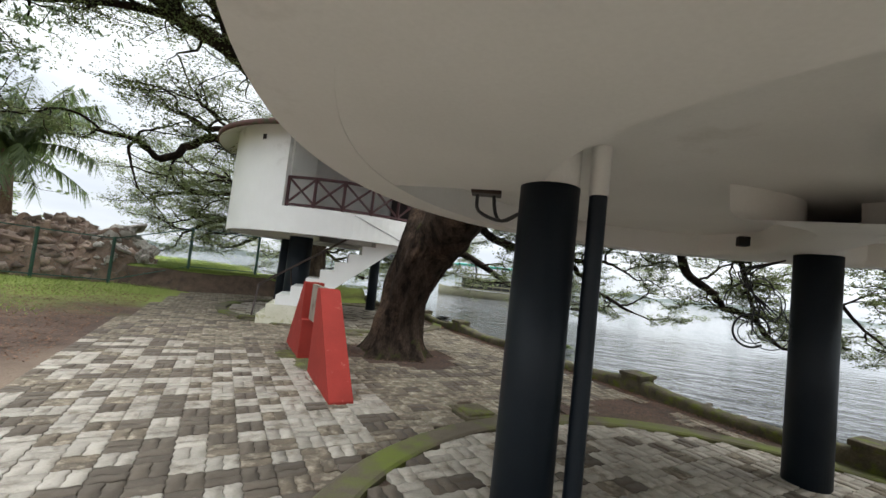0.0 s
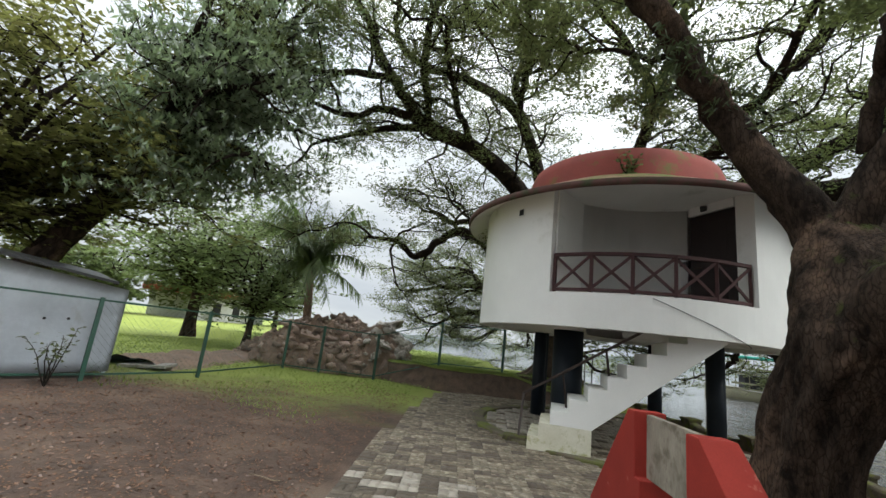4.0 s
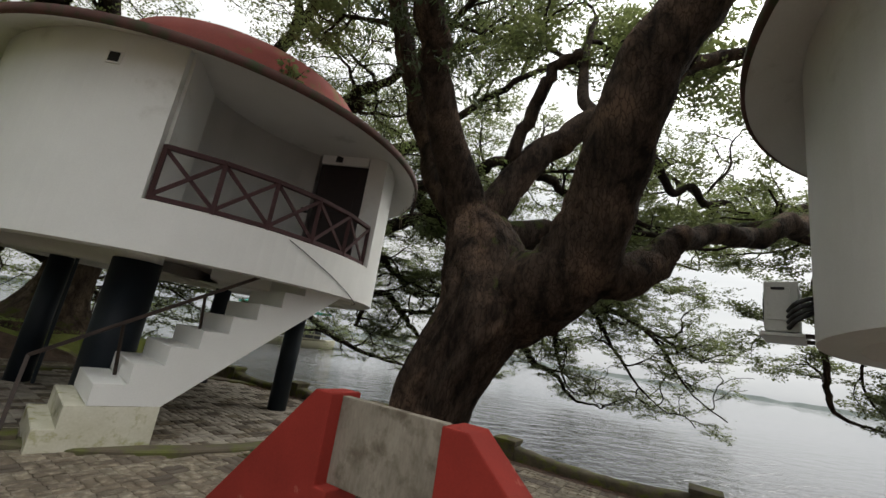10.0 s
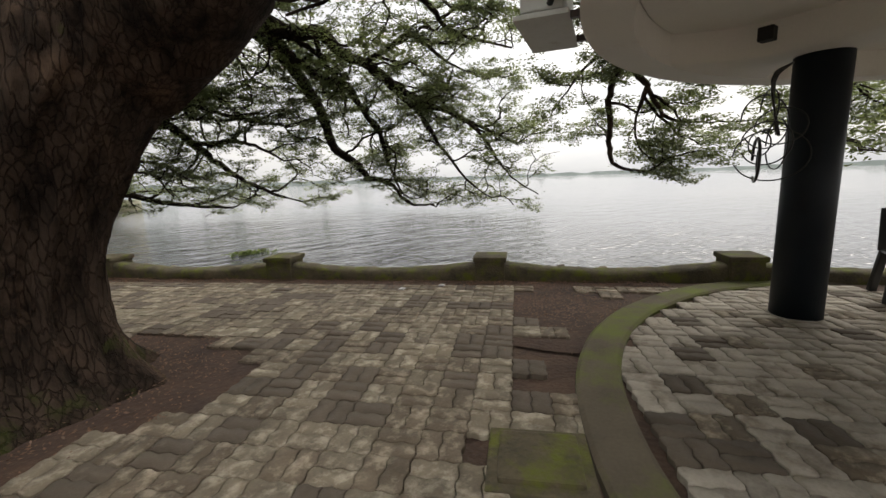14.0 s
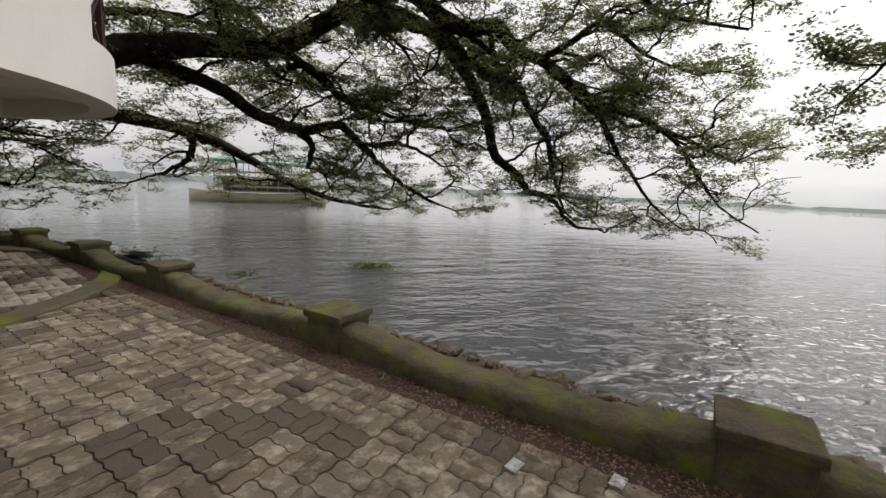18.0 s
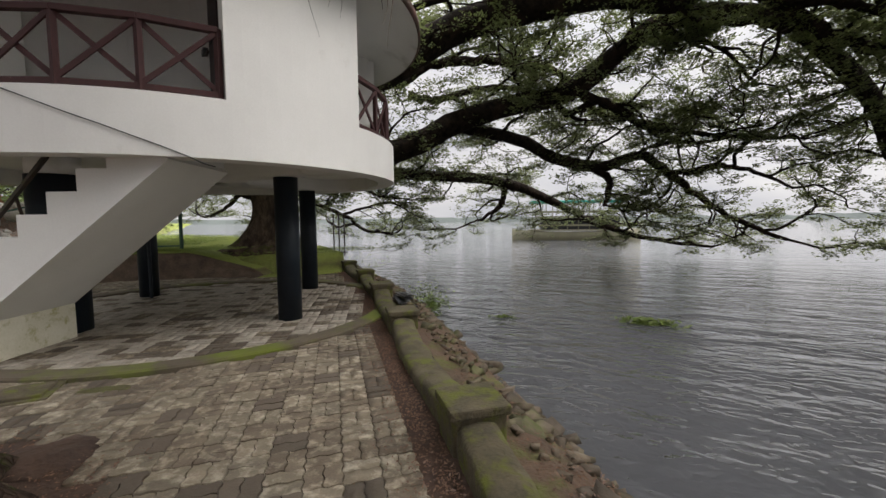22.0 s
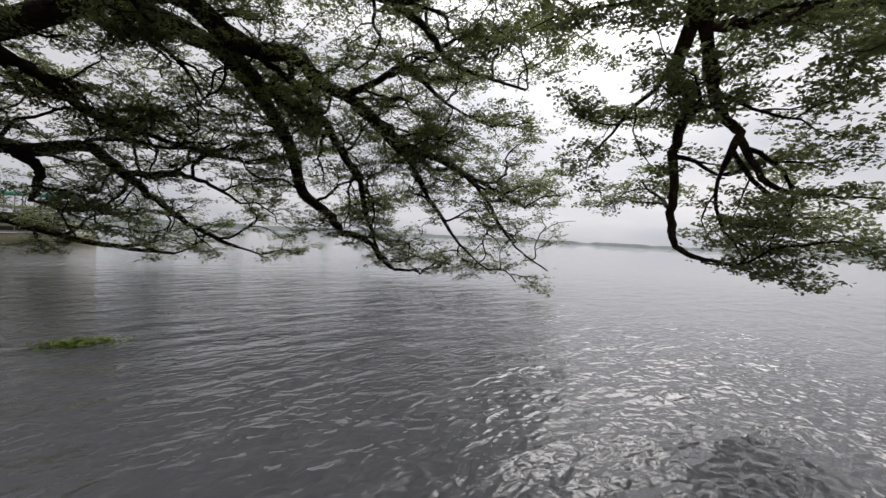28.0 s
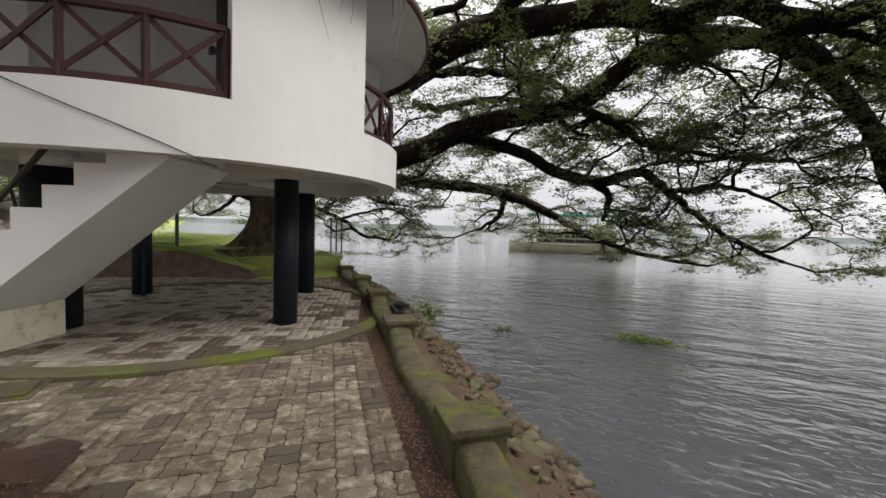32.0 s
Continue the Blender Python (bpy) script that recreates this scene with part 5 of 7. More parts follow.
    limbs = [
        [(-7, 18.3, 4, 0.45), (-7.5, 17.5, 5.8, 0.40), (-7.9, 16.7, 7.5, 0.34), (-9.0, 15.2, 8.7, 0.3), (-10.1, 13.7, 9.1, 0.27), (-10.4, 12.9, 9.7, 0.2), (-10.6, 11.9, 10.5, 0.15), (-10.5, 10.5, 11.6, 0.11), (-10.5, 9.5, 12.2, 0.08)],
        [(-10.2, 13.5, 9.2, 0.18), (-11.0, 12.3, 9.3, 0.13), (-11.7, 11.5, 8.8, 0.1), (-12.2, 10.3, 8.8, 0.06)],
        [(-10.6, 12.1, 10.3, 0.13), (-11.2, 11.0, 10.0, 0.11), (-11.8, 10.1, 9.7, 0.09), (-12.0, 9.4, 9.7, 0.07), (-11.9, 8.3, 9.9, 0.05)],
        [(-10.1, 13.7, 9.1, 0.16), (-11.6, 12.3, 8.6, 0.1), (-12.7, 11.0, 7.8, 0.06)],
        [(-6.7, 18.3, 4.2, 0.4), (-7.0, 17.8, 6.2, 0.3), (-7.3, 17.3, 8.1, 0.24), (-7.7, 15.8, 10.2, 0.2), (-9.1, 14.2, 11.1, 0.16), (-10.2, 12.8, 11.3, 0.13), (-10.4, 11.8, 11.9, 0.1), (-9.9, 11.3, 12.6, 0.08), (-9.9, 10.4, 13.2, 0.06)],
        [(-7.6, 15.9, 10.2, 0.14), (-7.4, 15.2, 11.2, 0.12), (-6.1, 15.1, 11.8, 0.09), (-5.6, 14.6, 12.5, 0.07), (-6.6, 13.6, 13.0, 0.05)],
        [(-7.4, 15.2, 11.2, 0.1), (-6.9, 14.7, 12.2, 0.09), (-7.2, 13.8, 13.1, 0.07), (-8.2, 12.7, 13.8, 0.05)],
        [(-7.3, 18.3, 3.4, 0.32), (-8.3, 16.3, 4.8, 0.2), (-9.0, 15.5, 5.5, 0.17), (-9.7, 15.0, 5.3, 0.14), (-10.5, 14.4, 4.4, 0.12), (-10.8, 13.8, 4.8, 0.08), (-11.4, 12.8, 4.8, 0.05)],
        [(-8.0, 16.8, 5.0, 0.14), (-8.6, 16.0, 6.0, 0.12), (-9.5, 15.1, 5.8, 0.1), (-9.8, 14.1, 6.0, 0.06)],
        [(-6.5, 18.3, 4.2, 0.32), (-5.3, 18.0, 6.0, 0.25), (-4.4, 17.7, 7.5, 0.2), (-3.4, 16.8, 9.0, 0.17), (-3.0, 16.2, 9.8, 0.15), (-2.3, 15.3, 10.7, 0.12), (-1.9, 14.3, 11.8, 0.08)],
        [(-6, 18, 4.2, 0.3), (-3.8, 17.6, 6.4, 0.22), (-1.8, 17.1, 7.8, 0.18), (-1.0, 16.4, 8.0, 0.16), (-1.1, 16.0, 8.3, 0.14), (-0.4, 15.5, 8.5, 0.1), (-0.2, 15.2, 8.9, 0.07)],
        [(-7.3, 18.8, 2.6, 0.24), (-8.47, 17.9, 3.64, 0.15), (-10.24, 18.54, 4, 0.13), (-11.87, 18.73, 4.01, 0.1), (-13.54, 18.8, 3.89, 0.07), (-14.63, 18.47, 3.58, 0.05)],
        [(-7.4, 18.9, 2.3, 0.2), (-8.62, 18.36, 2.74, 0.12), (-10.03, 18.78, 2.98, 0.1), (-11.89, 19.45, 2.89, 0.09), (-13.6, 19.53, 2.13, 0.06)],
        [(-7.2, 19.3, 2.2, 0.2), (-8.8, 20.6, 3.0, 0.14), (-10.4, 21.5, 2.8, 0.11), (-11.8, 22.0, 2.2, 0.08), (-12.8, 22.0, 1.7, 0.05)],
        [(-8.8, 20.6, 3.0, 0.1), (-9.6, 22.0, 2.9, 0.08), (-10.2, 23.2, 2.3, 0.06), (-10.6, 24.0, 1.7, 0.04)],
        [(-10.24, 18.54, 4, 0.08), (-10.92, 18.49, 4.66, 0.08), (-12.02, 18.47, 4.84, 0.07), (-13.46, 18.21, 4.68, 0.05)],
        [(-10.1, 13.7, 9.1, 0.14), (-9.0, 12.0, 10.4, 0.12), (-7.4, 10.6, 11.2, 0.09), (-5.8, 9.6, 11.8, 0.06)],
        [(-3.0, 16.2, 9.8, 0.12), (-3.6, 14.6, 10.8, 0.1), (-4.2, 12.8, 11.6, 0.08), (-4.0, 11.0, 12.2, 0.05)],
        [(-0.4, 15.5, 8.5, 0.1), (0.4, 14.0, 9.4, 0.09), (0.8, 12.4, 10.0, 0.07), (0.2, 10.8, 10.6, 0.05)],
        [(-7.7, 15.8, 10.2, 0.14), (-6.6, 14.4, 10.8, 0.12), (-5.8, 12.8, 11.2, 0.09), (-5.6, 11.2, 11.9, 0.06)],
        [(-9.0, 15.2, 8.7, 0.13), (-8.8, 13.6, 9.6, 0.11), (-8.2, 12.2, 10.2, 0.08), (-7.4, 11.0, 10.3, 0.05)],
        [(-1.8, 17.1, 7.8, 0.14), (-0.2, 16.6, 9.4, 0.12), (1.4, 15.6, 10.6, 0.09), (2.6, 14.2, 11.2, 0.06)],
    ]
    crown_tree(e, limbs, trunk, 23, ((0.9, (1.8, 3.6), 0.06), (0.5, (0.9, 1.8), 0.025), (0.36, (0.35, 0.75), 0.009)), 150000, (0.08, 0.04, 0.7), BRANCH, trunk_bark=BARK_PALE, spread=0.2, low=0.35, above=0.1, dense=lambda q: 2.8 if q[0] < -7.8 and q[2] < 5.6 else 1.9)
    edge = Vector((-0.5, 0.866, 0))
    def inside(q):
        p = Vector((q[0], q[1], q[2]))
        return (p - Vector((3.3, 8.6, 0))).dot(edge) > 0.9 * noise.noise(p * 0.5) or q[2] > 9.8
    crown_tree(e, over_lake, None, 29, ((1.05, (1.8, 3.8), 0.075), (0.52, (0.9, 1.9), 0.03), (0.4, (0.4, 0.9), 0.012)), 320000, (0.12, 0.056, 0.6), BRANCH, spread=0.17, low=-0.35, above=-0.4, clear=inside, dense=lambda q: 1.6 if noise.noise(Vector((q[0], q[1], q[2])) * 0.55) > -0.12 else 0.9)


tree_beside_stand()
tree_by_cottage()


# ---- fittings of the cottages ----
PLASTIC = material("black_plastic", (0.015, 0.015, 0.016), (0.022, 0.022, 0.023), 0.4, 6, 60, 0.08)
METAL_WHITE = material("aged_white_metal", (0.55, 0.55, 0.52), (0.45, 0.45, 0.42), 0.5, 3, 40, 0.1, stain=(0.3, 0.25, 0.18), stain_scale=4, stain_at=0.66)
GREEN_STEEL = material("green_fence_paint", (0.02, 0.075, 0.05), (0.03, 0.06, 0.045), 0.5, 5, 50, 0.15)
SHEET = material("white_tarpaulin", (0.63, 0.66, 0.71), (0.50, 0.53, 0.58), 0.55, 1.2, 12, 0.35, stain=(0.36, 0.35, 0.33), stain_scale=1.1, stain_at=0.66, depth=0.03)
STONE = material("broken_laterite", (0.32, 0.235, 0.185), (0.16, 0.115, 0.09), 0.95, 1.5, 20, 0.8, stain=(0.27, 0.235, 0.205), stain_scale=1.3, stain_at=0.64, per_island=0.5, depth=0.03)
SHORE_STONE = material("shore_rubble", (0.15, 0.115, 0.08), (0.075, 0.058, 0.042), 0.93, 3, 25, 0.7, stain=(0.08, 0.09, 0.025), stain_scale=2.0, stain_at=0.56, per_island=0.4, depth=0.03)
SHORE_EARTH = material("mossy_shore_earth", (0.125, 0.078, 0.05), (0.065, 0.042, 0.029), 0.96, 4, 35, 0.9, stain=(0.09, 0.10, 0.02), stain_scale=2.2, stain_at=0.55, depth=0.04)
EARTH = material("dug_brown_earth", (0.26, 0.18, 0.135), (0.13, 0.088, 0.066), 0.97, 3, 14, 1.0, stain=(0.23, 0.18, 0.15), stain_scale=3, stain_at=0.6, depth=0.06)
BANK_EARTH = material("damp_dug_earth", (0.115, 0.078, 0.054), (0.05, 0.034, 0.025), 0.97, 4, 22, 1.0, stain=(0.12, 0.08, 0.055), stain_scale=2.4, stain_at=0.6, depth=0.05)
RUBBLE_PALE = material("pale_broken_concrete", (0.52, 0.48, 0.43), (0.33, 0.30, 0.26), 0.93, 2.5, 30, 0.6, stain=(0.12, 0.09, 0.07), stain_scale=3, stain_at=0.55, depth=0.02)
BRICK_RED = material("red_tile_roof", (0.36, 0.11, 0.07), (0.26, 0.08, 0.05), 0.85, 2, 20, 0.2)
PAPER = material("crumpled_white_plastic", (0.55, 0.55, 0.54), (0.26, 0.26, 0.27), 0.6, 14, 60, 0.4, stain=(0.12, 0.12, 0.13), stain_scale=16, stain_at=0.56)
DRY_TWIG = material("dry_twig", (0.24, 0.18, 0.12), (0.15, 0.11, 0.075), 0.9, 8, 60, 0.3)
BOAT_WOOD = material("olive_boat_hull", (0.15, 0.14, 0.08), (0.10, 0.095, 0.06), 0.7, 1, 10, 0.1)
BOAT_GREEN = material("green_boat_roof", (0.03, 0.32, 0.24), (0.03, 0.25, 0.19), 0.6, 1, 10, 0.1)
# the haze of distance is mixed into this flat grey-green
FAR_HAZE_GREEN = material("haze_tinted_trees", (0.115, 0.13, 0.122), (0.085, 0.10, 0.092), 0.95, 0.05, 0.4, 0.0)
DARK_VOID = material("dark_opening", (0.015, 0.015, 0.016), None, 0.8, 3, 30, 0.1)


def pipe(name, pts, r, mat, parent=None, n=8, label="", smooth=4):
    p = smooth_line(np.c_[np.array(pts, float), np.full(len(pts), r)], smooth)
    v, f = tubes([p], n)
    return arrays(name, v, f, mat, parent, True, label)


def on_wall(c, a, r, z):
    return Vector((c[0] + r * math.cos(radians(a)), c[1] + r * math.sin(radians(a)), z))


def facing(c, a, r, z):
    """A pose on the round wall: x along the wall, y outward."""
    return Matrix.Translation(on_wall(c, a, r, z)) @ pose(0, 0, 0, 0, 0, a - 90)


def fittings():
    # small square vent, lamp over the door and a switch box
    v = part("vent", boxed(facing(COT_A, -110.0, RAD, 4.33), 0.13, 0.05, 0.13, 0.01), DARK_VOID, cot_a, "small square wall vent")
    part("vent_frame", boxed(facing(COT_A, -110.0, RAD + 0.01, 4.33), 0.17, 0.02, 0.17, 0.005), SOFFIT, v)
    lamp = part("door_lamp", boxed(pose(-1.5, 12.55, 4.66), 0.12, 0.12, 0.10, 0.02), PLASTIC, cot_a, "dark lamp over the door")
    part("switch_box", boxed(pose(-1.9, 12.82, 3.62, 0, 0, -30), 0.16, 0.06, 0.09, 0.01), PLASTIC, cot_a, "black switch box")
    part("door_handle", boxed(pose(-1.62, 12.62, 3.5, 0, 0, -33), 0.16, 0.03, 0.03, 0.008), STEEL, cot_a, "steel door handle")
    # drain pipe beside the lake-side column and the rear one
    pipe("drain_pipe", ((-5.25, 14.2, 0), (-5.25, 14.2, 1.2), (-5.25, 14.2, 2.34)), 0.03, NAVY, cot_a)
    pipe("drain_pipe", ((-1.22, 13.78, 2.1), (-1.2, 13.8, 2.2), (-1.2, 13.8, 2.34)), 0.045, SOFFIT, cot_a)
    # sagging cable that crosses the band of the first cottage
    pts = [on_wall(COT_A, a, RAD + 0.012, z) for a, z in ((-66, 2.66), (-61, 2.55), (-56, 2.44), (-52, 2.36), (-48.3, 2.28), (-44, 2.19), (-40, 2.10), (-38, 2.045))] + [on_wall(COT_A, -36, RAD - 0.1, 2.03)]
    cable = pipe("cable", pts, 0.006, PLASTIC, None, 6)
    tagged(cable, "thin black cable slung along the white cottage wall", "cable")
    # second cottage: flat part of the underside, beam over the column, pipe, hanging wires
    bm = arc_wall(bmesh.new(), COT_B, 1.95, RAD - 0.1, 2.104, 2.345, 172, 258)
    part("underside_panel", bm, WHITE, cot_b, "flat white underside")
    def beam(cot, c, a, wide):
        """A deep beam whose sides flare in smooth curves towards the rim and the middle."""
        bm = bmesh.new()
        rows = []
        for i in range(33):
            s = 0.35 + 2.62 * i / 32
            w = wide / 2 + 0.75 * max(0, (s - 2.15) / 0.82) ** 2.4 + 0.6 * max(0, (1.15 - s) / 0.8) ** 2.2
            m = facing(c, a, s, 0)
            rows.append([bm.verts.new(m @ Vector((x, 0, z))) for x, z in ((-w - 0.02, 2.345), (-w - 0.012, 2.17), (-w + 0.02, 2.118), (-w + 0.06, 2.103), (w - 0.06, 2.103), (w - 0.02, 2.118), (w + 0.012, 2.17), (w + 0.02, 2.345))])
        for p, q in zip(rows, rows[1:]):
            for k in range(7):
                bm.faces.new((p[k], p[k + 1], q[k + 1], q[k]))
        bmesh.ops.recalc_face_normals(bm, faces=bm.faces[:])
        part("beam", bm, WHITE, cot, "deep white beam with curved sides", True)
    for a, wide in ((72, 0.46), (5, 0.42), (290, 0.42)):
        beam(cot_b, COT_B, a, wide)
    for a, wide in ((-3, 0.4), (170, 0.4), (81, 0.4)):
        beam(cot_a, COT_A, a, wide)
    part("junction_box", boxed(facing(COT_B, 82, 2.35, 2.22), 0.10, 0.1, 0.10, 0.01), DARK_VOID, cot_b, "dark junction box")
    pipe("drain_pipe", ((1.82, 4.18, -0.02), (1.82, 4.18, 1.0), (1.82, 4.18, 2.06)), 0.05, NAVY, cot_b)
    pipe("drain_pipe", ((1.82, 4.18, 2.06), (1.82, 4.18, 2.2), (1.82, 4.18, 2.34)), 0.055, WHITE, cot_b, label="white upper pipe")
    part("lamp_plate", boxed(pose(1.18, 4.55, 2.105), 0.20, 0.14, 0.03, 0.01), STEEL, cot_b, "rusty lamp plate")
    for dx in (-0.06, 0.05):
        pipe("wire", ((1.18 + dx, 4.55, 2.10), (1.2 + dx, 4.55, 1.98), (1.30, 4.5, 1.92), (1.42, 4.38, 1.97)), 0.012, PLASTIC, cot_b)
    part("wall", arc_wall(bmesh.new(), COT_B, RAD - 0.14, RAD - 0.0025, 2.69, 3.07, 145, 195), WHITE, cot_b)
    lattice_rail(cot_b, COT_B, RAD - 0.06, 3.09, 3.8, 145.6, 194.4, 5)
    corners = [on_wall(COT_B, a, r, 0) for a, r in ((144, RAD - 0.15), (144, 2.0), (196, 2.0), (196, RAD - 0.15))]
    for name, p, q in (("recess_side", corners[0], corners[1]), ("recess_wall", corners[1], corners[2]), ("recess_side", corners[2], corners[3])):
        part(name, boxed(Matrix.Translation((p + q) / 2 + Vector((0, 0, 3.63))) @ (q - p).to_track_quat("X", "Z").to_matrix().to_4x4(), (q - p).length, 0.1, 2.2), WHITE, cot_b)
    rng = random.Random(8)
    wires = thing("cable_coil", (4.1, 6.38, 1.3), "loose coils of thin black cable hanging beside a column", "cable coil")
    for i in range(9):
        c = Vector((4.0 + rng.uniform(-0.1, 0.05), 6.42 + rng.uniform(-0.1, 0.06), rng.uniform(1.25, 1.75)))
        r, tilt = rng.uniform(0.10, 0.26), rng.uniform(0, 3.14)
        pts = [c + Vector((r * math.cos(t) * math.cos(tilt), r * math.cos(t) * math.sin(tilt), r * 0.8 * math.sin(t))) for t in np.linspace(0, 2 * math.pi * rng.uniform(0.8, 1.0), 14)]
        pipe("loop", pts, 0.006 if i else 0.012, PLASTIC, wires, 5)
    for i in range(4):
        a, b = Vector((4.12, 6.32, 2.05)), Vector((3.94 + 0.05 * i, 6.36, 1.5))
        pipe("loop", (a, a.lerp(b, 0.4) + Vector((-0.2 - 0.06 * i, 0.05, 0.05)), b), 0.008, PLASTIC, wires, 5)
    # air conditioner on its bracket
    ac = thing("air_conditioner", (2.1, 7.55, 2.1), "boxy off-white outdoor air conditioner on a steel bracket", "air conditioner")
    m = Matrix.Translation((2.32, 7.38, 2.43)) @ pose(0, 0, 0, 0, 0, 114 - 90)
    part("casing", boxed(m, 0.66, 0.25, 0.46, 0.015), METAL_WHITE, ac)
    part("side_cover", boxed(m @ pose(-0.334, 0.02, 0.02), 0.012, 0.17, 0.30, 0.004), METAL_WHITE, ac)
    part("grip", boxed(m @ pose(-0.34, 0.02, 0.16), 0.01, 0.10, 0.025, 0.003), DARK_VOID, ac)
    part("fan_grille", cylinder(bmesh.new(), m @ Vector((-0.06, 0.125, 0)), m @ Vector((-0.06, 0.14, 0)), 0.18, n=32), DARK_VOID, ac, "round dark fan grille")
    for s in (-0.24, 0.24):
        part("bracket", bar(bmesh.new(), m @ Vector((s, 0.14, -0.25)), m @ Vector((s, -0.45, -0.25)), 0.04, 0.04, 0.003), STEEL, ac)
    part("tray", boxed(m @ pose(0, 0, -0.26), 0.72, 0.32, 0.03, 0.004), METAL_WHITE, ac)
    for k in range(4):
        pipe("refrigerant_pipe", (m @ Vector((-0.33, -0.05, -0.05 - 0.05 * k)), m @ Vector((-0.42, -0.12, 0.02 - 0.05 * k)), m @ Vector((-0.32, -0.28, 0.10 - 0.04 * k))), 0.02, PLASTIC, ac)


fittings()


def eave_roots():
    """Dry aerial roots that hang from the eave of the first cottage."""
    rng = random.Random(31)
    e = thing("hanging_roots", tuple(on_wall(COT_A, -12, 3.69, 4.45)), "dark dry roots hanging from the mossy eave", "roots")
    def strand(a, r, length, sway, thick, mat=BRANCH):
        top = on_wall(COT_A, a, r, 4.55)
        side = Vector((-math.sin(radians(a)), math.cos(radians(a)), 0))
        pts = [top + side * (sway * t * t + 0.03 * math.sin(5 * t + a)) - Vector((0, 0, length * t)) for t in (0, 0.2, 0.4, 0.6, 0.8, 1.0)]
        p = smooth_line(np.array([(*q, thick * (1 - 0.75 * k / 5)) for k, q in enumerate(pts)]), 3)
        v, f = tubes([p], 5)
        arrays("root", v, f, mat, e, True)
    for _ in range(15):
        strand(rng.uniform(-15, -6), 3.68 + rng.uniform(-0.02, 0.05), rng.uniform(0.22, 0.52), rng.uniform(-0.08, 0.12), rng.uniform(0.008, 0.02))
    for a, length, sway in ((-23, 1.15, 0.16), (-16, 0.8, -0.18), (-15.2, 0.86, -0.06), (-20, 0.5, 0.1)):
        strand(a, 3.66, length, sway, 0.005)
    for a, length, sway in ((-5, 0.36, -0.05), (-1, 0.6, -0.12), (1, 0.85, -0.16)):
        strand(a, 3.62, length, sway, 0.007, DRY_TWIG)


eave_roots()


def moss_patches():
    """Thin mats of moss and soil over the pavers at the foot of the stand and the tree."""
    for x, y, rx, ry, turn, high, mat, label in (
            (-1.35, 7.70, 0.50, 0.20, -55, 0.012, MOSS, "thin mat of green moss at the stand's foot"),
            (-1.85, 8.10, 0.42, 0.22, -50, 0.012, MOSS, "thin mat of green moss at the stand's foot"),
            (-1.02, 9.15, 0.42, 0.20, -30, 0.03, SOIL, "low heap of dark soil under the slab"),
            (-0.36, 10.28, 0.30, 0.24, 20, 0.02, SOIL, "dark soil spilt over pavers behind the trunk"),
            (-1.2, 11.06, 0.32, 0.10, 25, 0.008, MOSS, "thin mat of green moss beside the cover")):
        m = pose(x, y, 0, 0, 0, turn)
        rings, n = 9, 44
        V, F = [(*(m @ Vector((0, 0, high))),)], []
        for i in range(1, rings + 1):
            for k in range(n):
                a = 2 * math.pi * k / n
                s = i / rings * (1 + 0.35 * noise.noise(Vector((math.cos(a) * 1.6, math.sin(a) * 1.6, x))) + 0.15 * noise.noise(Vector((math.cos(a) * 5, math.sin(a) * 5, y))))
                p = m @ Vector((rx * s * math.cos(a), ry * s * math.sin(a), 0))
                p.z = high * (1 - (i / rings) ** 2) * 1.4 - 0.012 * (i / rings) ** 4 + 0.012 * noise.noise(Vector((p.x * 9, p.y * 9, 4)))
                V.append((*p,))
        for k in range(n):
            F.append((0, 1 + k, 1 + (k + 1) % n))
            F += [(1 + i * n + k, 1 + (i + 1) * n + k, 1 + (i + 1) * n + (k + 1) % n, 1 + i * n + (k + 1) % n) for i in range(rings - 1)]
        bm = bmesh.new()
        vs = [bm.verts.new(v) for v in V]
        for f in F:
            bm.faces.new([vs[k] for k in f])
        bmesh.ops.recalc_face_normals(bm, faces=bm.faces[:])
        tagged(part("moss_mat" if mat is MOSS else "soil_heap", bm, mat, smooth=True), label, "moss" if mat is MOSS else "soil", kind="stuff")


moss_patches()


def roof_plant():
    """A seedling rooted at the foot of the red drum."""
    rng = np.random.default_rng(21)
    base = np.array((-2.66, 11.59, 5.18))
    e = thing("roof_plant", tuple(base), "small green seedling growing on the mossy roof", "plant")
    lines = [wander(base, (rng.normal(0, 0.7), rng.normal(0, 0.7), 1.0), rng.uniform(0.25, 0.5), 0.012, 0.004, rng, 0.2, (0, 0, 0.2), 0.08) for _ in range(9)]
    v, f = tubes(lines, 4)
    arrays("stem", v, f, BRANCH, e)
    tips = np.concatenate([l[1:, :3] for l in lines])
    tips = np.repeat(tips, 3, 0) + rng.normal(0, 0.05, (len(tips) * 3, 3))
    v, f = leaves(tips, rng, 0.11, 0.06, 0.6)
    tagged(arrays("foliage", v, f, LIGHT_LEAF, e), kind="stuff")


roof_plant()


def handrail():
    """The steel rail along the outer side of the flight."""
    e = thing("handrail", (-4.3, 11.0, 0), "thin dark steel handrail beside the white stair", "handrail")
    a, b = Vector((-4.42, 11.28, 0.80)), Vector((-2.30, 11.3, 2.14))
    part("rail", bar(bmesh.new(), a, b, 0.04, 0.045, 0.006), STEEL, e)
    part("post", bar(bmesh.new(), Vector((-4.33, 10.98, 0.0)), a, 0.04, 0.04, 0.004), STEEL, e)
    for t in (0.36, 0.72):
        p = a.lerp(b, t)
        part("post", bar(bmesh.new(), p, p + Vector((0.05, 0.1, -0.62)), 0.03, 0.03, 0.004), STEEL, e)
    part("foot_block", boxed(pose(-4.38, 10.95, 0.035, 0, 0, 20), 0.42, 0.34, 0.08, 0.02), MOSSY, e, "mossy concrete foot")


handrail()


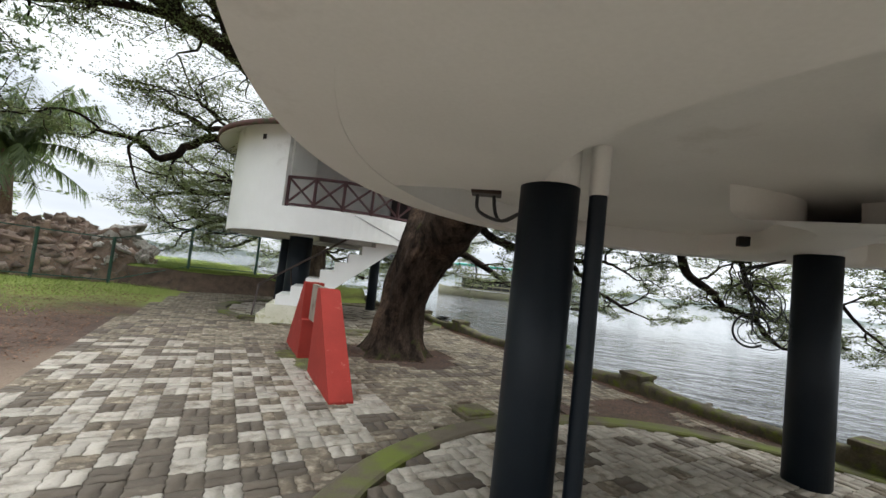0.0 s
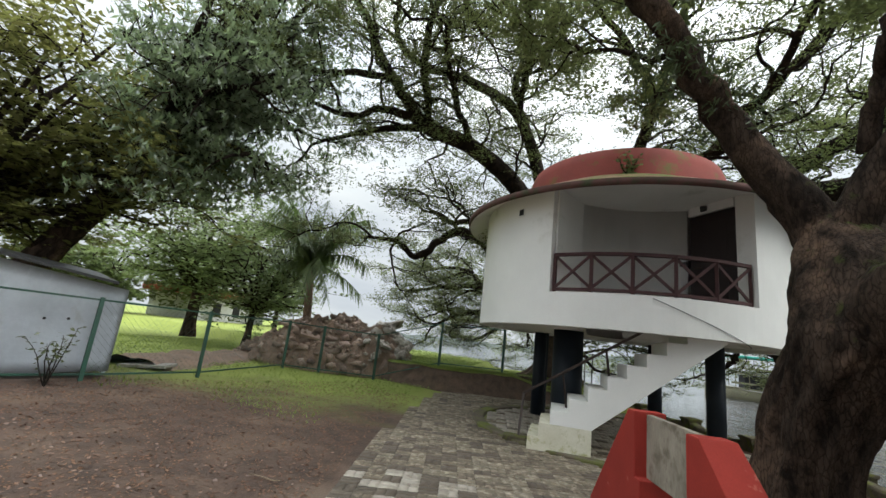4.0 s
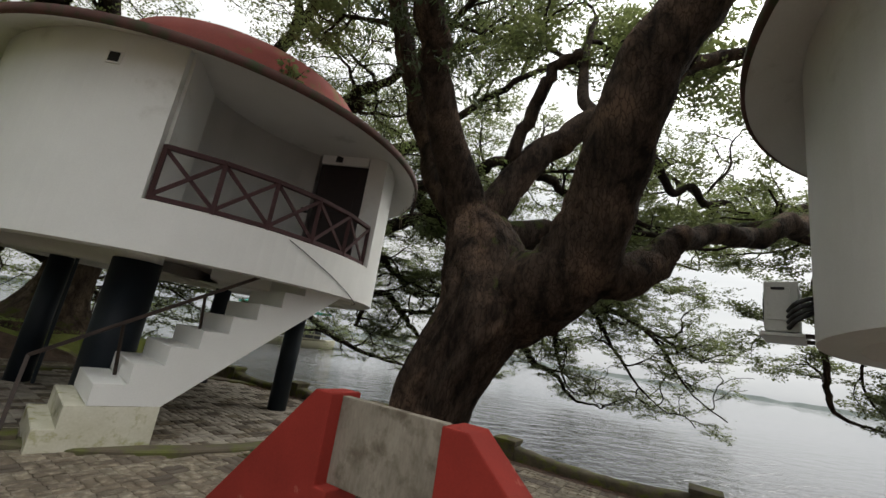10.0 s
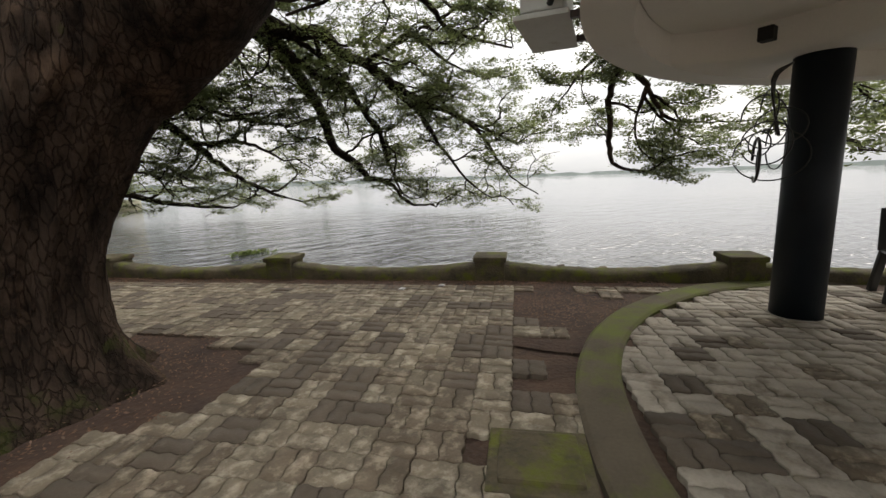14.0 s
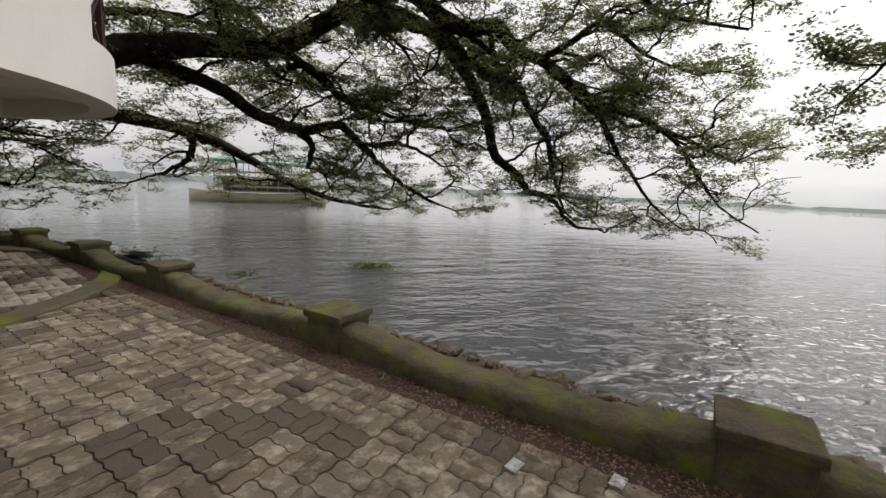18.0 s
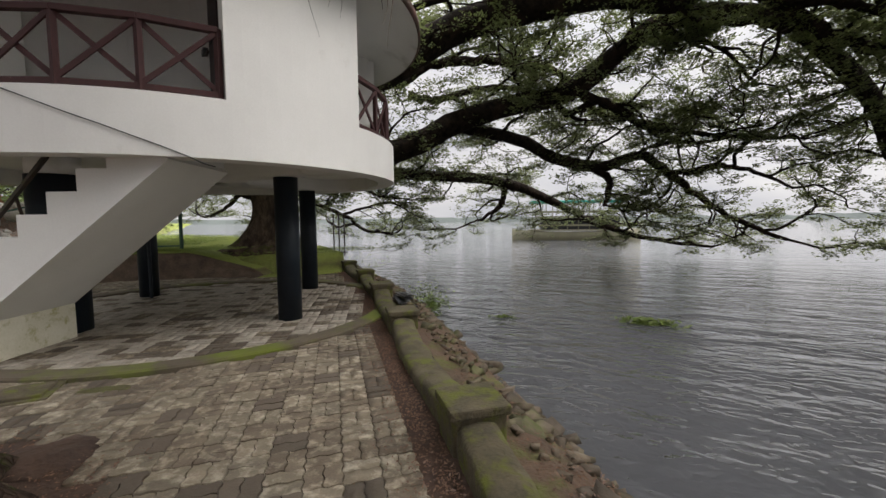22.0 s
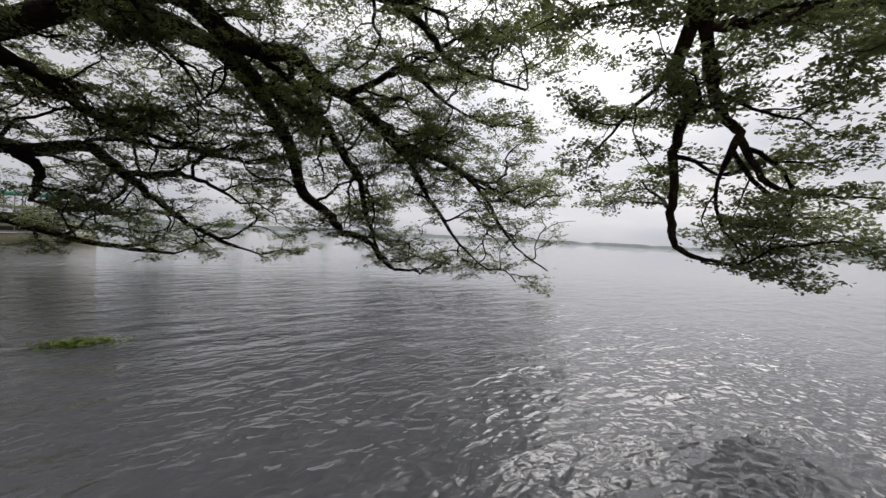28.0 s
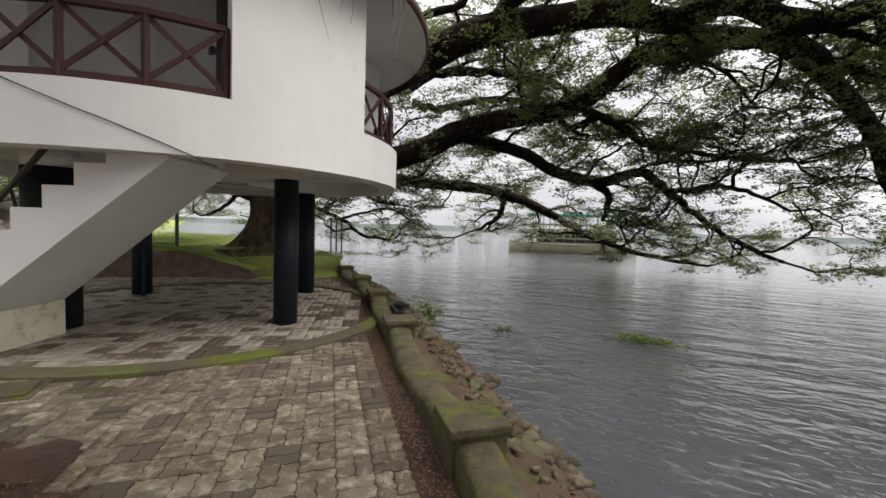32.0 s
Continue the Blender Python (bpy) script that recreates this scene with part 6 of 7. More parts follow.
def plastic_chair(m):
    e = thing("chair", (0, 0, 0), "black moulded plastic chair with slatted back on the terrace", "chair")
    part("seat", boxed(pose(0, 0, 0.42), 0.47, 0.45, 0.035, 0.015), PLASTIC, e)
    part("apron", boxed(pose(0, -0.215, 0.385), 0.45, 0.02, 0.06, 0.008), PLASTIC, e)
    for sx in (-1, 1):
        part("leg", bar(bmesh.new(), (0.215 * sx, -0.2, 0.42), (0.255 * sx, -0.25, 0), 0.085, 0.05, 0.012), PLASTIC, e)
        part("leg", bar(bmesh.new(), (0.205 * sx, 0.2, 0.42), (0.235 * sx, 0.29, 0), 0.07, 0.05, 0.012), PLASTIC, e)
        part("back_post", bar(bmesh.new(), (0.225 * sx, 0.20, 0.42), (0.205 * sx, 0.33, 0.82), 0.06, 0.035, 0.01), PLASTIC, e)
    for k in range(6):
        z, y = 0.505 + 0.05 * k, 0.228 + 0.0163 * k
        part("back_slat", bar(bmesh.new(), (-0.2, y, z), (0.2, y, z), 0.014, 0.034, 0.004), PLASTIC, e)
    part("top_rail", bar(bmesh.new(), (-0.205, 0.328, 0.81), (0.205, 0.328, 0.81), 0.03, 0.06, 0.012), PLASTIC, e)
    part("back_foot", bar(bmesh.new(), (-0.21, 0.215, 0.455), (0.21, 0.215, 0.455), 0.025, 0.05, 0.01), PLASTIC, e)
    e.matrix_world = m


plastic_chair(pose(5.38, 5.41, 0.0, 0, 0, -76))


def manhole():
    e = thing("manhole_cover", (1.2, 6.72, 0), "square mossy concrete manhole cover set in the pavers", "manhole cover")
    t = math.degrees(math.atan2(ALONG.y, ALONG.x))
    part("frame", boxed(pose(1.2, 6.72, -0.02, 0, 0, t), 0.46, 0.44, 0.06, 0.01), MOSSY, e)
    part("lid", boxed(pose(1.2, 6.72, 0.0, 0, 0, t), 0.36, 0.34, 0.07, 0.015), MOSSY, e, "moss-covered lid")
    tagged(copy_thing(e, pose(-1.75, 10.75, 0, 0, 0, 10)), "square mossy concrete cover beside the terrace kerb")


manhole()


# ---- shore ----
def rocks(places, rng, lo, hi, flat=0.6):
    """Arrays of angular stones (one island each)."""
    V, F, base = [], [], 0
    cube = np.array([(x, y, z) for x in (-1, 1) for y in (-1, 1) for z in (-1, 1)], float)
    quads = np.array([(0, 1, 3, 2), (4, 6, 7, 5), (0, 4, 5, 1), (2, 3, 7, 6), (0, 2, 6, 4), (1, 5, 7, 3)])
    for p in places:
        s = rng.uniform(lo, hi) * np.array([rng.uniform(0.7, 1.3), rng.uniform(0.6, 1.1), rng.uniform(0.4, 0.8) * flat / 0.6]) / 2
        q = np.array(Euler(rng.uniform(-0.5, 0.5, 3) * (1, 1, 6.3)).to_matrix())
        V.append((cube * s * rng.uniform(0.35, 1.3, (8, 3))) @ q.T + p)
        F.append(quads + base)
        base += 8
    return np.concatenate(V), np.concatenate(F)


def shore():
    rng = np.random.default_rng(3)
    bm = bmesh.new()
    us, rows = np.arange(-16, 16, 0.3), []
    for v, z in ((0.28, 0.06), (0.5, 0.02), (0.8, -0.1), (1.05, -0.3), (1.3, -0.68), (1.8, -1.2)):
        row = []
        for u in us:
            p = bank(float(u), v + (0.12 * noise.noise(Vector((u, v * 3, 0))) if v > 0.4 else 0))
            row.append(bm.verts.new((p.x, p.y, z + (0.06 * noise.noise(Vector((u * 2, v * 4, 7))) if v > 0.4 else 0))))
        rows.append(row)
    for a, b in zip(rows, rows[1:]):
        for i in range(len(us) - 1):
            bm.faces.new((a[i], a[i + 1], b[i + 1], b[i]))
    bmesh.ops.recalc_face_normals(bm, faces=bm.faces[:])
    tagged(part("shore_slope", bm, SHORE_EARTH, smooth=True), "reddish earth slope between parapet and water", "shore", kind="structure")
    heap = thing("shore_rubble", tuple(quay(0, 0.9, -0.3)), "broken bricks and stones along the water's edge", "rubble", kind="stuff")
    pts = []
    for _ in range(900):
        u, v = rng.uniform(-6, 16), rng.uniform(0.42, 1.3)
        z = np.interp(v, (0.28, 0.5, 0.8, 1.05, 1.3), (0.06, 0.02, -0.1, -0.3, -0.68))
        p = bank(float(u), float(v))
        pts.append((p.x, p.y, z + 0.02))
    slabs = []
    for _ in range(330):
        u, v = rng.uniform(-5, 14), rng.uniform(0.45, 1.15)
        p = bank(float(u), float(v))
        slabs.append((p.x, p.y, np.interp(v, (0.28, 0.5, 0.8, 1.05, 1.3), (0.06, 0.02, -0.1, -0.3, -0.68)) + 0.015))
    v, f = rocks(np.array(slabs), rng, 0.06, 0.2, 0.28)
    tagged(arrays("slabs", v, f, SHORE_STONE, heap), kind="stuff")
    v, f = rocks(np.array(pts), rng, 0.02, 0.08, 0.45)
    tagged(arrays("stones", v, f, SHORE_STONE, heap), kind="stuff")
    for u, o, s in ((-1.2, 0.95, 0.34), (-2.3, 1.05, 0.28), (1.8, 1.1, 0.26)):
        p = bank(u, o)
        v, f = rocks(np.array([(p.x, p.y, -0.28)]), rng, s, s * 1.1)
        ob = arrays("boulder", v, f, SHORE_STONE)
        mod = ob.modifiers.new("round", "BEVEL")
        mod.width, mod.segments = 0.06, 2
        tagged(ob, "rounded brown boulder at the water's edge", "boulder", "shore boulders")
    # leafy weeds at the edge and afloat
    def weed(name, c, r, n, h, label, size):
        p = np.array(c) + rng.normal(0, 1, (n, 3)) * (r[0], r[1], h)
        p[:, 2] = np.maximum(p[:, 2], WATER_Z + 0.01)
        v, f = leaves(p, rng, size, size * 0.5, 0.5)
        tagged(arrays(name, v, f, WEED), label, "water plant", "water plants", "stuff")
    weed("water_weed", (-1.25, 18.16, -0.42), (0.22, 0.4, 0), 330, 0.13, "fresh green weeds growing at the water's edge", 0.08)
    weed("water_weed", (-0.5, 16.95, -0.36), (0.13, 0.2, 0), 420, 0.10, "fresh green weeds growing at the water's edge", 0.085)
    weed("water_weed", (-0.70, 17.41, -0.46), (0.16, 0.3, 0), 150, 0.09, "fresh green weeds growing at the water's edge", 0.07)
    weed("floating_weed", (3.74, 17.7, WATER_Z + 0.04), (0.27, 0.11, 0), 300, 0.03, "floating raft of green water weed", 0.11)
    weed("floating_weed", (0.98, 17.3, WATER_Z + 0.02), (0.16, 0.06, 0), 60, 0.012, "small floating raft of water weed", 0.09)
    # litter of leaves along the parapet and in the tree pit
    pts = []
    for _ in range(13000):
        u, v = rng.uniform(-5, 14), -abs(rng.normal(0.0, 0.16)) - 0.02
        p = bank(float(u), float(v))
        pts.append((p.x, p.y, 0.004 + rng.uniform(0, 0.015)))
    for _ in range(9000):
        u, v = rng.uniform(-4, 13), rng.uniform(0.36, 1.1)
        p = bank(float(u), float(v))
        pts.append((p.x, p.y, np.interp(v, (0.28, 0.5, 0.8, 1.05, 1.3), (0.06, 0.02, -0.1, -0.3, -0.68)) + 0.03))
    for _ in range(2200):
        a, r = rng.uniform(0, 6.28), rng.uniform(0.5, 1.15)
        pts.append((-0.35 + r * math.cos(a), 9.5 + r * math.sin(a), 0.0))
    for _ in range(1500):
        pts.append((3.35 + rng.normal(0, 0.4), 7.85 + rng.normal(0, 0.35), 0.0))
    v, f = leaves(np.array(pts), rng, 0.025, 0.011, 0.35)
    tagged(arrays("leaf_litter", v, f, FALLEN), "brown fallen leaves gathered along the parapet", "leaf litter", kind="stuff")
    pts = []
    for _ in range(46000):
        x, y = rng.uniform(-11, -0.5), rng.uniform(-1, 13)
        s = left_of_path(x, y)
        if 0.1 < s < 6 and (y > 6 or s > rng.uniform(0.4, 1.6)):
            pts.append((x, y, rise(x, y) + 0.008))
    v, f = leaves(np.array(pts), rng, 0.045, 0.022, 0.35)
    tagged(arrays("leaf_litter", v, f, FALLEN), "dry brown leaves scattered over the soil", "leaf litter", kind="stuff")
    # soil strip inside the parapet and the tree pit
    bm = bmesh.new()
    rows = []
    for u in np.arange(-16, 15, 0.4):
        a, b = bank(float(u), 0.06), bank(float(u), -0.75)
        rows.append((bm.verts.new((a.x, a.y, -0.005)), bm.verts.new((b.x, b.y, -0.03))))
    for p, q in zip(rows, rows[1:]):
        bm.faces.new((p[0], p[1], q[1], q[0]))
    bmesh.ops.recalc_face_normals(bm, faces=bm.faces[:])
    tagged(part("soil_strip", bm, SOIL), "strip of dark leaf-covered soil along the parapet", "soil", kind="structure")
    bm = bmesh.new()
    bmesh.ops.create_circle(bm, cap_ends=True, segments=40, radius=1.45, matrix=Matrix.Translation((-0.35, 9.5, -0.02)))
    tagged(part("tree_pit", bm, SOIL), "round pit of bare dark soil about the trunk", "soil", kind="structure")
    bm = bmesh.new()
    bmesh.ops.create_circle(bm, cap_ends=True, segments=40, radius=1.0, matrix=Matrix.Translation((3.2, 7.75, -0.018)))
    tagged(part("soil_patch", bm, SOIL), "patch of dark soil where pavers are missing", "soil", kind="structure")


shore()


def steel_frame():
    """A steel ladder frame at the far end of the quay."""
    e = thing("ladder_frame", (-7.3, 23.3, 0), "thin grey steel ladder frame at the quay's end", "ladder")
    for x in (-7.75, -7.35, -6.95):
        part("post", bar(bmesh.new(), (x, 23.4 - 0.5 * (x + 7.35), 0), (x, 23.4 - 0.5 * (x + 7.35), 1.75), 0.04, 0.04), STEEL, e)
    for z in (0.15, 0.9, 1.7):
        part("rung", bar(bmesh.new(), (-7.95, 23.7, z), (-6.75, 23.1, z), 0.03, 0.03), STEEL, e)


steel_frame()


# ---- land beyond the path ----
def shed():
    e = thing("shed", (-11.3, 5.0, 0.2), "low shed clad in white tarpaulin with a dark roof edge", "shed")
    a, b = Vector((-10.75, 2.2, 0.1)), Vector((-10.95, 6.35, 0.3))
    bm = bmesh.new()
    n, rows = 40, []
    for i in range(n + 1):
        t = i / n
        p = a.lerp(b, t)
        top = 2.45 - 0.55 * t
        rows.append([bm.verts.new((p.x - 0.05 * noise.noise(Vector((t * 9, z * 3, 1))) - 0.03 * abs(noise.noise(Vector((t * 26 + z * 3, z * 5, 4)))), p.y, p.z + (top - p.z) * z)) for z in (0, 0.12, 0.3, 0.5, 0.7, 0.88, 1)])
    for p, q in zip(rows, rows[1:]):
        for k in range(6):
            bm.faces.new((p[k], q[k], q[k + 1], p[k + 1]))
    bmesh.ops.solidify(bm, geom=bm.faces[:], thickness=0.03)
    part("front_sheet", bm, SHEET, e, "wrinkled white tarpaulin", True)
    part("end_wall", boxed(pose(-12.66, 6.3, 1.0), 3.3, 0.06, 1.5), SHEET, e)
    bm = bmesh.new()
    pts = [(-10.6, 2.1, 2.50), (-10.75, 6.1, 1.98), (-14.4, 6.5, 2.3), (-14.4, 2.0, 2.75)]
    lo = [bm.verts.new(p) for p in pts]
    hi = [bm.verts.new((x, y, z + 0.05)) for x, y, z in pts]
    bm.faces.new(lo[::-1]), bm.faces.new(hi)
    for i in range(4):
        bm.faces.new((lo[i], lo[(i + 1) % 4], hi[(i + 1) % 4], hi[i]))
    part("roof", bm, PLASTIC, e, "dark sheet roof")
    for t in (0.45, 0.72, 0.80):
        p = a.lerp(b, t)
        part("patch", cylinder(bmesh.new(), (p.x + 0.03, p.y, 1.0 + t * 0.3), (p.x + 0.04, p.y, 1.0 + t * 0.3), 0.025, n=10), DARK_VOID, e)
    part("opening", boxed(pose(-10.8, 1.6, 1.2), 0.1, 0.9, 2.0), DARK_VOID, e, "dark doorway")


shed()


def fence():
    line = [(-10.35, 1.6), (-10.35, 3.55), (-10.7, 5.9), (-11.3, 8.2), (-13.2, 11.6), (-12.5, 12.5), (-11.3, 13.9), (-9.8, 15.5), (-8.1, 17.0)]
    foot = lambda x, y: max(rise(x, y), 0.68) if bank_side(x, y) > -0.1 else rise(x, y)
    e = thing("wire_fence", (-11, 7, 0.2), "green steel fence posts with wire mesh", "fence")
    for x, y in line:
        z = foot(x, y)
        part("post", bar(bmesh.new(), (x, y, z - 0.1), (x, y, z + 1.55), 0.07, 0.07, 0.006), GREEN_STEEL, e)
    lines = []
    for (ax, ay), (bx, by) in zip(line[1:], line[2:]):
        for h in (0.12, 1.5):
            za, zb = foot(ax, ay), foot(bx, by)
            part("rail", bar(bmesh.new(), (ax, ay, za + h), (bx, by, zb + h), 0.035, 0.035), GREEN_STEEL, e)
    for (ax, ay), (bx, by) in zip(line[2:], line[3:]):
        za, zb = foot(ax, ay), foot(bx, by)
        length = math.hypot(bx - ax, by - ay)
        k = int(length / 0.12)
        for i in range(k):
            for s in (-1, 1):
                t0, t1 = i / k, min(1, max(0, i / k + s * 1.4 / length))
                h0, h1 = 0.12, 0.12 + 1.38 * abs(t1 - t0) * length / 1.4
                lines.append(np.array([(ax + (bx - ax) * t0, ay + (by - ay) * t0, za + (zb - za) * t0 + h0, 0.002), (ax + (bx - ax) * t1, ay + (by - ay) * t1, za + (zb - za) * t1 + h1, 0.002)]))
    v, f = tubes(lines, 3)
    tagged(arrays("mesh_wire", v, f, GREEN_STEEL, e), kind="stuff")
    gate = thing("steel_gate", (-10.3, 2.6, 0.2), "dark green steel gate post beside the shed", "gate")
    for y in (2.15, 2.55, 2.75):
        part("bar", bar(bmesh.new(), (-10.25, y, 0.1), (-10.25, y, 1.9), 0.08, 0.06, 0.006), GREEN_STEEL, gate)
    part("bar", bar(bmesh.new(), (-10.25, 1.9, 1.2), (-10.25, 2.8, 1.2), 0.05, 0.06), GREEN_STEEL, gate)


fence()


def rubble_mound():
    """A heap of earth behind the fence, with slabs and stones dumped over it."""
    rng = np.random.default_rng(9)
    e = thing("rubble_mound", (-14.0, 14.1, 0.3), "heap of brown earth and broken concrete slabs behind the fence", "rubble heap")
    along, back = Vector((0.69, 0.72, 0)), Vector((-0.72, 0.69, 0))
    def top(x, y):
        h = max(0, 1 - x * x - 1.08 * y * y) ** 0.6
        return h * (1.95 + 0.7 * noise.noise(Vector((x * 2.4, y * 2.4, 4))) + 0.2 * x)
    def spot(x, y, z):
        return Vector((-14.0, 14.1, z - 0.1)) + along * (x * 3.5) + back * (y * 2.1)
    bm = bmesh.new()
    bmesh.ops.create_grid(bm, x_segments=110, y_segments=80, size=1.0)
    for v in bm.verts:
        x, y = v.co.x, v.co.y
        h = top(x, y)
        h += min(h, 0.5) * (0.5 * noise.noise(Vector((x * 8, y * 6, 4))) + 0.35 * noise.noise(Vector((x * 19, y * 14, 4))))
        v.co = spot(x, y, h)
    part("earth", bm, EARTH, e, "loose brown earth")
    pts, pale = [], []
    for _ in range(560):
        a, r = rng.uniform(0, 6.28), math.sqrt(rng.uniform(0, 1.0))
        x, y = r * math.cos(a), r * math.sin(a)
        (pale if x > 0.35 and rng.random() < 0.75 else pts).append(tuple(spot(x, y, top(x, y))))
    v, f = rocks(np.array(pts), rng, 0.06, 0.38, 0.6)
    tagged(arrays("stones", v, f, STONE, e), kind="stuff")
    v, f = rocks(np.array(pale), rng, 0.10, 0.46, 0.55)
    tagged(arrays("broken_concrete", v, f, RUBBLE_PALE, e, label="pale broken concrete"), kind="stuff")
    for x, y, sx, sy, turn, tilt in ((0.72, -0.25, 0.9, 0.6, 30, 48), (0.62, 0.0, 1.0, 0.5, 75, -40), (0.80, 0.15, 0.7, 0.5, 10, 55), (-0.45, -0.3, 0.8, 0.4, 20, 18), (-0.2, -0.62, 0.7, 0.4, 60, 25), (0.55, -0.55, 0.6, 0.5, 100, 30), (0.9, -0.3, 0.6, 0.4, 140, 35)):
        p = spot(x, y, top(x, y) + 0.1)
        part("slab", boxed(pose(p.x, p.y, p.z, tilt, tilt * 0.4, turn), sx, sy, 0.09, 0.012), RUBBLE_PALE if x > 0.3 else STONE, e, "broken concrete slab")


rubble_mound()


def earth_bank():
    """The dug face of the grassy bank by the big tree, and the turf along its lip."""
    rng = np.random.default_rng(17)
    line = []
    for (ax, ay), (bx, by) in zip(BANK_FRONT[1:], BANK_FRONT[2:-2]):
        n = int(math.hypot(bx - ax, by - ay) / 0.11)
        line += [(ax + (bx - ax) * i / n, ay + (by - ay) * i / n) for i in range(n)]
    line = np.array(line)
    soft = np.array([line[max(0, i - 5):i + 6].mean(0) for i in range(len(line))])
    step = np.gradient(soft, axis=0)
    inward = np.stack([-step[:, 1], step[:, 0]], -1) / np.linalg.norm(step, axis=1)[:, None]
    def strip(cuts, rough):
        V = []
        for i, (p, d) in enumerate(zip(soft, inward)):
            end = min(1.0, (len(soft) - i) / 22.0)
            wave = 0.16 * noise.noise(Vector((p[0] * 0.9, p[1] * 0.9, 5)))
            for o, z in cuts:
                k = rough * noise.noise(Vector((p[0] * 4, p[1] * 4, z * 5)))
                q = p + d * (o + wave + k)
                V.append((q[0], q[1], -0.02 + (z * end if z > 0 else z) + (0.05 * noise.noise(Vector((q[0] * 1.3, q[1] * 1.3, 2))) if z > 0.1 else 0)))
        m = len(cuts)
        F = [(i * m + c, (i + 1) * m + c, (i + 1) * m + c + 1, i * m + c + 1) for i in range(len(soft) - 1) for c in range(m - 1)]
        return V, F
    base = 0.2
    V, F = strip(((-0.55, -0.04), (-0.4, 0.06 + base * 0.5), (-0.26, 0.14 + base), (-0.2, 0.27 + base), (-0.17, 0.38 + base), (-0.06, 0.46 + base), (0.1, 0.48 + base)), 0.09)
    tagged(arrays("bank_face", V, F, BANK_EARTH, smooth=True), "dark dug earth face of the grassy bank", "earth bank", kind="structure")
    V, F = strip(((-0.1, 0.46 + base), (0.1, 0.51 + base), (0.5, 0.53 + base), (1.0, 0.53 + base), (1.5, 0.4 + base)), 0.03)
    tagged(arrays("bank_turf", V, F, LAND, smooth=True), "fresh grass on top of the earth bank", "grass", kind="structure")
    i = rng.integers(0, len(soft) - 10, 5200)
    o = rng.uniform(-0.16, 1.2, 5200) * rng.uniform(0.1, 1, 5200)
    p = np.concatenate([soft[i] + inward[i] * o[:, None], np.full((5200, 1), 0.52 + base)], 1)
    v, f = leaves(p, rng, 0.15, 0.02, 0.2)
    tagged(arrays("grass", v, f, GRASS), "grass blades along the lip of the bank", "grass", kind="stuff")


earth_bank()


def dug_earth():
    """A low ridge of dug soil behind the fence, a pale slab, and a seedling before the tarpaulin."""
    bm = bmesh.new()
    a, b = Vector((-12.6, 7.2, 0)), Vector((-17.2, 13.6, 0))
    side, rows = Vector((-0.81, -0.58, 0)), []
    for i in range(61):
        p = a.lerp(b, i / 60)
        row = []
        for j in range(13):
            t = j / 6 - 1
            q = p + side * (t * 0.9 + 0.3 * noise.noise(Vector((i * 0.13, 3, 0))))
            h = max(0, 1 - t * t) * (0.30 + 0.16 * noise.noise(Vector((q.x * 1.4, q.y * 1.4, 2)))) + 0.05 * noise.noise(Vector((q.x * 6, q.y * 6, 3)))
            row.append(bm.verts.new((q.x, q.y, rise(q.x, q.y) - 0.04 + h)))
        rows.append(row)
    for p, q in zip(rows, rows[1:]):
        for k in range(12):
            bm.faces.new((p[k], p[k + 1], q[k + 1], q[k]))
    bmesh.ops.recalc_face_normals(bm, faces=bm.faces[:])
    tagged(part("earth_ridge", bm, EARTH, smooth=True), "low ridge of freshly dug brown earth behind the fence", "earth")
    tagged(part("concrete_slab", boxed(pose(-12.4, 7.5, rise(-12.4, 7.5) + 0.08, 3, -4, 40), 1.1, 0.5, 0.07, 0.01), CONCRETE), "pale broken concrete slab lying on the ground", "slab")
    rng = np.random.default_rng(77)
    base = np.array((-10.25, 5.34, rise(-10.25, 5.34)))
    e = thing("seedling", tuple(base), "thin leafy seedling growing beside the fence post", "plant")
    lines = [wander(base, (rng.normal(0, 0.25), rng.normal(0, 0.3), 1.0), rng.uniform(0.7, 1.1), 0.012, 0.004, rng, 0.14, (0, 0, 0.1), 0.1) for _ in range(7)]
    v, f = tubes(lines, 4)
    arrays("stem", v, f, BRANCH, e)
    tips = np.concatenate([l[4:, :3] for l in lines])
    tips = np.repeat(tips, 3, 0) + rng.normal(0, 0.07, (len(tips) * 3, 3))
    v, f = leaves(tips, rng, 0.10, 0.05, 0.6)
    tagged(arrays("foliage", v, f, RAIN_LEAF, e), kind="stuff")


dug_earth()


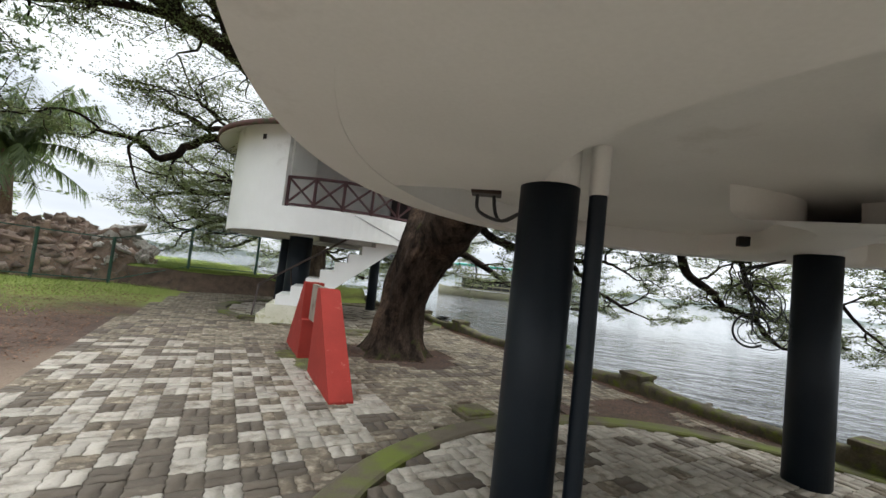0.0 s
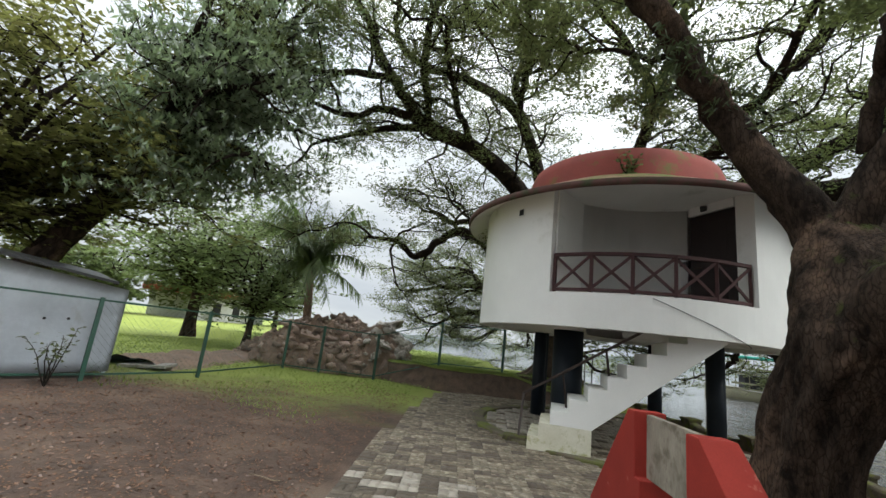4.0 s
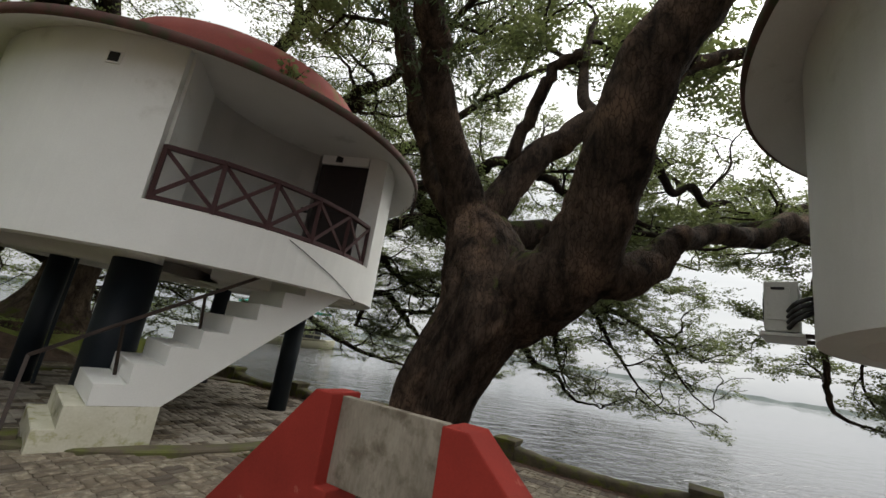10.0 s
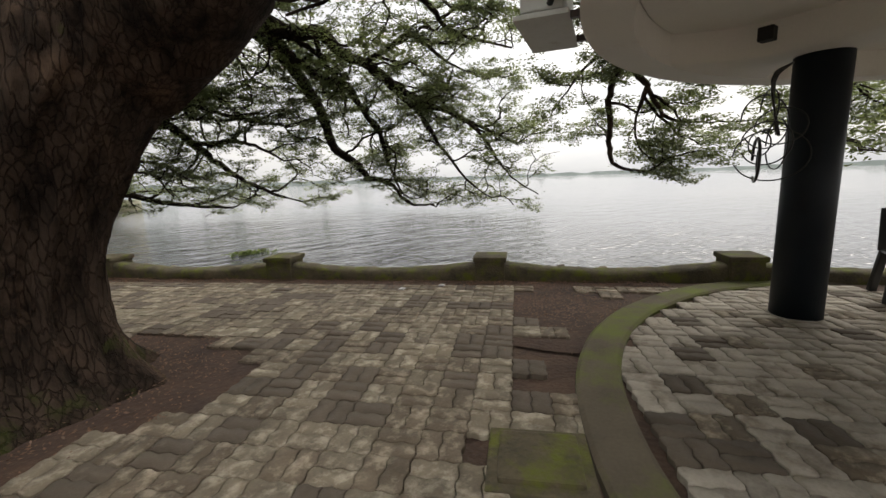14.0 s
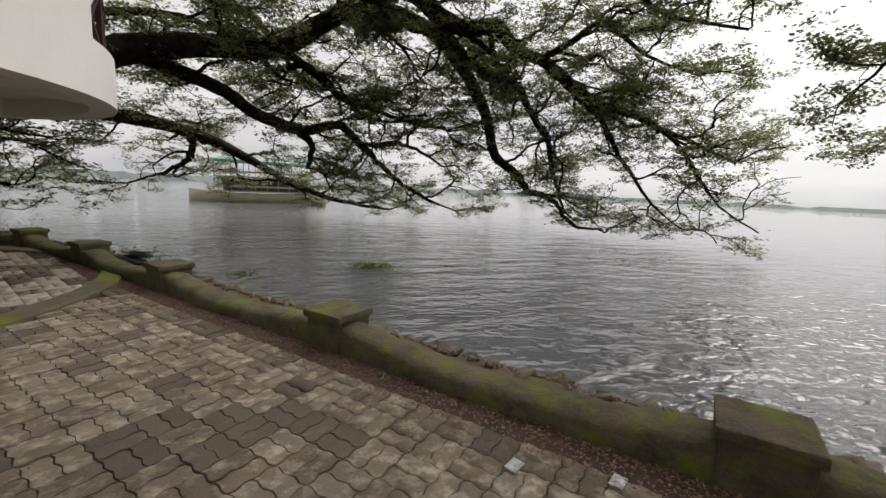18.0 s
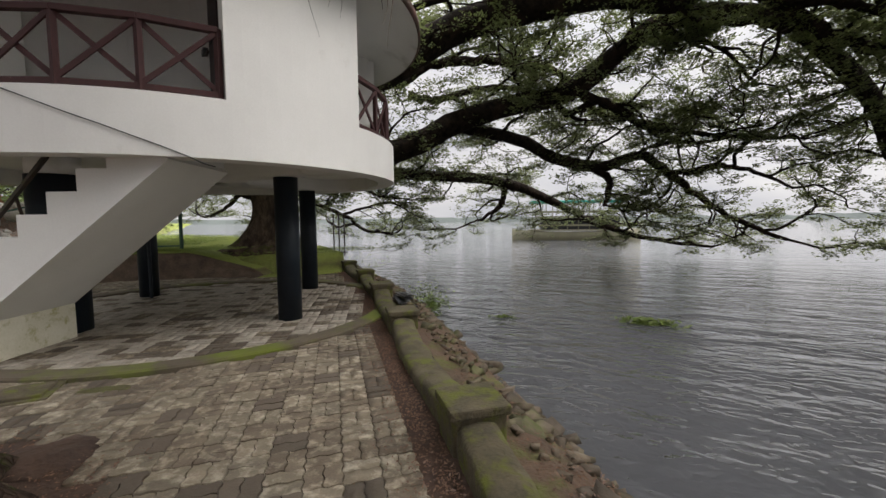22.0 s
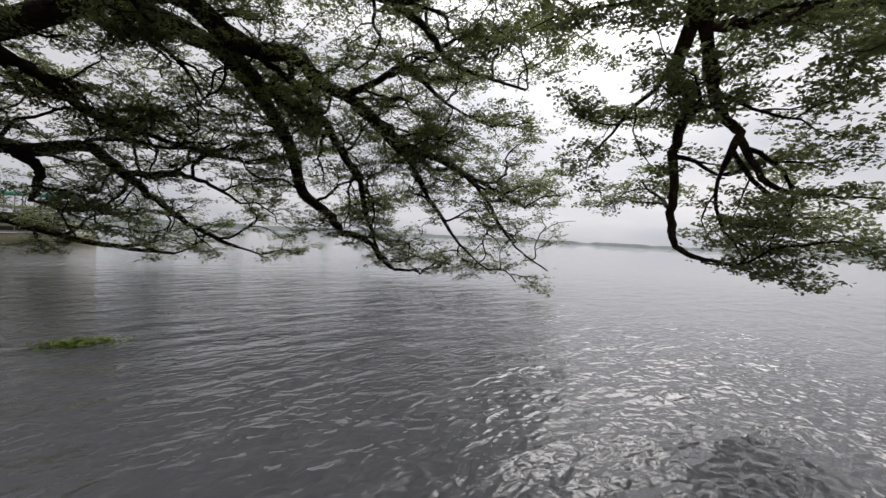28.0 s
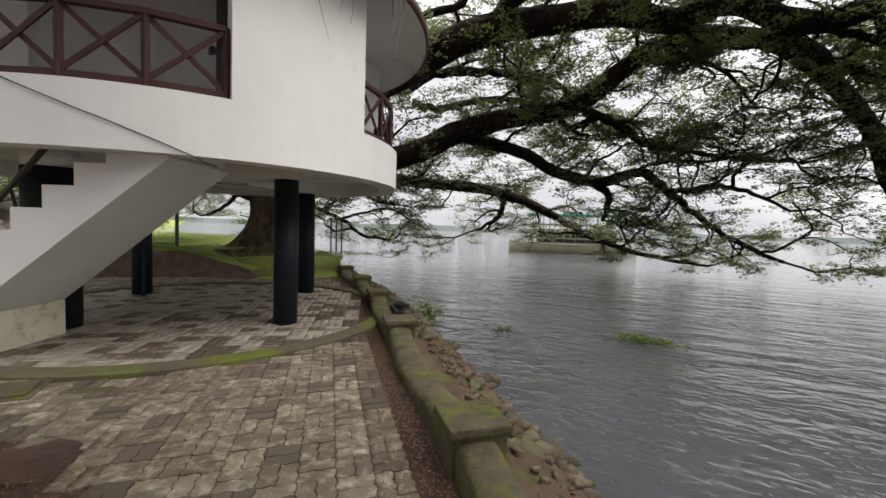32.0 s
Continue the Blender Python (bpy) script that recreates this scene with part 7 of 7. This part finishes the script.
def leaf_tree(name, label, base, top, center, radii, n, count, size, leaf, seed, levels=((1.2, (1.2, 2.4), 0.05), (0.7, (0.6, 1.3), 0.02), (0.45, (0.3, 0.6), 0.008)), spread=0.22, trunk_r=0.3, droop=0.0, pull2=(0, 0, 0.1)):
    """A tree with a tapered trunk, limbs to the edge of its crown, and single leaves."""
    rng = np.random.default_rng(seed)
    e = thing(name, base, label, "tree", "trees beyond the path")
    base, top, center = np.array(base, float), np.array(top, float), np.array(center, float)
    trunk = [(*base, trunk_r * 1.3), (*(base * 0.7 + top * 0.3), trunk_r), (*(base * 0.3 + top * 0.7), trunk_r * 0.85), (*top, trunk_r * 0.7)]
    limbs = []
    for i in range(n):
        a, z = i * 2.399 + rng.uniform(-0.3, 0.3), rng.uniform(-0.75, 0.95)
        c = math.sqrt(max(0.05, 1 - z * z))
        tip = center + np.array(radii) * (c * math.cos(a), c * math.sin(a), z) * rng.uniform(0.75, 1.0)
        mid = top * 0.5 + tip * 0.5 + rng.normal(0, 0.35, 3) + (0, 0, 0.5)
        limbs.append([(*top, trunk_r * 0.5), (*mid, trunk_r * 0.28), (*(mid * 0.4 + tip * 0.6), trunk_r * 0.18), (*tip, 0.03)])
    crown_tree(e, limbs, trunk, seed, levels, count, size, BRANCH, leaf, spread, pull2=pull2)
    return e


leaf_tree("mango_tree", "large dark mango tree with dense drooping leaves", (-16.2, 4.4, 0.2), (-14.6, 7.2, 6.2), (-12.7, 8.3, 8.6), (2.3, 2.4, 4.9), 30, 27000, (0.24, 0.065, 0.6, 1.1), MANGO_LEAF, 31, ((0.8, (0.8, 1.8), 0.05), (0.55, (0.5, 1.1), 0.02), (0.4, (0.3, 0.6), 0.008)), 0.2, 0.4, pull2=(0, 0, -0.4))
leaf_tree("broadleaf_tree", "olive green broadleaf tree behind the white shed", (-16.4, 3.2, 0.3), (-16.0, 3.8, 3.0), (-15.2, 4.9, 6.2), (2.3, 3.8, 3.3), 30, 34000, (0.20, 0.08, 0.5), OLIVE_LEAF, 32, spread=0.22)
leaf_tree("broadleaf_tree", "light green broadleaf tree behind the wire fence", (-24.5, 13.0, 0.3), (-24.5, 13.0, 2.6), (-24.2, 13.4, 4.9), (2.8, 3.8, 2.4), 20, 18000, (0.22, 0.1, 0.5), LIGHT_LEAF, 33, spread=0.28)
leaf_tree("broadleaf_tree", "small light green tree behind the rubble heap", (-19.6, 13.6, 0.3), (-19.5, 13.6, 1.8), (-19.3, 13.6, 3.6), (1.7, 2.0, 1.7), 16, 9000, (0.20, 0.09, 0.5), LIGHT_LEAF, 36, spread=0.22, trunk_r=0.16)
for k, (x, y, h, r) in enumerate(((-47, 22, 9, 4), (-50, 33, 9, 4.5), (-52, 10, 10, 5), (-46, 14, 8, 3.6), (-48, 0, 10, 6), (-30, -8, 9, 5))):
    leaf_tree("far_tree", "green tree at the far side of the field", (x, y, 0.3), (x, y, h * 0.3), (x, y, h * 0.6), (r, r, h * 0.42), 16, 9000, (0.42, 0.2, 0.6), LIGHT_LEAF if k % 2 else RAIN_LEAF, 40 + k, ((1.6, (1.2, 2.4), 0.05), (1.0, (0.7, 1.3), 0.03), (0.8, (0.4, 0.8), 0.012)), 0.45)


def palm():
    rng = np.random.default_rng(6)
    e = thing("palm_tree", (-15.9, 14.1, 0.3), "coconut palm with drooping fronds behind the rubble heap", "tree")
    v, f = tubes([smooth_line([(-15.9, 14.2, 0.2, 0.26), (-15.95, 14.1, 1.8, 0.18), (-15.9, 13.9, 3.2, 0.16), (-15.9, 13.8, 4.2, 0.19)])], 12, 0.03)
    arrays("trunk", v, f, PALM_BARK, e, True)
    for i in range(52):
        a, up = i * 2.4 + rng.uniform(-0.2, 0.2), rng.uniform(-0.35, 3.4)
        line = wander((-15.9, 13.8, 4.1), (math.cos(a), math.sin(a), up + 0.4), rng.uniform(2.2, 3.4), 0.045, 0.008, rng, 0.03, (0, 0, -0.9), 0.25)
        v, f = tubes([line], 4)
        stem = arrays("frond", v, f, PALM_LEAF, e)
        p = np.repeat(line[2:, :3], 10, 0)
        t = np.repeat(np.gradient(line[:, :3], axis=0)[2:], 10, 0)
        t /= np.linalg.norm(t, axis=1)[:, None]
        s = np.cross(t, (0, 0, 1.0)) * np.tile((1, -1), len(p) // 2)[:, None]
        p = p + t * rng.uniform(-0.15, 0.15, (len(p), 1))
        d = s * 0.7 + t * 0.5 + np.array((0, 0, -0.95))
        d = d / np.linalg.norm(d, axis=1)[:, None] * rng.uniform(0.45, 0.8, (len(p), 1))
        w = np.cross(d, (0, 0, 1.0)) * 0.06
        v = np.stack([p - w, p + w, p + d + w * 0.2, p + d - w * 0.2], 1).reshape(-1, 3)
        arrays("leaflet_row", v, np.arange(len(v)).reshape(-1, 4), PALM_LEAF, stem)


palm()


def meadow():
    rng = np.random.default_rng(12)
    pts = []
    while len(pts) < 44000:
        x, y = rng.uniform(-24, -6), rng.uniform(6, 24)
        w = -0.62 * x + 0.785 * y + 3.5 + 3.5 * noise.noise(Vector((x * 0.55, y * 0.55, 0)))
        if left_of_path(x, y) > 0.3 and rng.uniform(15.5, 18.5) < w:
            pts.append((x, y, rise(x, y) + 0.03))
    while len(pts) < 56000:
        x, y = rng.uniform(-14, -3.6), rng.uniform(15, 21)
        if bank_side(x, y) > 0.05:
            pts.append((x, y, rise(x, y) + 0.04))
    p = np.array(pts)
    a = rng.uniform(0, 6.28, len(p))
    w = np.stack([np.cos(a), np.sin(a), np.zeros(len(p))], 1) * 0.007
    h = np.stack([rng.normal(0, 0.04, len(p)), rng.normal(0, 0.04, len(p)), rng.uniform(0.025, 0.075, len(p))], 1)
    v = np.stack([p - w, p + w, p + h + w * 0.2, p + h - w * 0.2], 1).reshape(-1, 3)
    tagged(arrays("grass", v, np.arange(len(v)).reshape(-1, 4), GRASS), "short fresh green grass on the bank and field", "grass", kind="stuff")


meadow()


def litter():
    def sheet(c, sx, sy, turn, label):
        bm = bmesh.new()
        bmesh.ops.create_grid(bm, x_segments=14, y_segments=8, size=0.5)
        m = pose(c[0], c[1], rise(c[0], c[1]) + 0.04, 0, 0, turn)
        for v in bm.verts:
            n1 = noise.noise(Vector((v.co.x * 7, v.co.y * 7, c[0])))
            v.co = m @ Vector((v.co.x * sx + 0.03 * n1, v.co.y * sy + 0.03 * noise.noise(Vector((v.co.y * 9, v.co.x * 5, 2))), 0.05 * n1))
        bmesh.ops.solidify(bm, geom=bm.faces[:], thickness=0.004)
        tagged(part("plastic_sheet", bm, PAPER), label, "litter", "litter on the soil")
    sheet((-4.35, 4.15), 0.52, 0.30, 55, "crumpled white plastic sheet lying on the soil")
    sheet((-5.7, 3.6), 0.36, 0.2, 40, "small crumpled white plastic scrap on the soil")
    for k, (x, y, a) in enumerate(((-3.62, 5.15, 1.2), (-4.1, 4.5, 2.6), (-4.9, 6.3, 0.4))):
        z = rise(x, y) + 0.02
        pts = [(x + 0.22 * s * math.cos(a) + 0.05 * math.sin(s * 4), y + 0.22 * s * math.sin(a), z + 0.01) for s in (-1, -0.4, 0.3, 1)]
        tagged(pipe("twig", pts, 0.007, DRY_TWIG), "dry fallen twig lying on the bare soil", "twig", "fallen twigs")
    for x, y in ((2.65, 9.5), (3.05, 9.25)):
        bm = boxed(pose(x, y, 0.012, 4, 3, 30), 0.10, 0.06, 0.008)
        tagged(part("plastic_scrap", bm, PAPER), "small pale plastic scrap on the pavers", "litter", "litter on the pavers")
    q = bank(4.2, 0.46)
    heap = thing("board_stack", (q.x, q.y, 0.02), "stack of dark weathered boards dumped behind the parapet", "boards")
    rng = random.Random(2)
    for k in range(9):
        m = pose(q.x + rng.uniform(-0.06, 0.06), q.y + rng.uniform(-0.08, 0.08), 0.03 + 0.022 * k, rng.uniform(-5, 5), rng.uniform(-4, 4), 126 + rng.uniform(-14, 14))
        part("board", boxed(m, rng.uniform(0.4, 0.6), rng.uniform(0.08, 0.16), 0.018, 0.003), PLASTIC, heap)


litter()


# ---- across the lake ----
def far_shore():
    bm = bmesh.new()
    top, low = [], []
    for i in range(0, 241):
        a = radians(-62 + 0.95 * i)
        d = 430 + 120 * math.sin(a * 2 + 1) + 25 * noise.noise(Vector((i * 0.15, 0, 0)))
        h = 3.4 + 2.2 * noise.noise(Vector((i * 0.35, 2, 0))) + 2.0 * noise.noise(Vector((i * 1.3, 3, 0)))
        x, y = d * math.cos(a), 10 + d * math.sin(a)
        low.append(bm.verts.new((x, y, WATER_Z)))
        top.append(bm.verts.new((x * 1.01, y * 1.01, WATER_Z + max(1.5, h))))
    for i in range(240):
        bm.faces.new((low[i], low[i + 1], top[i + 1], top[i]))
    tagged(part("backdrop", bm, FAR_HAZE_GREEN), "line of trees on the far shore, haze painted into the grey-green", "far shore", kind="structure")
    e = thing("field_house", (-52, 26, 0.3), "white bungalow with a red tiled roof beyond the field", "house")
    m = pose(-52, 26, 1.8, 0, 0, 120)
    part("wall", boxed(m, 12, 6, 3), METAL_WHITE, e)
    part("roof", boxed(m @ pose(0, 0, 1.9), 13.4, 7.4, 0.9, 0.35), BRICK_RED, e)
    for i in range(3):
        part("window", boxed(m @ pose((i - 1) * 3.4, -3.02, 0.2), 1.2, 0.1, 1.3), DARK_VOID, e)


far_shore()


def boat():
    e = thing("tour_boat", (0.6, 50.5, WATER_Z), "long pale two-deck tour boat with green roof on the lake", "boat")
    m = pose(0.6, 50.5, WATER_Z, 0, 0, 14)
    bm = bmesh.new()
    rows = []
    for i in range(21):
        t = i / 10 - 1
        w = 1.6 * (1 - abs(t) ** 5) + 0.05
        rise_ = 0.75 + 0.35 * abs(t) ** 3
        rows.append([bm.verts.new(m @ Vector((t * 6.0, y * w, z))) for y, z in ((-0.7, -0.1), (-1, rise_), (1, rise_), (0.7, -0.1))])
    for p, q in zip(rows, rows[1:]):
        for k in range(3):
            bm.faces.new((p[k], q[k], q[k + 1], p[k + 1]))
    part("hull", bm, BOAT_WOOD, e, smooth=True)
    for z in (0.95, 2.2):
        part("deck", boxed(m @ pose(0, 0, z), 9.6 - z, 2.8, 0.12), BOAT_WOOD, e)
        part("deck_rail", boxed(m @ pose(0, -1.4, z + 0.45), 9.4 - z, 0.05, 0.16), BOAT_WOOD, e)
    for i in range(9):
        x = -3.9 + i * 0.98
        part("post", bar(bmesh.new(), m @ Vector((x, -1.35, 0.9)), m @ Vector((x, -1.35, 3.5)), 0.06, 0.06), BOAT_WOOD, e)
        part("post", bar(bmesh.new(), m @ Vector((x, 1.35, 0.9)), m @ Vector((x, 1.35, 3.5)), 0.06, 0.06), BOAT_WOOD, e)
    part("cabin", boxed(m @ pose(0.3, 0, 1.55), 7.0, 2.2, 1.1), DARK_VOID, e, "dark shaded cabin")
    part("roof", boxed(m @ pose(0, 0, 3.6), 8.6, 3.2, 0.22, 0.08), BOAT_GREEN, e, "bright green roof")


boat()


# ---- paving pieces ----
def paving():
    floor = tagged(new("paving"), "grey zigzag concrete pavers in pairs with sandy joints", "paving", kind="structure")
    rng = random.Random(4)
    joined = ([], [], [], [])
    ang = math.atan2(ALONG.y, ALONG.x)
    # zone 3 has more pale blocks, partly in place of light off the lake
    zones = {1: (ang, QUAY0.x, QUAY0.y, (0.48, 0.79)), 2: (ang - 0.1, COT_A[0], COT_A[1], (0.66, 0.86)), 3: (ang + 0.02, COT_B[0], COT_B[1], (0.8, 0.93))}
    for zone, (turn, ox, oy, (low, high)) in zones.items():
        ca, sa = math.cos(turn), math.sin(turn)
        reach = 70 if zone == 1 else 15
        for i in range(-reach, reach + 1):
            for j in range(-reach, reach + 1):
                u, v = (i + 0.5) * CELL, (j + 0.5) * CELL
                x, y = ox + ca * u - sa * v, oy + sa * u + ca * v
                if not (-11 < x < 7 and -3 < y < 20) or paved(x, y) != zone:
                    continue
                kind = rng.random() + 0.25 * noise.noise(Vector((x * 0.35, y * 0.35, 9)))
                # beyond y = 8 darker tones put part of the crowns' shade into the blocks
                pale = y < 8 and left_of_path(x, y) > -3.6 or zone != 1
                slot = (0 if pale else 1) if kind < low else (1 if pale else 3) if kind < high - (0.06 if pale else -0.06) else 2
                upright = (i + j) % 2 == 0
                for k in (0, 1):
                    w, h = (CELL / 2, CELL) if upright else (CELL, CELL / 2)
                    x0, y0 = i * CELL + (k * CELL / 2 if upright else 0), j * CELL + (0 if upright else k * CELL / 2)
                    m = (upright, k, slot, x0, y0, w, h, ca, sa, ox, oy, x, y)
                    joined[slot].append(m)
    shapes = {}
    for upright in (True, False):
        for k in (0, 1):
            w, h = (CELL / 2, CELL) if upright else (CELL, CELL / 2)
            shapes[upright, k] = outline(k * CELL / 2 if upright else 0.0, 0.0 if upright else k * CELL / 2, w, h, 0.0058, 0.0085, CELL)[0]

    def block(shape):
        rim = np.array(shape)
        n = len(rim)
        v = np.concatenate([np.c_[rim, np.full(n, -0.045)], np.c_[rim, np.full(n, -0.004)], np.c_[rim * 0.975, np.zeros(n)]])
        return v, n

    built = {key: block(s) for key, s in shapes.items()}
    share = {}
    near = []
    for slot in (0, 1, 2, 3):
        rest = []
        for m in joined[slot]:
            cx, cy = m[11], m[12]
            d = abs((Vector((cx, cy, 0)) - QUAY0).dot(OUT) + 1.3)
            if len(near) < 300 and d < 0.62 and -1.6 < (Vector((cx, cy, 0)) - QUAY0).dot(ALONG) < 2.2:
                near.append(m)
            else:
                rest.append(m)
        V, loops, starts, totals, base = [], [], [], [], 0
        for upright, k, _, x0, y0, w, h, ca, sa, ox, oy, _, _ in rest:
            v, n = built[upright, k]
            tx, ty, dz = rng.gauss(0, 0.012), rng.gauss(0, 0.012), rng.gauss(0, 0.0025)
            cx, cy = x0 + w / 2, y0 + h / 2
            z = v[:, 2] + v[:, 0] * tx + v[:, 1] * ty + dz
            a = rng.gauss(0, 0.012)
            px_, py_ = v[:, 0] - a * v[:, 1] + cx, v[:, 1] + a * v[:, 0] + cy
            V.append(np.c_[ox + ca * px_ - sa * py_, oy + sa * px_ + ca * py_, z])
            for ring in (0, 1):
                for q in range(n):
                    starts.append(len(loops))
                    totals.append(4)
                    r = (q + 1) % n
                    loops += [base + ring * n + q, base + ring * n + r, base + ring * n + n + r, base + ring * n + n + q]
            starts.append(len(loops))
            totals.append(n)
            loops += list(range(base + 2 * n, base + 3 * n))
            base += 3 * n
        V = np.concatenate(V).astype(np.float32)
        me = bpy.data.meshes.new("pavers")
        me.vertices.add(len(V))
        me.vertices.foreach_set("co", V.ravel())
        me.loops.add(len(loops))
        me.loops.foreach_set("vertex_index", np.array(loops, np.int32))
        me.polygons.add(len(starts))
        me.polygons.foreach_set("loop_start", np.array(starts, np.int32))
        me.polygons.foreach_set("loop_total", np.array(totals, np.int32))
        me.update(calc_edges=True)
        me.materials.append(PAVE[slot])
        ob = tagged(new("pavers", me), kind="stuff")
        ob.parent = floor
    for upright, k, slot, x0, y0, w, h, ca, sa, ox, oy, _, _ in near:
        key = (upright, k, slot)
        if key not in share:
            v, n = built[upright, k]
            me = bpy.data.meshes.new("paver")
            faces = [(ring * n + q, ring * n + (q + 1) % n, ring * n + n + (q + 1) % n, ring * n + n + q) for ring in (0, 1) for q in range(n)] + [tuple(range(2 * n, 3 * n))]
            me.from_pydata([tuple(p) for p in v], [], faces)
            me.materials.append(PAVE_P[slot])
            share[key] = me
        ob = new("paver", share[key])
        cx, cy = x0 + w / 2, y0 + h / 2
        ob.matrix_world = Matrix.Translation((ox + ca * cx - sa * cy, oy + sa * cx + ca * cy, rng.gauss(0, 0.0025))) @ Euler((rng.gauss(0, 0.012), rng.gauss(0, 0.012), math.atan2(sa, ca) + rng.gauss(0, 0.012))).to_matrix().to_4x4()
        ob.parent = floor


paving()


def kerbs():
    """The raised rings round the two terraces."""
    for c, z, label in ((COT_A, 0.035, "low curved concrete kerb with green moss round the terrace"), (COT_B, 0.02, "flat curved concrete band with moss stains round the terrace")):
        bm = bmesh.new()
        n, rows = 150, []
        for i in range(n):
            a = 2 * math.pi * i / n
            w = 0.012 * noise.noise(Vector((math.cos(a) * 6, math.sin(a) * 6, c[0])))
            prof = ((2.93, -0.06), (2.935, z - 0.015), (2.96, z), (3.18, z), (3.205, z - 0.015), (3.21, -0.06))
            rows.append([bm.verts.new((c[0] + (r + w) * math.cos(a), c[1] + (r + w) * math.sin(a), h)) for r, h in prof])
        for i in range(n):
            p, q = rows[i], rows[(i + 1) % n]
            for k in range(len(p) - 1):
                bm.faces.new((p[k], p[k + 1], q[k + 1], q[k]))
        bmesh.ops.recalc_face_normals(bm, faces=bm.faces[:])
        tagged(part("kerb", bm, KERB, smooth=False), label, "kerb", kind="structure")


kerbs()
